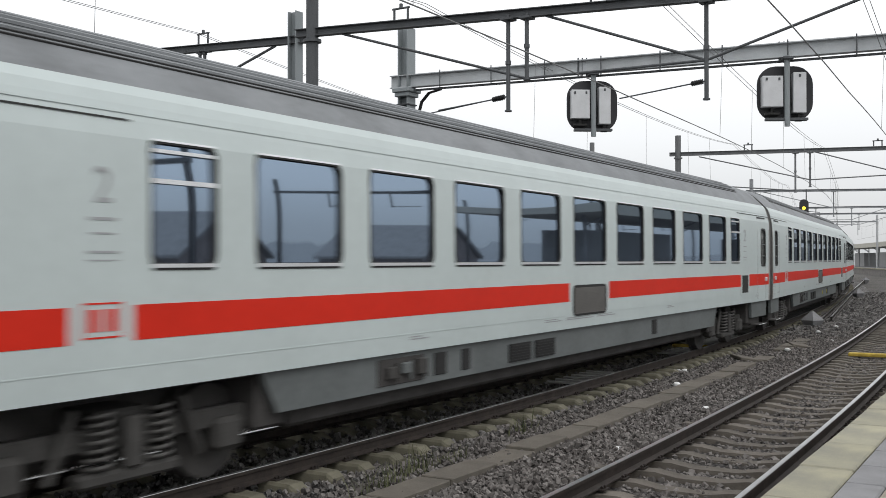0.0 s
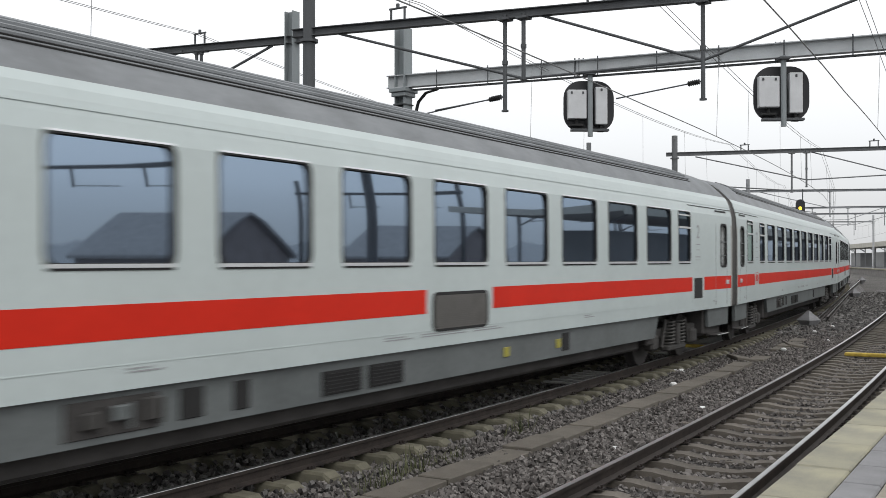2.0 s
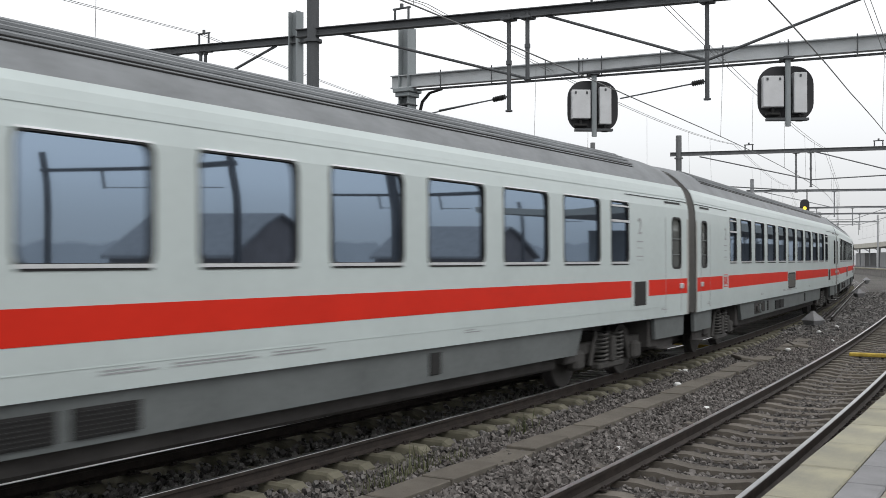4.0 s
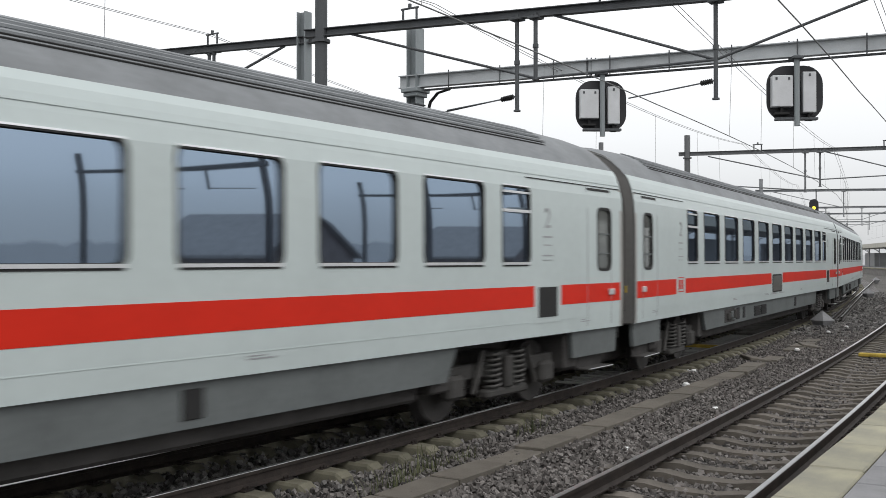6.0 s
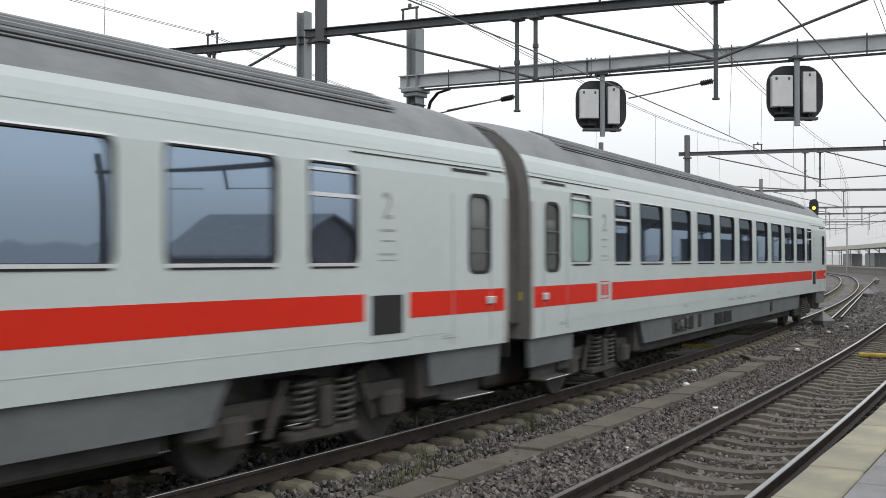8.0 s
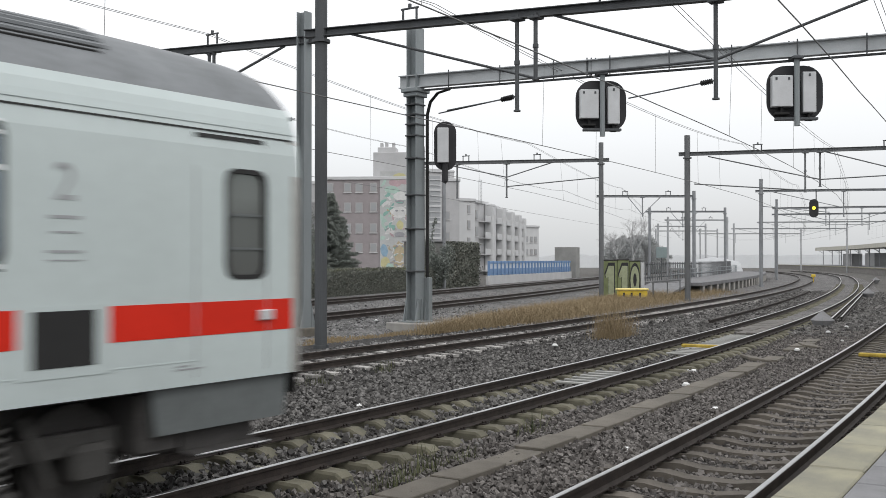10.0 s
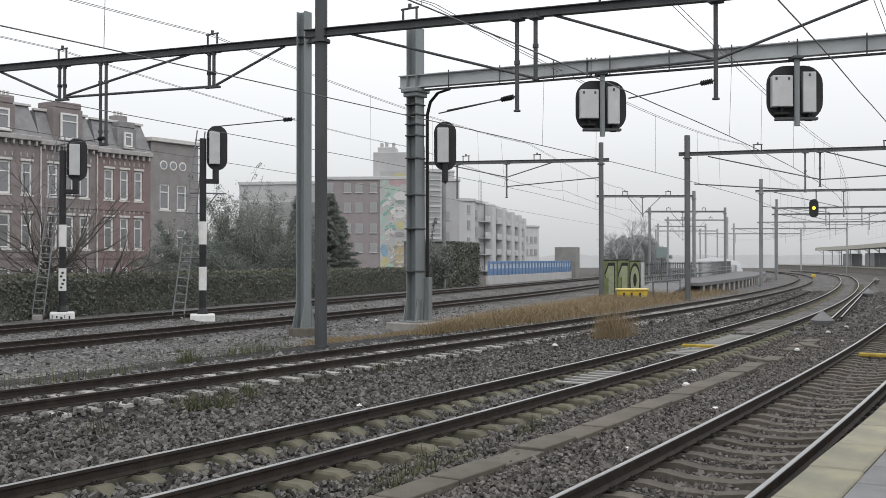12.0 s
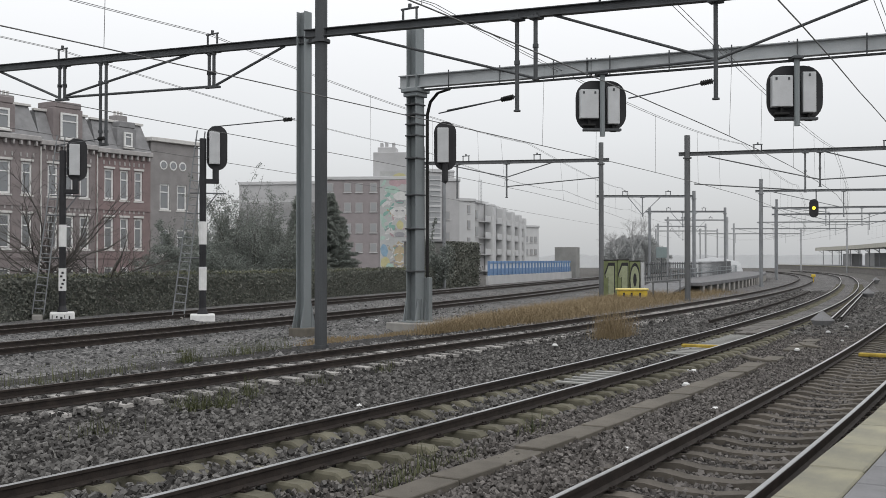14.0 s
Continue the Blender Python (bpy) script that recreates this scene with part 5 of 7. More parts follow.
CUBE = np.array([(x, y, z) for x in (-1, 1) for y in (-1, 1) for z in (-1, 1)], float)
CUBEF = ((0, 1, 3, 2), (4, 6, 7, 5), (0, 4, 5, 1), (2, 3, 7, 6), (0, 2, 6, 4), (1, 5, 7, 3))


def stones(pos, size, rng):
    """Sharp broken stones: uneven blocks turned every way."""
    n = len(pos)
    v = CUBE[None] * rng.uniform(0.5, 1.05, (n, 1, 3)) * rng.uniform(0.6, 1.35, (n, 1, 1)) + rng.normal(0, 0.21, (n, 8, 3))
    v *= size
    q = rng.normal(size=(n, 4))
    q /= np.linalg.norm(q, axis=1)[:, None]
    w, x, y, z = q.T
    m = np.stack([1 - 2 * (y * y + z * z), 2 * (x * y - z * w), 2 * (x * z + y * w), 2 * (x * y + z * w), 1 - 2 * (x * x + z * z), 2 * (y * z - x * w),
                  2 * (x * z - y * w), 2 * (y * z + x * w), 1 - 2 * (x * x + y * y)], 1).reshape(n, 3, 3)
    v = np.einsum("nij,nkj->nki", m, v) + np.asarray(pos)[:, None]
    f = [tuple(8 * i + j for j in t) for i in range(n) for t in CUBEF]
    return v.reshape(-1, 3).tolist(), f


rng = np.random.default_rng(5)


def scatter_bed(k, u0, u1, s0, s1, count, zmid, rng):
    pos = []
    for u, s in zip(u0 + (u1 - u0) * rng.random(count) ** 1.5, rng.uniform(s0, s1, count)):
        if abs(abs(s) - 0.7525) < 0.085:
            continue
        p = on_track(k, u, s, zmid - (0.075 if abs(s) > 1.3 else 0.0) - (0.06 if s > 3.2 else 0))
        pos.append((p.x, p.y, p.z + 0.035 * noise.noise((p.x * 0.9, p.y * 0.9, k)) + rng.uniform(-0.05, 0.035)))
    return pos


near = scatter_bed(2, 1.0, 34, 1.3, 3.6, 26000, -0.215, rng) + scatter_bed(2, 2.5, 34, -1.85, 1.3, 13000, -0.285, rng) + scatter_bed(2, 2.5, 34, -0.66, 0.66, 8000, -0.235, rng)
brown = scatter_bed(1, 5.0, 38, 0.9, 3.2, 42000, -0.215, rng) + scatter_bed(1, 6.0, 30, -0.8, 0.8, 15000, -0.262, rng) + scatter_bed(2, 2.5, 34, -1.85, -1.0, 9000, -0.27, rng)
v, f = stones(brown, 0.0235, rng)
heap("brown_ballast_stones", v, f, M_STONES_BROWN, "small dirty brown ballast stones by the platform track", "ballast")
near += scatter_bed(3, 2.0, 40, -3.0, 1.0, 26000, -0.222, rng)
v, f = stones(near, 0.0285, rng)
heap("ballast_stones", v, f, M_STONES, "loose grey broken ballast stones", "ballast")
back = scatter_bed(3, 3.0, 42, 1.0, 4.5, 11000, -0.25, rng) + scatter_bed(4, 6, 44, -3.6, 3.2, 17000, -0.25, rng) + scatter_bed(5, 8, 50, -2, 4, 6000, -0.23, rng)
v, f = stones(back, 0.042, rng)
heap("clean_ballast_stones", v, f, M_STONES_PALE, "loose broken ballast stones by the rear tracks, paled for mist", "ballast")

dist = scatter_bed(1, 36, 66, 0.9, 3.4, 7000, -0.22, rng) + scatter_bed(2, 33, 80, -3.6, -1.0, 9000, -0.26, rng) + scatter_bed(2, 33, 80, 1.0, 3.6, 9000, -0.23, rng)
dist += scatter_bed(3, 38, 80, -3.0, -1.0, 7000, -0.25, rng)
v, f = stones(dist, 0.06, rng)
heap("far_ballast_stones", v, f, M_STONES, "loose dark ballast stones in the curve", "ballast")

# ---- cable duct and small trackside things ----
duct = thing("cable_duct", "line of worn concrete cable duct lids", "cable duct")
bm = bmesh.new()
bbox(bm, 0.002, 0.998, -0.2, 0.2, -0.40, -0.205, 0.01)
ME_LID = mesh_of(bm, "duct_lid", M_DUCT)
rs = random.Random(8)
for i in range(26):
    if i in (18, 20, 21):
        continue
    piece("duct_lid", ME_LID, duct, along(2, 5 + i * 1.0, -2.06 + rs.uniform(-0.03, 0.03), -0.005 + rs.uniform(-0.02, 0.02)) @ Matrix.Rotation(rs.uniform(-0.025, 0.025), 4, "Z"))
for u, s, r in ((24.2, -1.75, 0.5), (28.6, -2.3, 0.3)):
    bm = bmesh.new()
    bbox(bm, -0.45, 0.45, -0.26, 0.26, -0.04, 0.04, 0.015)
    o = solo("loose_duct_lid", bm, M_DUCT, "loose concrete duct lid lying tilted on ballast", "duct lid", "loose duct lids")
    o.matrix_world = along(2, u, s, -0.24) @ Matrix.Rotation(r, 4, "Z") @ Matrix.Rotation(0.16, 4, "X")


def cap_marker(x, y, lift=0.0):
    """White cap on a short stake."""
    t = thing("marker_cap", "small white cap marker on a short stake in the ballast", "marker", "white cap markers", m=Matrix.Translation((x, y, -0.36 + lift)))
    bm = bmesh.new()
    tube(bm, (0, 0, -0.05), (0, 0, 0.14), 0.025, 6)
    part("stake", bm, M_UNDER, t)
    bm = bmesh.new()
    tube(bm, (0, 0, 0.12), (0, 0, 0.145), 0.07, 12, 0.085)
    tube(bm, (0, 0, 0.145), (0, 0, 0.185), 0.085, 12, 0.04)
    part("cap", bm, M_WHITE, t, "white plastic cap", True)


for x, y, l in ((11.97, 5.26, -0.06), (16.03, 5.52, -0.06), (27.14, 7.17, 0), (37.36, 8.19, 0), (24.05, 12.63, 0.08), (35.75, 28.49, 0.08), (36.67, 20.13, 0.05), (39.07, 20.29, 0.05), (18.4, 6.9, 0), (34.4, 8.1, 0), (30.5, 23.6, 0.05), (33, 9.2, -0.05), (21.0, 7.7, -0.03)):
    cap_marker(x, y, l)

# pyramid-roofed trackside box
t = thing("track_cover", "small grey pitched cover beside the main track", "track cover", m=Matrix.Translation((37.8, 9.1, -0.42)) @ Matrix.Rotation(HEADING - 0.3, 4, "Z"))
bm = bmesh.new()
tube(bm, (0, 0, 0.0), (0, 0, 0.38), 0.16, 4, 0.4)
part("cover", bm, M_SLATE, t)
bm = bmesh.new()
tube(bm, (0, 0, 0.38), (0, 0, 0.72), 0.42, 4, 0.03)
part("cover_lid", bm, M_SLATE, t, "grey pyramid lid")
for x, y in ((69.1, 13.8), (114.0, 22.0)):
    copy_thing(t, Matrix.Translation((x, y, -0.4)))

# scraps of litter
def scrap(x, y, z, seed):
    bm = bmesh.new()
    bmesh.ops.create_icosphere(bm, subdivisions=2, radius=0.05)
    for vert in bm.verts:
        vert.co *= 0.75 + 0.6 * noise.noise(vert.co * 25 + Vector((seed, 0, 0)))
        vert.co.z *= 0.55
    o = solo("litter", bm, M_WHITE, "crumpled white scrap of paper on the ballast", "litter", "scraps of litter")
    o.matrix_world = Matrix.Translation((x, y, z))


for i, (u, sd) in enumerate(((20.6, -1.15), (12.9, 1.9), (13.4, -0.4), (30.5, -2.9), (41.0, -3.4))):
    p = on_track(2, u, sd, -0.2)
    scrap(p.x, p.y, p.z, i * 7.3)

# board crossings between the rails
cross = thing("board_crossing", "weathered timber boards laid between the rails", "board crossing")
bm = bmesh.new()
bbox(bm, -0.045, 0.045, -0.64, 0.3, -0.17, -0.13, 0.008)
ME_SLAT = mesh_of(bm, "slat", mat("pale_slat", (0.33, 0.33, 0.315), 0.7, var=0.2, scale=5, random_ob=0.1))
bm = bmesh.new()
bbox(bm, -0.62, 0.62, -0.145, 0.145, -0.2, -0.12, 0.01)
ME_BOARD = mesh_of(bm, "board", M_WOOD)
for i in range(6):
    piece("slat", ME_SLAT, cross, along(2, 17.0 + i * 0.4, 0, 0))
for i in range(17):
    piece("slat", ME_SLAT, cross, along(2, 23.8 + i * 0.42, 0, -0.01))
for i in range(6):
    for j in range(4):
        if (i, j) not in ((0, 3), (3, 0)):
            piece("board", ME_BOARD, cross, along(2, 32.0 + i * 1.26, -0.46 + 0.305 * j, rs.uniform(-0.02, 0.0)))
M_YELLOW_OLD = mat("faded_yellow_paint", (0.42, 0.30, 0.05), 0.7, var=0.35, scale=6, bump=0.1)
for k, u, label in ((2, 25.9, "yellow balise strip between the rails of the main track"), (1, 25.8, "yellow balise strip between the rails beside the platform")):
    bm = bmesh.new()
    bbox(bm, -0.09, 0.09, -0.5, 0.5, -0.18, -0.09, 0.02)
    o = solo("yellow_track_unit", bm, M_YELLOW_OLD, label, "track unit", "yellow track units")
    o.matrix_world = along(k, u, 0, 0)

# ---- grass and weeds ----


def patch(name, spots, height, count, material, label, rng, width=0.012, spread=0.35):
    """Grass round several spots, thinning and getting lower outwards."""
    verts, faces = [], []
    for x, y, rx, ry, w in spots:
        n = int(count * w)
        g = rng.normal(0, 0.5, (n, 2))
        out_ = np.exp(-0.5 * (g ** 2).sum(1))
        roots = np.stack([x + rx * g[:, 0], y + ry * g[:, 1], np.full(n, -0.36)], 1)
        for lo, hi in ((0.0, 0.6), (0.6, 0.85), (0.85, 1.01)):
            sel = roots[(out_ >= lo) & (out_ < hi)]
            if len(sel):
                v, f = blades(sel, height * (0.45 + 0.55 * hi) * rng.uniform(0.75, 1.15), rng, spread, width)
                k = len(verts)
                verts += v
                faces += [tuple(i + k for i in q) for q in f]
    return heap(name, verts, faces, material, label, "grass")


strip = []
for i in range(67):
    u = 28.0 + 0.75 * i
    k = min(1.0, 0.35 + i / 14)
    p = on_track(3, u, 3.9 + 0.075 * (u - 30))
    strip.append((p.x, p.y, 1.0, (1.3 + 0.05 * (u - 30)) * k, k))
patch("dry_grass_strip", strip, 0.46, 2100, M_GRASS_DRY, "strip of dry tawny grass between the tracks", rng, 0.0042, 1.3)
patch("dry_grass_clump", [(28.8, 13.25, 0.75, 0.45, 1.0), (29.8, 13.3, 0.6, 0.4, 0.5)], 1.0, 900, M_GRASS_DRY, "tall dry grass clump in the ballast", rng, 0.004, 0.8)
patch("dry_grass_tuft", [(22.8, 19.6, 1.0, 0.5, 1), (25.2, 19.9, 1.3, 0.6, 1.2), (27.4, 20.0, 1.2, 0.4, 1), (24.0, 20.5, 1.2, 0.5, 1)], 0.12, 500, M_GRASS_DRY, "low dry grass tufts by the gantry foot", rng)
weeds = [(11.4, 12.6, 0.4, 0.3, 1.6), (11.9, 12.4, 0.3, 0.3, 1), (16.7, 18.6, 0.4, 0.3, 1.2), (13.0, 12.9, 0.3, 0.3, 0.6), (18.6, 18.9, 1.0, 0.3, 1), (20.0, 19.2, 1.0, 0.3, 1), (14.0, 18.0, 1.6, 0.4, 1), (12.2, 17.6, 1.4, 0.4, 0.9),
         (9.4, 6.6, 0.5, 0.12, 0.5), (10.2, 6.6, 0.4, 0.12, 0.4), (8.6, 6.45, 0.4, 0.15, 0.5), (12.5, 6.9, 0.4, 0.12, 0.3), (9.0, 11.9, 0.5, 0.3, 0.4), (33.5, 15.2, 0.7, 0.4, 1), (37, 15.6, 0.8, 0.4, 1), (15.0, 13.1, 0.5, 0.3, 0.4), (9.5, 16.8, 0.8, 0.4, 0.7), (17.5, 13.3, 0.4, 0.2, 0.4)]
patch("trackside_weeds", weeds, 0.36, 190, M_GRASS_GREEN, "straggling green-brown weeds in the ballast", rng, 0.005, 0.9)
moss = [on_track(4, u, -3.0 + rng.uniform(-0.4, 0.4)) for u in np.linspace(8, 24, 20)] + [on_track(5, u, -2.3 + rng.uniform(-0.4, 0.4)) for u in np.linspace(8, 30, 24)]
patch("verge_grass", [(p.x, p.y, 0.9, 0.4, 0.5) for p in moss], 0.11, 160, M_GRASS_GREEN, "low yellowish verge grass between rear tracks", rng)

# ---- hedge ----
hedge = thing("ivy_hedge", "long clipped ivy-covered hedge behind the rear track", "hedge")
bm = bmesh.new()
sweep(bm, 5, steps(-6, 74, 2), [(6.0, -0.45), (6.05, 1.15), (6.25, 1.38), (7.1, 1.38), (7.2, -0.45)])
part("hedge_core", bm, M_HEDGE_CORE, hedge, "dark inner growth")
pts = []
for _ in range(72000):
    u = rng.uniform(-4, 74)
    if rng.random() < 0.78:
        s, z = 5.97 + rng.normal(0, 0.05), rng.uniform(-0.4, 1.35)
    else:
        s, z = rng.uniform(6.0, 7.1), 1.38 + abs(rng.normal(0, 0.07))
    bulge = 0.12 * noise.noise((u * 0.7, z, 3))
    p = on_track(5, u, s - bulge, z + 0.1 * noise.noise((u * 0.5, 0, 9)))
    pts.append(tuple(p))
v, f = leaf_cloud(pts, 0.06, rng)
heap("ivy_leaves", v, f, M_LEAF, "dark green and brown ivy leaves", "", parent=hedge)

tops = []
for _ in range(6000):
    u = rng.uniform(-4, 74)
    tops.append(tuple(on_track(5, u, 6.0 + abs(rng.normal(0, 0.25)), 1.42 + 0.1 * noise.noise((u * 0.5, 0, 9)) + rng.normal(0, 0.05) + 0.1 * max(0, noise.noise((u * 2.3, 4, 1))))))
v, f = leaf_cloud(tops, 0.055, rng)
heap("hedge_tips", v, f, M_LEAF_TOP, "paler yellowish leaves along the top", "", parent=hedge)

# ---- trees and shrubs ----


def limbs(bm, base, height, rng_, depth=4, spread=0.5, r=0.16, tips=None, low=0.3):
    """Tapered trunk that forks into limbs and twigs."""
    def grow(p, d, length, rad, level):
        q = p + d * length
        tube(bm, p, q, rad, 6 if level > 1 else 4, rad * 0.7)
        if level == 0:
            if tips is not None:
                tips.append(q)
            return
        for _ in range(3 if level > 1 else 3):
            e = (d + Vector((rng_.uniform(-1, 1), rng_.uniform(-1, 1), rng_.uniform(-0.35, 0.6))) * spread).normalized()
            grow(p.lerp(q, rng_.uniform(0.55, 1.0)), e, length * rng_.uniform(0.6, 0.85), rad * 0.58, level - 1)
    grow(Vector(base), Vector((0, 0, 1)), height * low, r, depth)


def bare_tree(x, y, height, seed, label, depth=5, material=None, spread=0.85, low=0.25):
    t = thing("bare_tree", label, "tree")
    bm = bmesh.new()
    limbs(bm, (x, y, -0.45), height, random.Random(seed), depth, spread, height * 0.011, low=low)
    part("trunk", bm, material or M_BARK, t, "bare branches in mist-paled grey")
    return t


def bush(x, y, rx, rz, zc, count, size, material, label, seed, cone=False, name="evergreen_shrub"):
    t = thing(name, label, "shrub" if not cone else "tree")
    rr = np.random.default_rng(seed)
    bm = bmesh.new()
    tips = []
    limbs(bm, (x, y, -0.45), (zc + rz) * 0.9, random.Random(seed), 3, 0.5, 0.11, tips)
    part("trunk", bm, M_BARK, t)
    pts = []
    clumps = []
    for _ in range(70):
        a, w = rr.uniform(0, 2 * math.pi), math.sqrt(rr.random())
        z = rr.uniform(-1, 1)
        k = math.sqrt(max(0, 1 - z * z)) if not cone else math.sqrt((1 - z) / 2) * 0.95 + 0.1
        clumps.append((x + rx * w * k * math.cos(a), y + rx * w * k * math.sin(a), zc + rz * z, rr.uniform(0.13, 0.27) * rx))
    for _ in range(0 if cone else 26):
        a, w = rr.uniform(0, 2 * math.pi), rr.uniform(0.1, 0.95)
        clumps.append((x + rx * w * math.cos(a), y + rx * w * math.sin(a), zc + rz * (math.sqrt(1 - w * w) + rr.uniform(0.0, 0.28)), rr.uniform(0.06, 0.13) * rx))
    for c in clumps:
        n = int(count / len(clumps) * min(1.4, (c[3] / (0.24 * rx)) ** 2 + 0.15))
        d = rr.normal(size=(n, 3))
        d /= np.linalg.norm(d, axis=1)[:, None]
        d *= (rr.random(n) ** 0.25)[:, None] * c[3] * np.array([1, 1, 1.25 if not cone else 1.0])
        pts += (np.array(c[:3]) + d).tolist()
    v, f = leaf_cloud(pts, size, rr)
    heap("crown", v, f, material, "dense leaves in mist-paled grey", "", parent=t)
    return t


FWD, RIGHT = Vector((math.cos(HEADING), math.sin(HEADING), 0)), Vector((math.sin(HEADING), -math.cos(HEADING), 0))


def town(across, deep, z=0.0):
    """Place beyond the tracks: metres across and metres deep as laid out from the platform end."""
    p = FWD * deep + RIGHT * across
    return Vector((p.x, p.y, z))


def rods(segs, sides=4):
    """Many thin tapered rods as one mesh: (p, q, r0, r1)."""
    verts, faces = [], []
    for p, q, r0, r1 in segs:
        d = (q - p).normalized()
        a = d.orthogonal().normalized()
        b = d.cross(a)
        k = len(verts)
        for c, r in ((p, r0), (q, r1)):
            for i in range(sides):
                w = 2 * math.pi * i / sides
                verts.append(tuple(c + r * (math.cos(w) * a + math.sin(w) * b)))
        faces += [(k + i, k + (i + 1) % sides, k + sides + (i + 1) % sides, k + sides + i) for i in range(sides)]
    return verts, faces


def shoot(segs, p, d, length, r, rnd, up=0.0, wander=0.25, step=0.28, fork=0.0, level=0, trail=None):
    """One bending limb that may put out side twigs."""
    n = max(2, int(length / step))
    for i in range(n):
        d = (d + Vector((rnd.gauss(0, wander), rnd.gauss(0, wander), rnd.gauss(0, wander) + up)) * 0.35).normalized()
        q = p + d * (length / n)
        k0, k1 = 1 - i / n, 1 - (i + 1) / n
        segs.append((p, q, max(0.006, r * (0.25 + 0.75 * k0)), max(0.005, r * (0.25 + 0.75 * k1))))
        if trail is not None:
            trail.append((q.copy(), (i + 1) / n, level))
        if level < 3 and i > 0 and rnd.random() < fork:
            e = (d + Vector((rnd.gauss(0, 0.6), rnd.gauss(0, 0.6), rnd.gauss(0.05, 0.45)))).normalized()
            shoot(segs, q, e, length * rnd.uniform(0.3, 0.6) * (0.45 + 0.55 * k1), r * 0.5 * (0.4 + 0.6 * k1), rnd, up, wander, step, fork * 0.9, level + 1, trail)
        p = q


def wide_tree(base, seed, height, reach, boughs, label, material=None):
    """Leafless spreading tree: short trunk, arching boughs, many fine twigs."""
    rnd = random.Random(seed)
    segs = []
    t = thing("bare_tree", label, "tree", "leafless trees by the houses")
    top = base + Vector((0.1, 0.05, height * 0.3))
    segs.append((base, top, 0.17, 0.13))
    for i in range(boughs):
        a = 2 * math.pi * (i + rnd.random() * 0.7) / boughs
        lift = rnd.uniform(0.15, 1.3)
        d = Vector((math.cos(a), math.sin(a), lift)).normalized()
        shoot(segs, base.lerp(top, rnd.uniform(0.55, 1.0)), d, rnd.uniform(0.75, 1.1) * (reach if lift < 0.8 else height * 0.72), 0.045, rnd, 0.03, 0.32, 0.26, 0.62)
    v, f = rods(segs)
    heap("crown", v, f, material or M_BARK_GREY, "dark bare boughs and fine twigs", "", parent=t)
    return t


def leafy_shrub(base, seed, reach, height, stems, count, size, material, label, thin=0.25):
    """Evergreen shrub of many upright shoots, leaves in sprays along them, airy at the top."""
    rnd, rr = random.Random(seed), np.random.default_rng(seed)
    segs, trail = [], []
    t = thing("evergreen_shrub", label, "shrub", "evergreens behind the hedge")
    for i in range(stems):
        a, w = rnd.uniform(0, 2 * math.pi), math.sqrt(rnd.random())
        d = Vector((math.cos(a) * w * 0.75, math.sin(a) * w * 0.75, 1.0)).normalized()
        p = base + Vector((math.cos(a) * w * reach * 0.55, math.sin(a) * w * reach * 0.55, 0))
        shoot(segs, p, d, height * rnd.uniform(0.45, 1.0) * (1.05 - 0.35 * w), 0.035, rnd, 0.12, 0.28, 0.3, 0.38, 0, trail)
    v, f = rods(segs, 3)
    heap("trunk", v, f, M_BARK_GREY, "thin dark stems", "", parent=t)
    pts = []
    for q, k, lev in trail:
        high = max(0.0, (q.z - base.z) / height - 0.45)
        n = rr.poisson(count / len(trail) * (1.0 - thin * high * 3))
        if n:
            pts += (np.array(q) + rr.normal(0, 0.17 - 0.1 * min(1, high * 1.6), (n, 3))).tolist()
    v, f = leaf_cloud(pts, size, rr)
    heap("foliage", v, f, material, "dull green leaves in loose sprays", "", parent=t)
    return t


def conifer(base, seed, radius, height, count, label):
    """Conical evergreen: drooping whorls of branches with upturned ragged tips."""
    rnd, rr = random.Random(seed), np.random.default_rng(seed)
    t = thing("evergreen_tree", label, "tree", "evergreens behind the hedge")
    segs = [(base, base + Vector((0, 0, height * 0.97)), 0.13, 0.02)]
    pts = []
    rows = int(height / 0.2)
    for i in range(rows):
        k = i / rows
        z = height * (0.04 + 0.95 * k)
        span = radius * (1 - k) ** 0.72 * (0.82 + 0.3 * rnd.random()) + 0.1
        for j in range(int(9 + 8 * (1 - k))):
            a = rnd.uniform(0, 2 * math.pi)
            ln = span * rnd.uniform(0.55, 1.12)
            tip = base + Vector((math.cos(a) * ln, math.sin(a) * ln, z + rnd.uniform(-0.1, 0.3)))
            root = base + Vector((0, 0, z + 0.1))
            segs.append((root, tip, 0.02, 0.008))
            n = int(count / rows / 13 * (0.35 + ln / max(0.3, radius)) * 1.3)
            u = rr.random(n) ** 0.55
            c = np.array(root)[None] * (1 - u[:, None]) + np.array(tip)[None] * u[:, None]
            c[:, 2] += 0.12 * (u - 0.5)
            pts += (c + rr.normal(0, 1, (n, 3)) * (0.05 + 0.08 * (1 - u))[:, None]).tolist()
    v, f = rods(segs, 3)
    heap("trunk", v, f, M_BARK_GREY, "trunk and thin branches", "", parent=t)
    v, f = leaf_cloud(pts, 0.043, rr)
    heap("foliage", v, f, M_LEAF_DARK, "dense dark needles with ragged tips", "", parent=t)
    return t


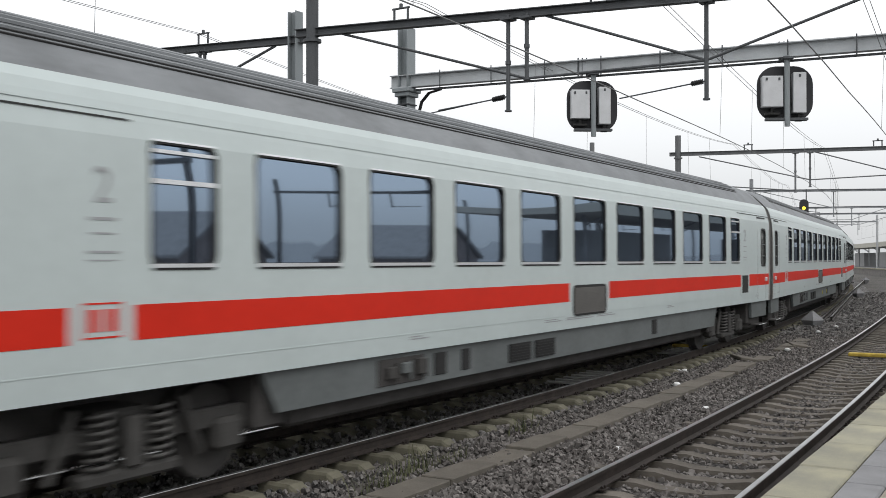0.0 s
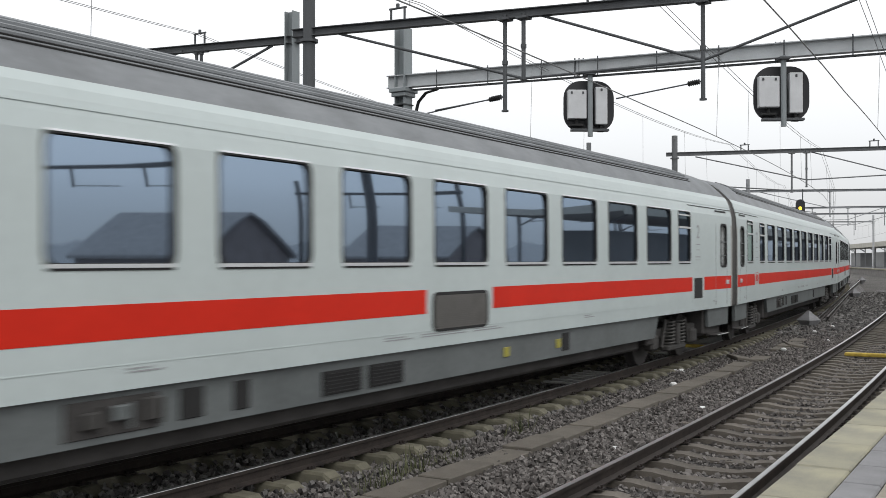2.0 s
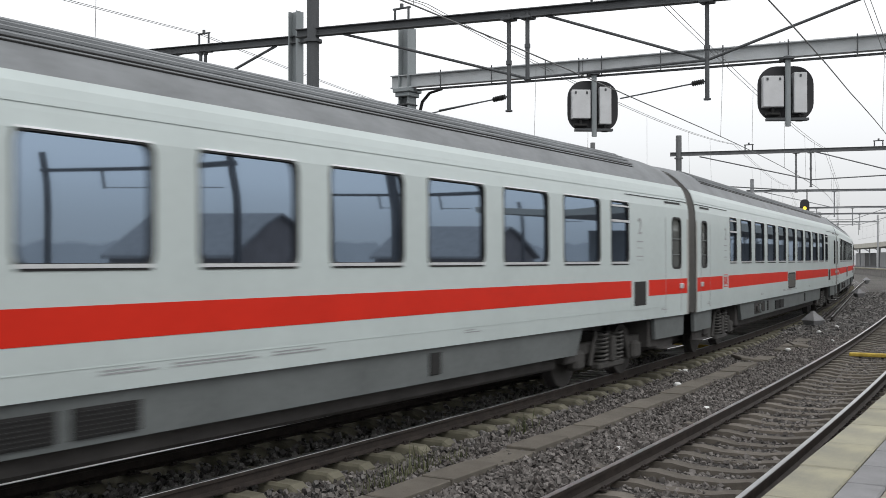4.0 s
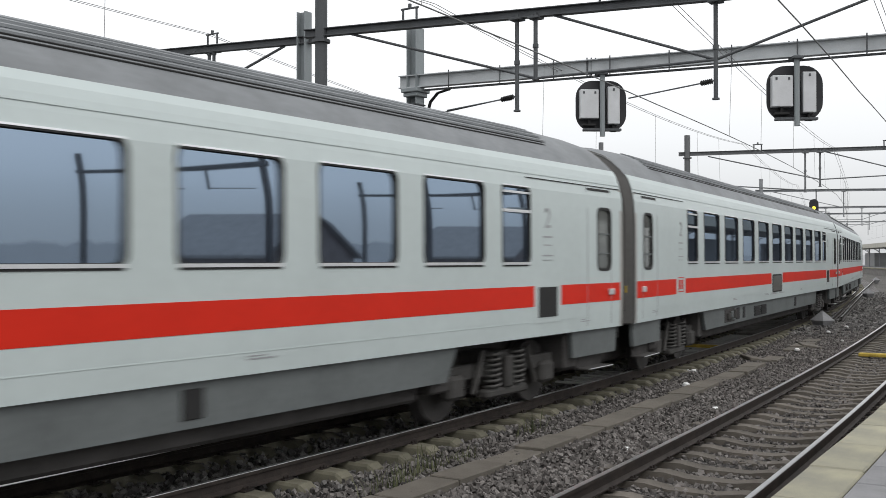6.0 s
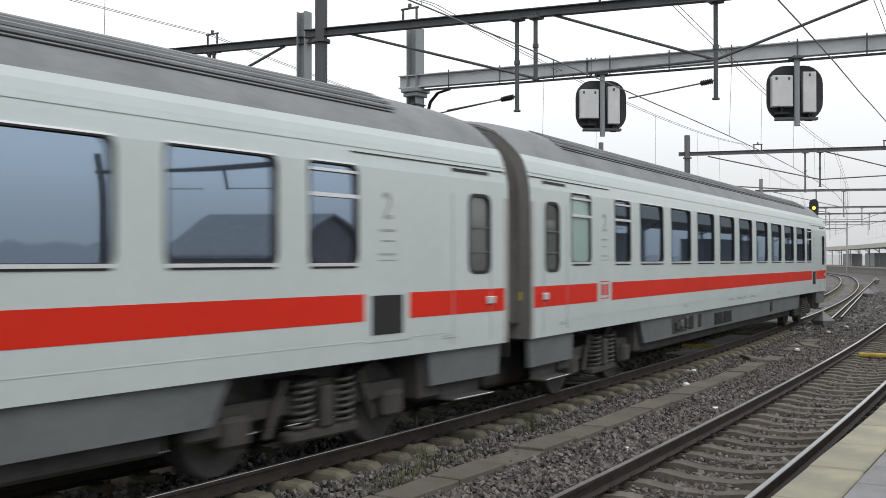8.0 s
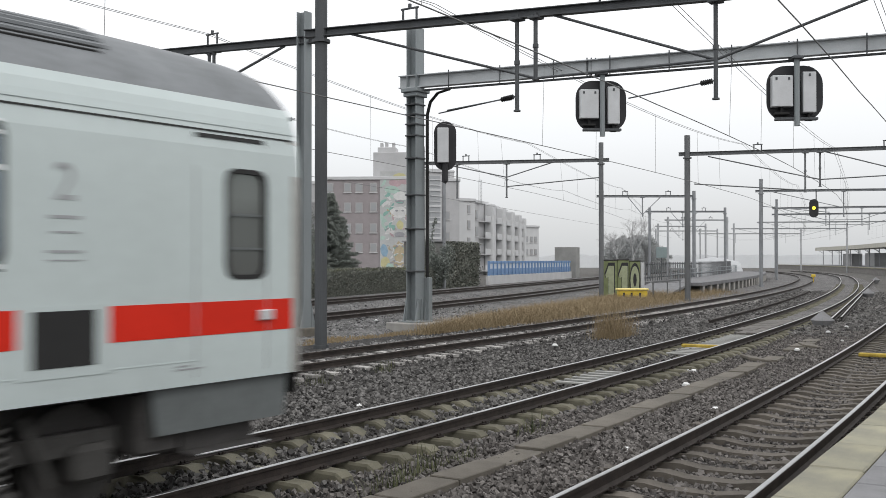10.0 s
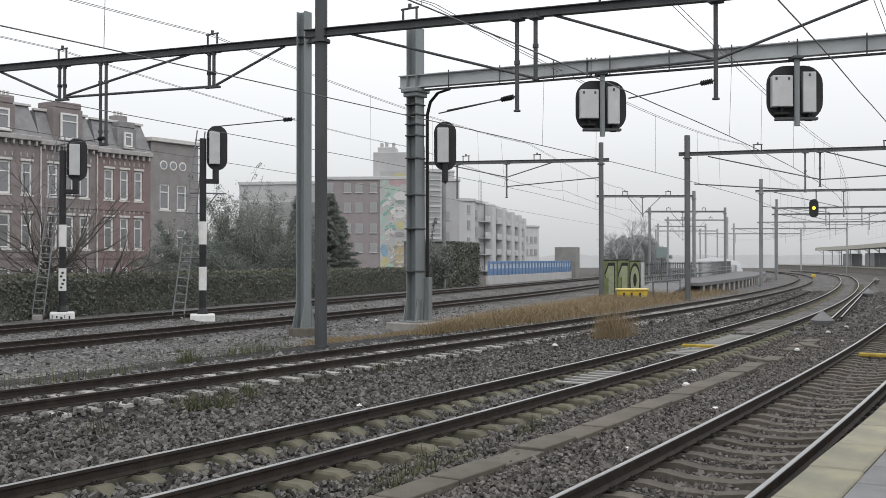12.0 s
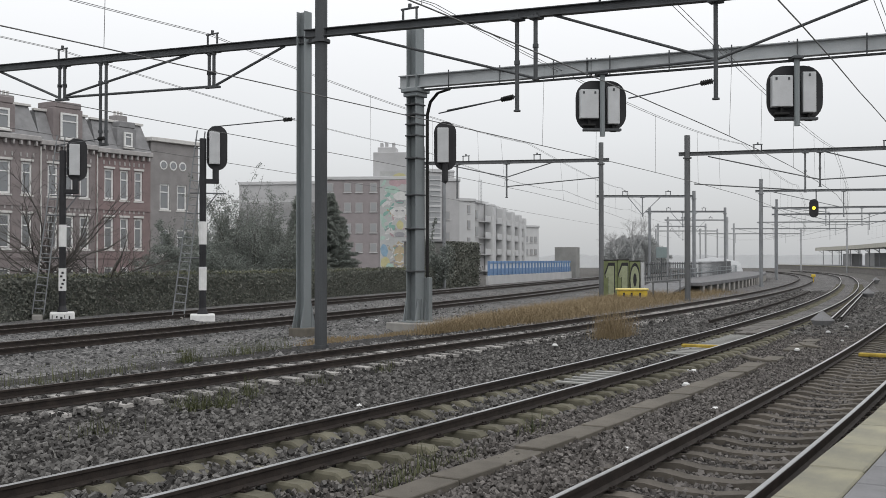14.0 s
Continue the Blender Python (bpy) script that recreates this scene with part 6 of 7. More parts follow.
# bark lighter than M_BARK, the difference being painted haze
M_BARK_GREY = mat("hazed_bark", (0.10, 0.092, 0.085), 0.95, var=0.25, scale=6, fine=40, bump=0.3)
leafy_shrub(town(-12.3, 64.5, -0.45), 11, 2.6, 8.5, 70, 56000, 0.045, M_LEAF_DARK, "tall evergreen shrub with airy upper shoots")
leafy_shrub(town(-10.3, 67.0, -0.45), 17, 1.8, 6.0, 40, 30000, 0.045, M_LEAF_DARK, "loose evergreen shrub beside the conifers")
leafy_shrub(town(-14.3, 59.3, -0.45), 14, 2.2, 4.4, 50, 60000, 0.045, M_LEAF_DARK, "low rounded evergreen shrub behind the hedge", 0.0)
leafy_shrub(town(-12.5, 63.3, -0.45), 23, 2.7, 4.7, 64, 75000, 0.045, M_LEAF_DARK, "dense low evergreen shrub behind the hedge", 0.0)
conifer(town(-8.2, 74.0, -0.45), 12, 2.75, 7.4, 110000, "dense dark conical evergreen behind the hedge")
conifer(town(-10.0, 71.0, -0.45), 13, 1.9, 7.1, 70000, "narrower dark evergreen beside a larger one")
wide_tree(town(-18.0, 46.4, -0.45), 4, 7.8, 4.6, 24, "leafless spreading tree in front of brick houses")
wide_tree(town(-15.8, 47.8, -0.45), 9, 5.2, 3.8, 18, "smaller leafless tree behind the hedge")
leafy_shrub(town(-1.3, 86.0, -0.45), 29, 1.0, 5.2, 26, 12000, 0.08, M_LEAF_DARK, "dark evergreen beside the overgrown hut", 0.1)

# ---- brick houses ----
FV = 61.8


def window(parent, u0, u1, z0, z1, y, arch=True, transom=0.68):
    """Sash window: white frame set in a reveal, panes, sill and lintel."""
    w = new("window")
    w.parent = parent
    bm = bmesh.new()
    t = 0.13
    box(bm, u0, u0 + t, y - 0.04, y + 0.06, z0, z1)
    box(bm, u1 - t, u1, y - 0.04, y + 0.06, z0, z1)
    box(bm, u0 + t, u1 - t, y - 0.04, y + 0.06, z1 - t, z1)
    box(bm, u0 + t, u1 - t, y - 0.04, y + 0.06, z0, z0 + t)
    zt = z0 + (z1 - z0) * transom
    box(bm, u0 + t, u1 - t, y - 0.04, y + 0.06, zt - 0.04, zt + 0.04)
    part("window_frame", bm, M_WHITE, w, "white painted frame")
    bm = bmesh.new()
    box(bm, u0 + t, u1 - t, y + 0.02, y + 0.04, z0 + t, z1 - t)
    part("pane", bm, M_HOUSEGLASS, w)
    bm = bmesh.new()
    bbox(bm, u0 - 0.1, u1 + 0.1, y - 0.16, y + 0.02, z0 - 0.14, z0 - 0.02, 0.015)
    part("sill", bm, M_STONE_PALE, w)
    if arch:
        bm = bmesh.new()
        bbox(bm, u0 - 0.08, u1 + 0.08, y - 0.07, y + 0.02, z1 + 0.02, z1 + 0.26, 0.015)
        part("lintel", bm, M_STONE_PALE, w, "pale stone lintel")


def facade(parent, u0, u1, z0, z1, y, holes, material, depth=9.0):
    """Front wall with real openings and the body behind it."""
    xs = sorted({u0, u1} | {h[0] for h in holes} | {h[1] for h in holes})
    zs = sorted({z0, z1} | {h[2] for h in holes} | {h[3] for h in holes})
    bm = bmesh.new()
    for a, b in zip(xs, xs[1:]):
        for c, d in zip(zs, zs[1:]):
            cx_, cz_ = (a + b) / 2, (c + d) / 2
            if any(h[0] < cx_ < h[1] and h[2] < cz_ < h[3] for h in holes):
                continue
            q = [bm.verts.new(p) for p in ((a, y, c), (b, y, c), (b, y, d), (a, y, d))]
            bm.faces.new(q)
            q = [bm.verts.new(p) for p in ((a, y + 0.3, c), (b, y + 0.3, c), (b, y + 0.3, d), (a, y + 0.3, d))]
            bm.faces.new(q)
    for h in holes:
        for p, q in (((h[0], h[2]), (h[0], h[3])), ((h[1], h[2]), (h[1], h[3])), ((h[0], h[2]), (h[1], h[2])), ((h[0], h[3]), (h[1], h[3]))):
            bm.faces.new([bm.verts.new(k) for k in ((p[0], y, p[1]), (q[0], y, q[1]), (q[0], y + 0.3, q[1]), (p[0], y + 0.3, p[1]))])
    bmesh.ops.remove_doubles(bm, verts=bm.verts, dist=0.001)
    wall = part("wall", bm, material, parent)
    bm = bmesh.new()
    box(bm, u0, u1, y + 0.32, y + depth, z0, z1)
    part("house_body", bm, material, parent)
    return wall


M_HOUSEGLASS = glass_mat("house_glass", (0.20, 0.205, 0.21), 0.15)
M_STONE_PALE = mat("pale_stone_trim", (0.62, 0.61, 0.59), 0.8, var=0.12, scale=3)


M_STONE_WORN = mat("worn_stone_trim", (0.40, 0.385, 0.38), 0.85, var=0.2, scale=3)


def town_house(u0, u1, material, cols, rows, cornice, label, dormer=None, flat=False):
    h = thing("town_house", label, "house", "row of town houses")
    holes = [(a, b, z0, z1) for a, b in cols for z0, z1 in rows]
    facade(h, u0, u1, -0.45, cornice, FV, holes, material)
    for a, b, z0, z1 in holes:
        window(h, a, b, z0, z1, FV + 0.12)
        if not flat and z0 > 0:
            lb = bmesh.new()
            bbox(lb, a - 0.1, b + 0.1, FV - 0.07, FV - 0.003, z1 + 0.04, z1 + 0.2, 0.015)
            part("lintel", lb, M_STONE_PALE, h, "white painted lintel")
            for x in (a - 0.08, (a + b) / 2, b + 0.08):
                lb = bmesh.new()
                bbox(lb, x - 0.06, x + 0.06, FV - 0.05, FV - 0.003, z1 + 0.34, z1 + 0.62, 0.01)
                part("lintel_stone", lb, M_STONE_WORN, h)
    bm = bmesh.new()
    if flat:
        bbox(bm, u0 - 0.05, u1 + 0.25, FV - 0.25, FV + 9, cornice, cornice + 0.32, 0.03)
        part("roof_edge", bm, M_STONE_PALE, h, "pale flat roof edge")
        for i in range(3):
            bm = bmesh.new()
            x = u0 + 1.25 + 0.95 * i
            tube(bm, (x, FV - 0.04, 9.45), (x, FV + 0.05, 9.45), 0.36, 18)
            r = part("round_window", bm, M_WHITE, h, "round white-framed window")
            bm = bmesh.new()
            tube(bm, (x, FV - 0.06, 9.45), (x, FV - 0.041, 9.45), 0.26, 18)
            part("pane", bm, M_HOUSEGLASS, r)
        return h
    slabz = cornice
    dp = bmesh.new()
    tube(dp, (u0 + 0.12, FV - 0.08, -0.4), (u0 + 0.12, FV - 0.08, cornice - 0.1), 0.055, 6)
    part("downpipe", dp, M_STONE_PALE, h, "pale downpipe")
    for z in (5.75, 2.2):
        sb_ = bmesh.new()
        bbox(sb_, u0 + 0.02, u1 - 0.02, FV - 0.06, FV - 0.003, z, z + 0.16, 0.01)
        part("string_course", sb_, material, h, "brick string course")
    bbox(bm, u0, u1, FV - 0.35, FV + 0.3, slabz, slabz + 0.35, 0.04)
    part("cornice", bm, M_STONE_WORN, h, "worn bracketed cornice")
    n = int((u1 - u0) / 0.55)
    for i in range(n):
        bm = bmesh.new()
        x = u0 + 0.3 + i * (u1 - u0 - 0.6) / max(1, n - 1)
        bbox(bm, x - 0.07, x + 0.07, FV - 0.28, FV - 0.005, slabz - 0.32, slabz - 0.004, 0.02)
        part("cornice_bracket", bm, M_STONE_WORN, h)
    bm = bmesh.new()
    a = [bm.verts.new(p) for p in ((u0, FV - 0.1, slabz + 0.35), (u1, FV - 0.1, slabz + 0.35), (u1, FV + 9, slabz + 0.35), (u0, FV + 9, slabz + 0.35))]
    b = [bm.verts.new(p) for p in ((u0 + 0.25, FV + 0.9, slabz + 2.5), (u1 - 0.25, FV + 0.9, slabz + 2.5), (u1 - 0.25, FV + 8, slabz + 2.5), (u0 + 0.25, FV + 8, slabz + 2.5))]
    bm.faces.new(b)
    for i in range(4):
        bm.faces.new((a[i], a[(i + 1) % 4], b[(i + 1) % 4], b[i]))
    roof = part("mansard_roof", bm, M_SLATE, h, "steep dark slate mansard roof")
    bm = bmesh.new()
    bbox(bm, u0 + 0.1, u1 - 0.1, FV + 0.7, FV + 1.0, slabz + 2.45, slabz + 2.62, 0.02)
    part("roof_edge", bm, M_STONE_PALE, roof)
    if dormer:
        d0, d1, dz = dormer
        bm = bmesh.new()
        bbox(bm, d0 - 0.5, d1 + 0.5, FV - 0.05, FV + 2.2, slabz + 0.3, dz + 0.35, 0.05)
        bbox(bm, d0 - 0.35, d1 + 0.35, FV - 0.08, FV + 2.0, dz + 0.35, dz + 0.8, 0.05)
        d = part("dormer", bm, M_SLATE if material is M_BRICK_RED else material, h, "dormer gable")
        window(h, d0, d1, slabz + 0.6, dz, FV - 0.16, False)
    bm = bmesh.new()
    x = u1 - 0.9
    bbox(bm, x - 0.5, x + 0.5, FV + 2.2, FV + 3.2, slabz + 1.5, slabz + 3.3, 0.04)
    part("chimney_stack", bm, M_BRICK_BROWN, roof)
    for dx in (-0.3, 0.0, 0.3):
        bm = bmesh.new()
        tube(bm, (x + dx, FV + 2.7, slabz + 3.3), (x + dx, FV + 2.7, slabz + 3.65), 0.1, 8)
        part("chimney_pot", bm, M_STONE_PALE, roof)
    return h


ROWS = ((6.55, 8.75), (2.9, 5.2), (-0.2, 1.6))
town_house(26.6, 31.6, M_BRICK, ((27.2, 28.1), (28.7, 29.6), (30.2, 31.1)), ROWS, 10.2, "dark brick town house with white sash windows", (28.6, 29.9, 12.4))
town_house(31.6, 37.0, M_BRICK_BROWN, ((32.2, 33.1), (33.8, 34.7), (35.5, 36.4)), ROWS, 10.4, "brown brick town house with slate mansard roof", (33.6, 35.0, 12.6))
town_house(37.0, 42.2, M_BRICK, ((37.5, 38.4), (39.2, 40.1), (40.9, 41.7)), ROWS, 10.2, "dark brick town house with cornice and bare tree before it", (38.9, 39.9, 12.2))
town_house(42.2, 46.8, M_BRICK, ((42.9, 43.7), (44.2, 45.0), (45.5, 46.3)), ROWS, 10.0, "dark brick town house with broad brick dormer", (43.8, 45.2, 12.4))
town_house(46.8, 51.8, M_BRICK_RED, ((47.6, 48.4), (49.0, 49.75), (50.3, 51.05)), ROWS, 9.9, "red brick town house with white lintels and dormer", (49.2, 49.95, 11.6))
town_house(51.8, 56.6, M_BRICK_BROWN, ((52.7, 53.7), (54.4, 55.4)), ((6.0, 8.0), (2.5, 4.5), (-0.2, 1.6)), 11.2, "plain brown brick house with flat roof and round windows", flat=True)

# ---- apartment blocks ----


def block(u0, v0, u1, v1, z1, depth, material, name, label, cols, rows, wsize=(1.6, 1.5)):
    """Block whose front runs from (u0, v0) to (u1, v1); x runs along the front in its own space."""
    L = math.hypot(u1 - u0, v1 - v0)
    m = Matrix.Translation((u0, v0, 0)) @ Matrix.Rotation(math.atan2(v1 - v0, u1 - u0), 4, "Z")
    b = thing(name, label, "apartment block", "apartment blocks", m=m)
    bm = bmesh.new()
    box(bm, 0, L, 0.12, depth, -0.45, z1)
    part("wall", bm, material, b)
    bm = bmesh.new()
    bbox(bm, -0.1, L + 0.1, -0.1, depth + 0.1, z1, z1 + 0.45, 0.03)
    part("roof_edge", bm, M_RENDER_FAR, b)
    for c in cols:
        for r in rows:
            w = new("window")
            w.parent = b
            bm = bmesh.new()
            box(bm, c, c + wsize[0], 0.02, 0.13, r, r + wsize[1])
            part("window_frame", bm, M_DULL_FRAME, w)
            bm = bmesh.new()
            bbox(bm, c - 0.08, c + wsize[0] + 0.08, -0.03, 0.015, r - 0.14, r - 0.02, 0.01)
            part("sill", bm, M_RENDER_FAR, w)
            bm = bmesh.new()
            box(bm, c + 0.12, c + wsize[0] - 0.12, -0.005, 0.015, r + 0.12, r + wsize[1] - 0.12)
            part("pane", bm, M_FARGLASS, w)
    return b, L


# frame and pane kept close in tone, imitating windows faded by haze
M_DULL_FRAME = mat("hazed_window_frame", (0.40, 0.39, 0.39), 0.8, var=0.1, scale=2)
M_FARGLASS = glass_mat("hazed_far_glass", (0.30, 0.305, 0.31), 0.4)


def town_block(x0, x1, d0, d1, z1, depth, material, name, label, cols=(), rows=(), wsize=(1.0, 1.2)):
    p, q = town(x0, d0), town(x1, d1)
    return block(p.x, p.y, q.x, q.y, z1, depth, material, name, label, cols, rows, wsize)


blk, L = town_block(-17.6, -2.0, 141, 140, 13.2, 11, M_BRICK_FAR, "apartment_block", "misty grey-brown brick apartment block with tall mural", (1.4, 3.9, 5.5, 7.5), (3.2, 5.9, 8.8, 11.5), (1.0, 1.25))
bm = bmesh.new()
bbox(bm, 7.7, 14.2, 2, 9, 13.65, 17.2, 0.05)
bbox(bm, 8.2, 10.8, 3, 6, 17.2, 18.0, 0.05)
for x in (8.5, 9.2, 10.2):
    bbox(bm, x, x + 0.4, 3.5, 4.2, 18.0, 18.7, 0.05)
part("stair_tower", bm, M_RENDER, blk, "pale stair tower with vents on the roof")
bm = bmesh.new()
box(bm, 8.9, 15.4, -0.02, 0.11, 0.0, 14.4)
mural = part("mural", bm, mat("mural_ground", (0.46, 0.47, 0.465), 0.9, var=0.12, scale=0.5, fine=3), blk, "pale painted mural panel")
# painted foliage, a pale mirrored figure and warm patches, colours muted to include haze
MC = {n: mat("mural_" + n, c, 0.9, var=0.15, scale=1.2, fine=5, bump=0) for n, c in (("teal", (0.25, 0.42, 0.37)), ("mint", (0.40, 0.53, 0.47)), ("pink", (0.46, 0.34, 0.36)), ("yellow", (0.52, 0.49, 0.28)),
      ("blue", (0.26, 0.38, 0.48)), ("white", (0.62, 0.62, 0.61)), ("grey", (0.31, 0.31, 0.325)), ("ochre", (0.45, 0.38, 0.26)))}
rm = random.Random(31)
layer = [0]


def paint(colour, cx_, cz_, a, b, turn, bend=0.0, wob=0.12):
    """One painted shape: a turned oval, bent into a leaf or a stroke."""
    n = 16
    pts = []
    for k in range(n):
        w = 2 * math.pi * k / n
        x, z = a * math.cos(w) * (1 + rm.uniform(-wob, wob)), b * math.sin(w) * (1 + rm.uniform(-wob, wob))
        z += bend * (x * x / max(a, 0.01) - a / 3)
        pts.append((min(15.35, max(8.95, cx_ + x * math.cos(turn) - z * math.sin(turn))), min(14.3, max(0.1, cz_ + x * math.sin(turn) + z * math.cos(turn)))))
    bm = bmesh.new()
    layer[0] += 1
    slab(bm, pts, -0.0225 - 0.0006 * layer[0], -0.022)
    part("mural_shape", bm, MC[colour], mural, "painted colour patch")


for i in range(22):
    paint(rm.choice(("teal", "mint", "mint", "teal", "white")), rm.uniform(9.2, 10.8), rm.uniform(5.0, 13.0), rm.uniform(0.35, 0.75), rm.uniform(0.12, 0.28), rm.uniform(-1.2, 1.4), rm.uniform(-0.5, 0.5))
for c, x, z, a_, b_ in (("yellow", 11.6, 13.6, 0.85, 0.5), ("pink", 11.0, 12.7, 0.9, 0.45), ("pink", 12.3, 12.9, 0.8, 0.4), ("mint", 10.6, 11.8, 1.1, 0.5), ("white", 11.8, 10.9, 1.0, 0.6), ("grey", 11.8, 10.1, 0.5, 0.3), ("white", 11.5, 8.7, 1.2, 0.8),
                         ("yellow", 11.7, 6.9, 0.5, 0.6), ("ochre", 11.6, 3.2, 0.7, 1.5), ("ochre", 11.6, 1.2, 0.9, 0.8), ("blue", 9.5, 3.4, 0.5, 0.9), ("yellow", 9.7, 1.6, 0.7, 0.9), ("mint", 10.3, 1.0, 0.6, 0.7), ("grey", 11.6, 5.6, 0.7, 0.35)):
    paint(c, x, z, a_, b_, rm.uniform(-0.2, 0.2))
for i in range(34):
    dx, z = rm.uniform(0.15, 1.7), rm.uniform(0.8, 10.5)
    c = rm.choice(("white", "white", "white", "grey", "teal", "pink", "ochre"))
    a_, b_, turn, bend = rm.uniform(0.18, 0.5), rm.uniform(0.06, 0.15), rm.uniform(-1.3, 1.3), rm.uniform(-0.8, 0.8)
    paint(c, 11.65 + dx, z, a_, b_, turn, bend)
    paint(c, 11.65 - dx, z, a_, b_, -turn, bend)
for z in (10.2, 8.9, 5.4, 4.0):
    for sgn in (-1, 1):
        paint("grey", 11.65 + sgn * 0.42, z, 0.2, 0.13, 0)

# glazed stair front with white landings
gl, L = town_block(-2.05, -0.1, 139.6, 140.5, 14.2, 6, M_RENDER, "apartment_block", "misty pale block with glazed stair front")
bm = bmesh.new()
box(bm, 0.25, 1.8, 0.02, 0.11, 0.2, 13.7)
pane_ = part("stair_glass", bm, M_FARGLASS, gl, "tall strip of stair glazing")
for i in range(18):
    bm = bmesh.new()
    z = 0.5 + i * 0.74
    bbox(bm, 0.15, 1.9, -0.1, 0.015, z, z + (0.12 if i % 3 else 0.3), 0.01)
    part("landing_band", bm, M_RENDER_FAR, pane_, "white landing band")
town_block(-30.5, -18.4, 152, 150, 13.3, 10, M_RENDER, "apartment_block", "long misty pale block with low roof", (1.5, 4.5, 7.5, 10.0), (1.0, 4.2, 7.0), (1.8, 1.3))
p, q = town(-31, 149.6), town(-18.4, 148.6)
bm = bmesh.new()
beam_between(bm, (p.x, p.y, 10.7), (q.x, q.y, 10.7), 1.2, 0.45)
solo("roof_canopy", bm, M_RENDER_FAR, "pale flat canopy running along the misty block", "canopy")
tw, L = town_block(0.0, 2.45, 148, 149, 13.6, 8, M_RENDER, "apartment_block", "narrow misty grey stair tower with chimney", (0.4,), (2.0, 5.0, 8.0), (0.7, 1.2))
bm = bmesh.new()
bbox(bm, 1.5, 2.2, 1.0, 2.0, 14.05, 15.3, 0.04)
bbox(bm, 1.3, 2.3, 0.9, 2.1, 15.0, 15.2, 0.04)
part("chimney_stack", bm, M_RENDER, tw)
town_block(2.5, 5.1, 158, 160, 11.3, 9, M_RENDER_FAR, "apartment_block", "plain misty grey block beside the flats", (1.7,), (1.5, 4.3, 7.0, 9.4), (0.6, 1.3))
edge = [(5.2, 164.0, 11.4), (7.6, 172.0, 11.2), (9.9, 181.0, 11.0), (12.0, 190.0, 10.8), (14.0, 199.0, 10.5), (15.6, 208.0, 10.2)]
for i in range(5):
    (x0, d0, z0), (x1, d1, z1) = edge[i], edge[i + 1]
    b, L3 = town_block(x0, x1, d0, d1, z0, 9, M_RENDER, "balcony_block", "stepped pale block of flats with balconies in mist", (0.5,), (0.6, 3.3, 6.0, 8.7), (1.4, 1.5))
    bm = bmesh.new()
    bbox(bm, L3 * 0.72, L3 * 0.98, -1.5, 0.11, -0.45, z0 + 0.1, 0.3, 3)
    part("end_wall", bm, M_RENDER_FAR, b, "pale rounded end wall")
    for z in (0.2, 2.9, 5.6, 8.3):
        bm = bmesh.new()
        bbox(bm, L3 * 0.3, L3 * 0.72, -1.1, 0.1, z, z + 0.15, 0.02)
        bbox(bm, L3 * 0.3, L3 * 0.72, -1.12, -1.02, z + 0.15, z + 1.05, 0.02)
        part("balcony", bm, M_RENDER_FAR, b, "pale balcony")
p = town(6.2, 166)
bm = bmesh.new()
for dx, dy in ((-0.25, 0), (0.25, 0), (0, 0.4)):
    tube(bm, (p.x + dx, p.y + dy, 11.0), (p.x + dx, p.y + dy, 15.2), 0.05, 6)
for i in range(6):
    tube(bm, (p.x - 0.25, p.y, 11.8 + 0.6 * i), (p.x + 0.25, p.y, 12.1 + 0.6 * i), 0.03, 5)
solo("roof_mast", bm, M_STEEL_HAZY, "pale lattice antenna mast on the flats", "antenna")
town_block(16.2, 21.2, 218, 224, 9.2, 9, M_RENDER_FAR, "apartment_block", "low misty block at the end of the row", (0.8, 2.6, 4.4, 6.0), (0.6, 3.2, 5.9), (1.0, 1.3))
p = town(0.1, 86.5)
bm = bmesh.new()
tube(bm, (p.x, p.y, -0.45), (p.x, p.y, 10.0), 0.14, 12)
solo("catenary_mast", bm, M_STEEL_FAR, "plain grey tubular mast beside the overgrown hut", "mast")

# ---- walls, huts and boxes beyond the tracks ----
hut = thing("overgrown_hut", "dark concrete hut overgrown with ivy behind the tracks", "hut", m=Matrix.Translation((74.6, 50.0, 0)) @ Matrix.Rotation(0.24, 4, "Z"))
bm = bmesh.new()
bbox(bm, 0, 8.6, 0, 4, -0.45, 3.7, 0.05)
part("hut_wall", bm, mat("hut_render", (0.20, 0.20, 0.19), 0.9, var=0.25, scale=1), hut)
bm = bmesh.new()
bbox(bm, -0.15, 8.75, -0.15, 4.15, 3.7, 3.85, 0.03)
part("hut_roof", bm, M_SLATE, hut)
v, f = leaf_cloud([(x, -0.05 - abs(q), z) for x, z, q in zip(rng.uniform(-0.6, 8.8, 9000), rng.uniform(-0.4, 3.75, 9000), rng.normal(0, 0.14, 9000))], 0.12, rng)
heap("ivy", v, f, M_LEAF, "dark ivy over the wall", "", parent=hut)
fen = thing("blue_fence", "blue panel fence on a low concrete wall", "fence")
bm = bmesh.new()
sweep(bm, 5, steps(90.5, 129.5, 4), [(7.2, -0.45), (7.2, 0.5), (7.5, 0.5), (7.5, -0.45)])
part("low_wall", bm, M_RENDER, fen, "pale concrete base wall")
bm = bmesh.new()
bbox(bm, 0.03, 1.37, -0.05, 0.05, 0.55, 1.2, 0.02)
bbox(bm, 0.0, 1.4, -0.07, 0.07, 1.72, 1.98, 0.02)
ME_PANEL = mesh_of(bm, "blue_panel", M_BLUE)
bm = bmesh.new()
bbox(bm, -0.08, 0.08, -0.16, 0.1, 0.45, 2.0, 0.02)
ME_FPOST = mesh_of(bm, "fence_post", M_BLUE)
bm = bmesh.new()
box(bm, 0.1, 1.36, -0.02, 0.02, 1.2, 1.72)
ME_PANE = mesh_of(bm, "pale_pane", mat("pale_fence_pane", (0.50, 0.54, 0.60), 0.5, var=0.12, scale=2))
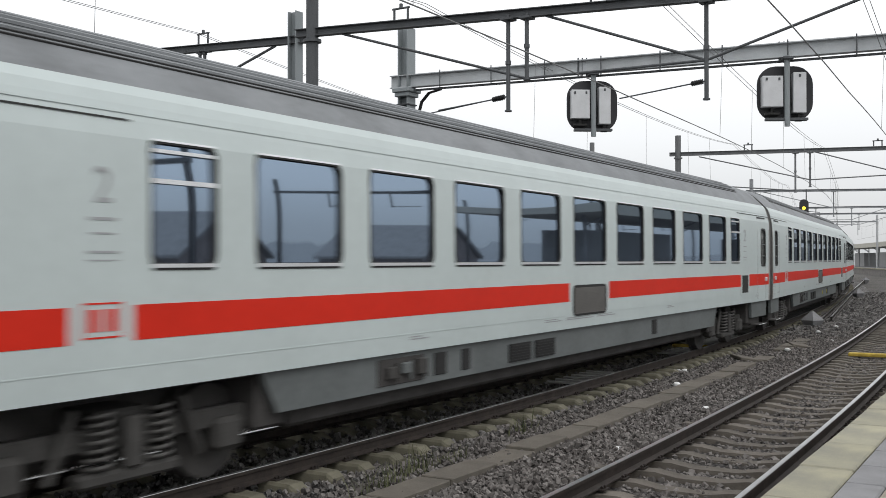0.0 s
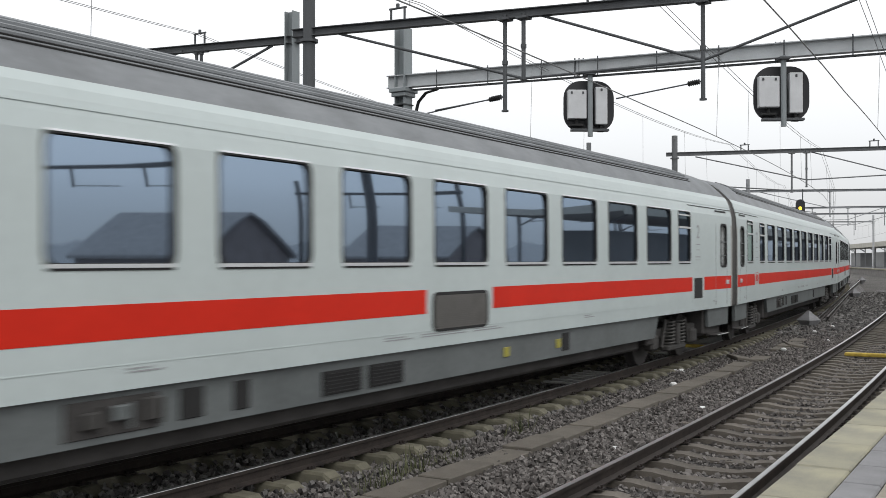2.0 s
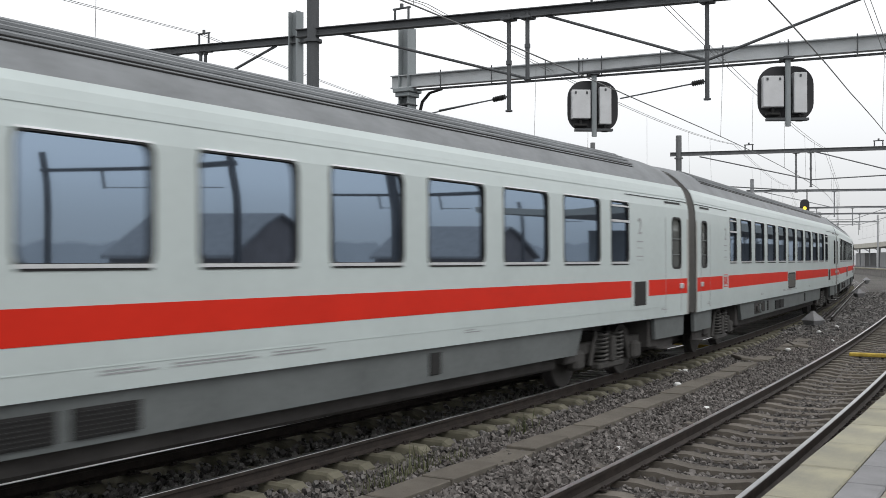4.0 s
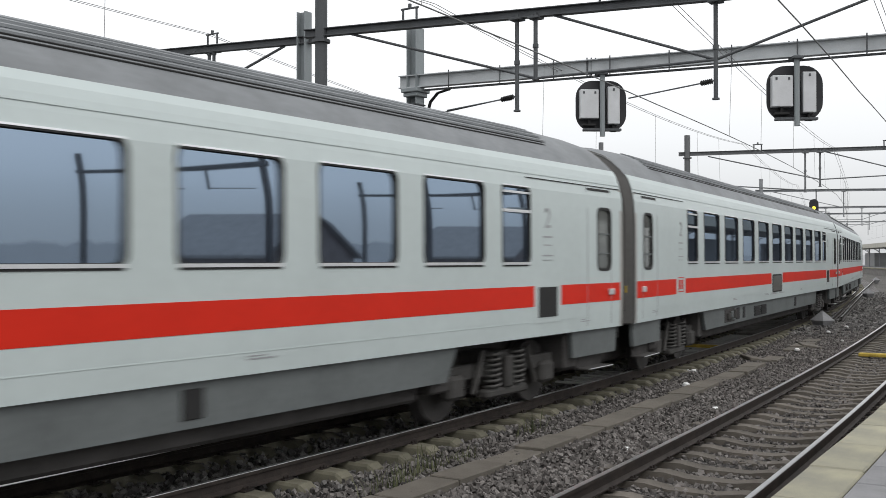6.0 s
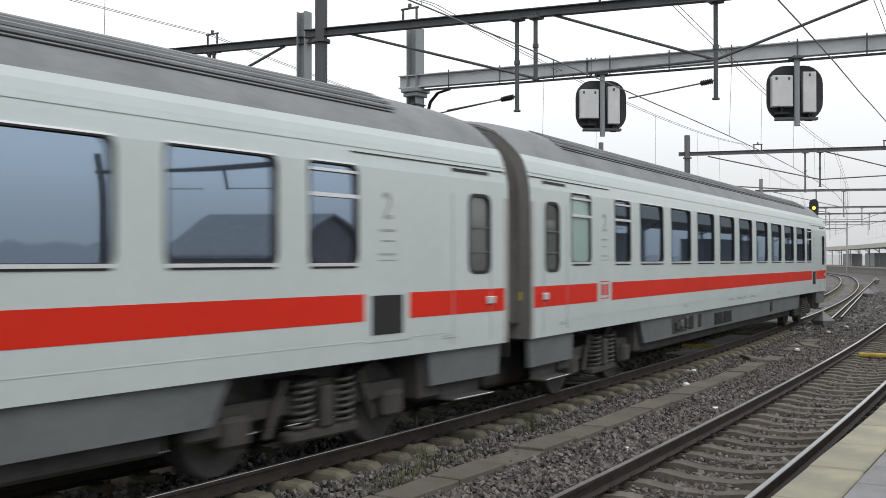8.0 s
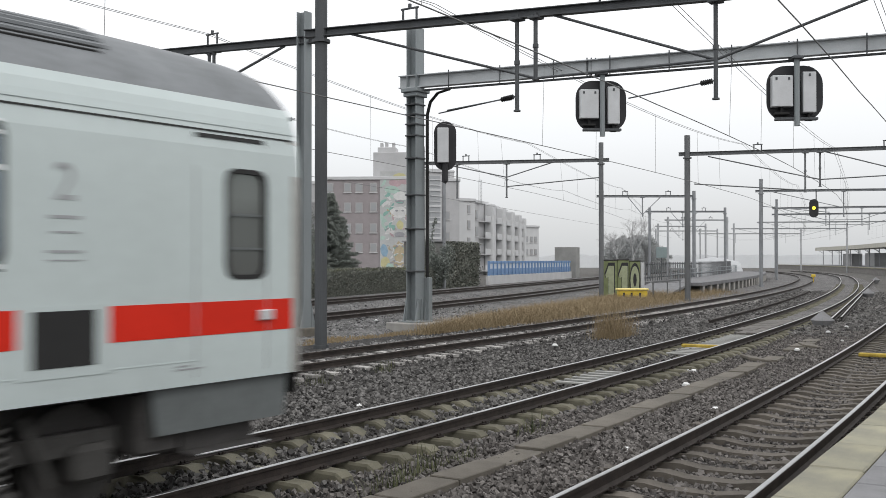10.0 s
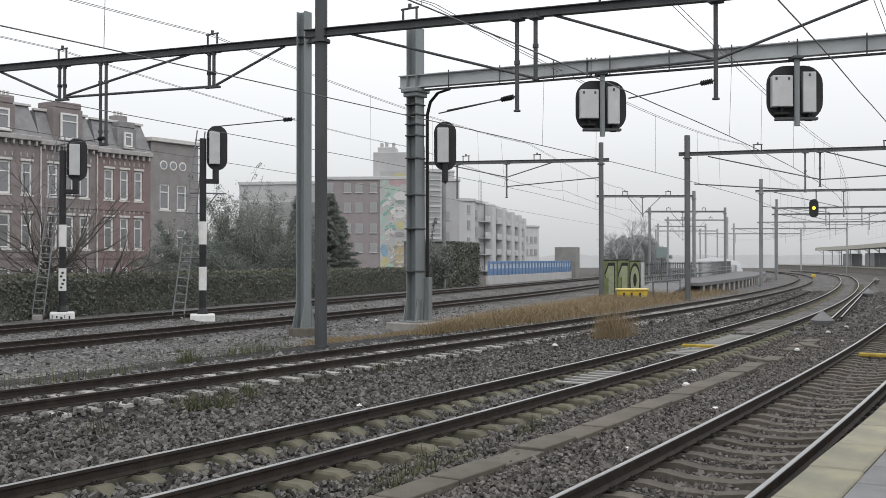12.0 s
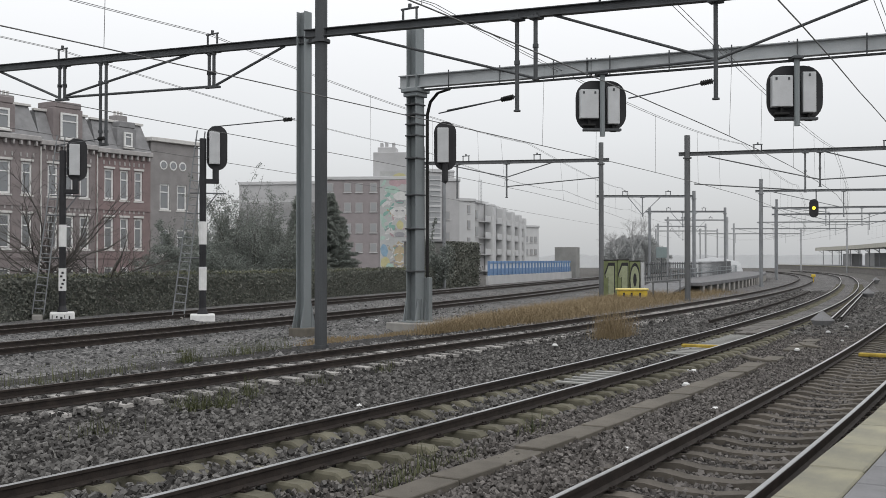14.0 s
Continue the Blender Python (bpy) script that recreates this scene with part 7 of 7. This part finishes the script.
for i in range(27):
    piece("pale_pane", ME_PANE, fen, along(5, 91.0 + 1.4 * i, 7.35))
    piece("blue_panel", ME_PANEL, fen, along(5, 91.0 + 1.4 * i, 7.35))
    piece("fence_post", ME_FPOST, fen, along(5, 91.0 + 1.4 * i, 7.35))
bm = bmesh.new()
bbox(bm, 0, 2.6, 0, 3, -0.45, 3.9, 0.04)
o = solo("concrete_hut", bm, mat("hut_grey", (0.26, 0.26, 0.25), 0.9, var=0.2, scale=1), "small grey hut at the end of the blue fence", "hut")
o.matrix_world = along(5, 129, 6.6)

sh = thing("relay_cabinet", "green relay cabinet sprayed with fat outlined figures", "relay cabinet", m=Matrix.Translation((59.9, 26.6, 0)) @ Matrix.Rotation(HEADING - radians(90), 4, "Z"))
M_SPRAY = mat("pale_green_spray", (0.33, 0.36, 0.235), 0.75, var=0.2, scale=4, bump=0.05)
FIG_ONE = [(-0.36, 1.25), (-0.1, 1.95), (0.34, 1.95), (0.34, -0.3), (-0.12, -0.3), (-0.12, 1.1), (-0.3, 1.0)]
FIG_RING = [(0.36 * math.cos(k * math.pi / 8), 0.82 + 1.12 * math.sin(k * math.pi / 8)) for k in range(16)]
for i, (x0, x1) in enumerate(((-1.35, -0.45), (-0.42, 0.32), (0.34, 1.02))):
    xm = (x0 + x1) / 2
    bm = bmesh.new()
    bbox(bm, x0, x1, -0.4, 0.5, -0.45, 2.0 + (0.06, 0.1, 0.02)[i], 0.03)
    c = part("cabinet_body", bm, M_GREENBOX, sh, "sprayed green cabinet")
    bm = bmesh.new()
    bbox(bm, x0 - 0.02, x1 + 0.02, -0.43, 0.53, 2.0 + (0.06, 0.1, 0.02)[i], 2.06 + (0.06, 0.1, 0.02)[i], 0.015)
    part("cabinet_top", bm, M_UNDER, c, "dark flat top")
    for nm, k, y0, y1, mt in (("spray_outline", 1.0, -0.412, -0.402, M_BLACK), ("spray_fill", 0.82, -0.42, -0.4125, M_SPRAY)):
        bm = bmesh.new()
        slab(bm, [(xm + x * k * 0.95, 0.8 + (z - 0.8) * k) for x, z in (FIG_RING if i == 2 else FIG_ONE)], y0, y1)
        part(nm, bm, mt, c, "sprayed figure")
    if i == 2:
        bm = bmesh.new()
        slab(bm, [(xm + x * 0.3, 0.85 + (z - 0.8) * 0.38) for x, z in FIG_RING], -0.427, -0.4205)
        part("spray_block", bm, M_BLACK, c, "black sprayed block")
bm = bmesh.new()
bbox(bm, 1.05, 1.3, -0.35, 0.5, -0.45, 1.95, 0.02)
part("cabinet_side", bm, M_CASE, sh)
gb = thing("grit_bin", "yellow grit bin standing in dry grass", "grit bin", m=Matrix.Translation((55.9, 24.25, 0)) @ Matrix.Rotation(HEADING - radians(90), 4, "Z"))
bm = bmesh.new()
bbox(bm, -0.85, 0.85, -0.35, 0.35, -0.45, 0.32, 0.06, 2)
part("bin_body", bm, M_YELLOW, gb)
bm = bmesh.new()
bbox(bm, -0.92, 0.92, -0.42, 0.42, 0.32, 0.45, 0.05, 2)
part("bin_lid", bm, mat("pale_yellow_lid", (0.75, 0.62, 0.22), 0.6, var=0.12, scale=4), gb, "paler yellow lid")
bm = bmesh.new()
for x in (-0.6, -0.15, 0.35):
    box(bm, x, x + 0.12, -0.362, -0.352, -0.3, 0.2)
part("spray_mark", bm, M_BLACK, gb, "dark sprayed marks")

# low platform in the curve
lowp = thing("low_platform", "low old concrete platform with railings in the curve", "platform", kind="structure")
bm = bmesh.new()
sweep(bm, 3, steps(70, 142, 4), [(4.6, 0.28), (4.6, 0.52), (9.0, 0.52), (9.0, 0.28)])
part("deck", bm, M_SLAB, lowp, "pale concrete deck")
bm = bmesh.new()
sweep(bm, 3, steps(72, 141, 4), [(5.0, -0.45), (5.0, 0.28), (8.8, 0.28), (8.8, -0.45)])
part("deck_support", bm, M_SKIRT, lowp)
for i in range(24):
    bm = bmesh.new()
    p = on_track(3, 71 + i * 3.0, 4.75)
    bbox(bm, p.x - 0.2, p.x + 0.2, p.y - 0.12, p.y + 0.12, -0.45, 0.29, 0.02)
    part("support_pier", bm, M_CONCRETE, lowp)
bm = bmesh.new()
for z0, u0 in ((0, 0),):
    a, b = [on_track(3, 60.5, s, -0.35) for s in (5.4, 8.2)], [on_track(3, 70, s, 0.5) for s in (5.4, 8.2)]
    q = [bm.verts.new(p) for p in (a[0], a[1], b[1], b[0])]
    w = [bm.verts.new(p - Vector((0, 0, 0.15))) for p in (a[0], a[1], b[1], b[0])]
    bm.faces.new(q)
    bm.faces.new(list(reversed(w)))
    for i in range(4):
        bm.faces.new((q[i], w[i], w[(i + 1) % 4], q[(i + 1) % 4]))
part("ramp", bm, M_SLAB, lowp, "concrete ramp")
rr_ = thing("ramp_rail", "grey handrail beside the low platform ramp", "railing")
for i in range(3):
    bm = bmesh.new()
    p = on_track(3, 58.5 + i * 3.6, 5.2)
    tube(bm, (p.x, p.y, -0.4), (p.x, p.y, 0.78), 0.045, 6)
    part("rail_post", bm, M_STEEL_MID, rr_)
bm = bmesh.new()
sweep(bm, 3, [58.3, 60.5, 63, 65.9], [(5.16, 0.72), (5.16, 0.84), (5.24, 0.84), (5.24, 0.72)])
part("rail_bar", bm, M_STEEL_MID, rr_)
rl = thing("platform_fence", "dark paling fence along the back of the low platform", "fence")
bm = bmesh.new()
bbox(bm, -0.065, 0.065, -0.03, 0.03, 0.35, 1.95, 0.01)
ME_PALE = mesh_of(bm, "paling", M_STEEL_MID)
for i in range(106):
    piece("paling", ME_PALE, rl, along(3, 66 + i * 0.82, 9.2))
for z in (0.75, 1.75):
    bm = bmesh.new()
    sweep(bm, 3, steps(66, 153, 3), [(9.25, z), (9.25, z + 0.08), (9.3, z + 0.08), (9.3, z)])
    part("fence_rail", bm, M_STEEL_DARK, rl)
hr = thing("hand_rail", "grey tubular handrails on the low platform", "railing")
for s, z in ((8.4, 1.35), (8.4, 0.95)):
    bm = bmesh.new()
    sweep(bm, 3, steps(78, 141, 3), [(s, z), (s, z + 0.06), (s + 0.05, z + 0.06), (s + 0.05, z)])
    part("rail_tube", bm, M_STEEL_GREY, hr)
for i in range(22):
    bm = bmesh.new()
    p = on_track(3, 78 + i * 3, 8.42)
    tube(bm, (p.x, p.y, 0.5), (p.x, p.y, 1.4), 0.03, 6)
    part("rail_post", bm, M_STEEL_GREY, hr)
sp = thing("sign_post", "small grey-green panel on a post by the fence", "sign", m=Matrix.Translation((86.0, 34.5, 0)) @ Matrix.Rotation(HEADING - radians(90), 4, "Z"))
bm = bmesh.new()
tube(bm, (0, 0.05, -0.4), (0, 0.05, 3.2), 0.05, 8)
part("sign_pole", bm, M_STEEL_DARK, sp)
bm = bmesh.new()
bbox(bm, -0.48, 0.48, -0.03, 0.02, 2.3, 3.25, 0.02)
part("sign_panel", bm, mat("sign_grey_green", (0.22, 0.27, 0.27), 0.6, var=0.1), sp)

# aspect signal on the far portal
ys = thing("portal_signal", "black oval signal showing yellow, hung from a far portal", "signal", m=Matrix.Translation((94.3, 23.4, 6.75)) @ Matrix.Rotation(HEADING - radians(90) - 0.35, 4, "Z"))
bm = bmesh.new()
oval(bm, 0.8, 1.65, 0.39, 0.0, 0.06)
part("backplate", bm, M_BLACK, ys)
bm = bmesh.new()
tube(bm, (0, -0.05, 0.02), (0, 0.0, 0.02), 0.15, 16)
part("yellow_lamp", bm, glow_mat("yellow_aspect", (1.0, 0.72, 0.05), 1.6), ys, "lit yellow lamp")
bm = bmesh.new()
tube(bm, (0.2, 0.1, 0.6), (0.2, 0.1, 1.75), 0.05, 8)
part("signal_hanger", bm, M_STEEL_DARK, ys)

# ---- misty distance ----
# bark and leaves here carry the mist in their pale colour
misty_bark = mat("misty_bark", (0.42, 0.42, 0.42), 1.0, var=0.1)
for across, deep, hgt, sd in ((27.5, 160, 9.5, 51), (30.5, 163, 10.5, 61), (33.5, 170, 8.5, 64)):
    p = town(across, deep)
    bare_tree(p.x, p.y, hgt * 1.25, sd, "leafless tree coloured pale in place of mist", 6, misty_bark, 0.8, 0.25)
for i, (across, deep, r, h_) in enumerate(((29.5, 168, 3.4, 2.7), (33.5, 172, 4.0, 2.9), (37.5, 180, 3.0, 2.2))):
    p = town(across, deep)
    bush(p.x, p.y, r, h_, h_ - 0.4, 50000, 0.09, M_LEAF_MIST, "bush coloured pale in place of mist", 70 + i, name="misty_bush")


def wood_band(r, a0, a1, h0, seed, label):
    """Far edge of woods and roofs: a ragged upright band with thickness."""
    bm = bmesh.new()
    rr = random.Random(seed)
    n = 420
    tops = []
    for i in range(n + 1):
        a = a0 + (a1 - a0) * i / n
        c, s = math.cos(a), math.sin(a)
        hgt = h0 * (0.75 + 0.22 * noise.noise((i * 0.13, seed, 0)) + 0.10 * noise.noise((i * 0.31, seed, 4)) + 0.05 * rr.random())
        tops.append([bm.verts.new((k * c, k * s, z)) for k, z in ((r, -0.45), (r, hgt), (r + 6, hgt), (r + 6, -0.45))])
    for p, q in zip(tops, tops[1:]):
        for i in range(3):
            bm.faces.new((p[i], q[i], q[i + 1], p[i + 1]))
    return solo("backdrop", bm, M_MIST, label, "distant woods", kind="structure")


wood_band(330, -0.25, 1.35, 4.6, 3, "band of distant woods, mist put into its pale colour")

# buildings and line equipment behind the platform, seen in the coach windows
wood_band(300, -1.5, -0.3, 9.0, 8, "band of distant woods on the town side, coloured mist-pale")
for x0, x1, zw, zp in ((-24, -4, 3.6, 7.0), (16, 24, 2.2, 5.2), (42, 50, 2.2, 5.0), (70, 80, 2.2, 5.0)):
    sb = thing("station_building", "dark gabled building behind the platform", "building", "gabled buildings")
    bm = bmesh.new()
    slab(bm, [(x0, -0.45), (x1, -0.45), (x1, zw), ((x0 + x1) / 2, zp), (x0, zw)], -36, -26)
    part("wall", bm, M_BRICK, sb)
    bm = bmesh.new()
    xm = (x0 + x1) / 2
    slab(bm, [(x0 - 0.3, zw), (xm, zp + 0.05), (x1 + 0.3, zw), (x1 + 0.3, zw + 0.2), (xm, zp + 0.3), (x0 - 0.3, zw + 0.2)], -36.4, -25.6)
    part("roof", bm, M_SLATE, sb)
for x in (12, 27, 46, 70, 98):
    rp = thing("line_portal", "dark catenary portal on the town side of the platform", "portal", "town-side portals")
    for y in (-11.5, -22.0):
        bm = bmesh.new()
        h_post(bm, x, y, -0.4, 9.0, 0.2, 0.2, 0.03)
        part("post", bm, M_STEEL_DARK, rp)
    bm = bmesh.new()
    bbox(bm, x - 0.12, x + 0.12, -22.2, -11.3, 7.2, 7.5, 0.01)
    part("beam", bm, M_STEEL_DARK, rp)
    for y in (-14.5, -18.5):
        bm = bmesh.new()
        tube(bm, (x, y, 5.6), (x, y, 7.2), 0.06, 6)
        tube(bm, (x, y, 5.7), (x + 1.6, y + 0.9, 5.9), 0.04, 6)
        part("drop_arm", bm, M_STEEL_DARK, rp)

# old rails beside the main track
bm = bmesh.new()
sweep(bm, 2, steps(37, 76, 1.5), [(x + 2.4, z - 0.1) for x, z in RAIL])
solo("side_rail", bm, M_RAIL, "rusty loose rail lying in the ballast by the main track", "rail", "side rails")
for p, q in (((39.6, 9.2), (123.8, 23.9)), ((40.6, 9.08), (70.0, 14.3))):
    t = thing("turnout_rail", "straight worn rail leaving the main track", "rail", "side rails")
    way = (Vector((*q, 0)) - Vector((*p, 0)))
    m = Matrix.Translation((*p, -0.04)) @ Matrix.Rotation(math.atan2(way.y, way.x), 4, "Z")
    for nm, prof, mt in (("rail", RAIL, M_RAIL), ("rail_head", HEAD, M_RAILTOP)):
        bm = bmesh.new()
        a = [bm.verts.new(m @ Vector((0, y, z))) for y, z in prof]
        b = [bm.verts.new(m @ Vector((way.length, y, z))) for y, z in prof]
        for i in range(len(prof)):
            bm.faces.new((a[i], b[i], b[(i + 1) % len(prof)], a[(i + 1) % len(prof)]))
        bmesh.ops.recalc_face_normals(bm, faces=bm.faces)
        part(nm, bm, mt, t)
bm = bmesh.new()
bbox(bm, -0.2, 0.2, -0.12, 0.12, 0.3, 0.6, 0.03)
tube(bm, (0, 0, -0.45), (0, 0, 0.3), 0.06, 8)
o = solo("yellow_marker", bm, M_YELLOW, "yellow box on a short stake in the curve", "marker")
o.matrix_world = Matrix.Translation((110.5, 27.5, 0)) @ Matrix.Rotation(HEADING - radians(90), 4, "Z")

# pale sheeted mound behind the fence
bm = bmesh.new()
n = 14
ridge = [(i * 0.56, 1.85 + 0.62 * math.sin(math.pi * (i + 0.5) / n) ** 1.5 + 0.06 * noise.noise((i * 0.8, 2, 5))) for i in range(n)]
rows = [[bm.verts.new((x, y, -0.45 + (z + 0.45) * k)) for x, z in ridge] for y, k in ((-3.0, 0.0), (-1.6, 0.62), (-0.4, 0.95), (0.4, 1.0), (1.8, 0.6), (3.0, 0.0))]
for a, b in zip(rows, rows[1:]):
    for i in range(n - 1):
        bm.faces.new((a[i], a[i + 1], b[i + 1], b[i]))
o = solo("sheeted_mound", bm, mat("pale_sheeting", (0.45, 0.46, 0.47), 0.7, var=0.12, scale=1.5), "pale sheeted mound behind the paling fence", "mound", smooth=True)
o.matrix_world = Matrix.Translation((147.0, 50.1, 0)) @ Matrix.Rotation(HEADING - radians(90), 4, "Z") @ Matrix.Translation((-4.3, 0, 0))

motions()
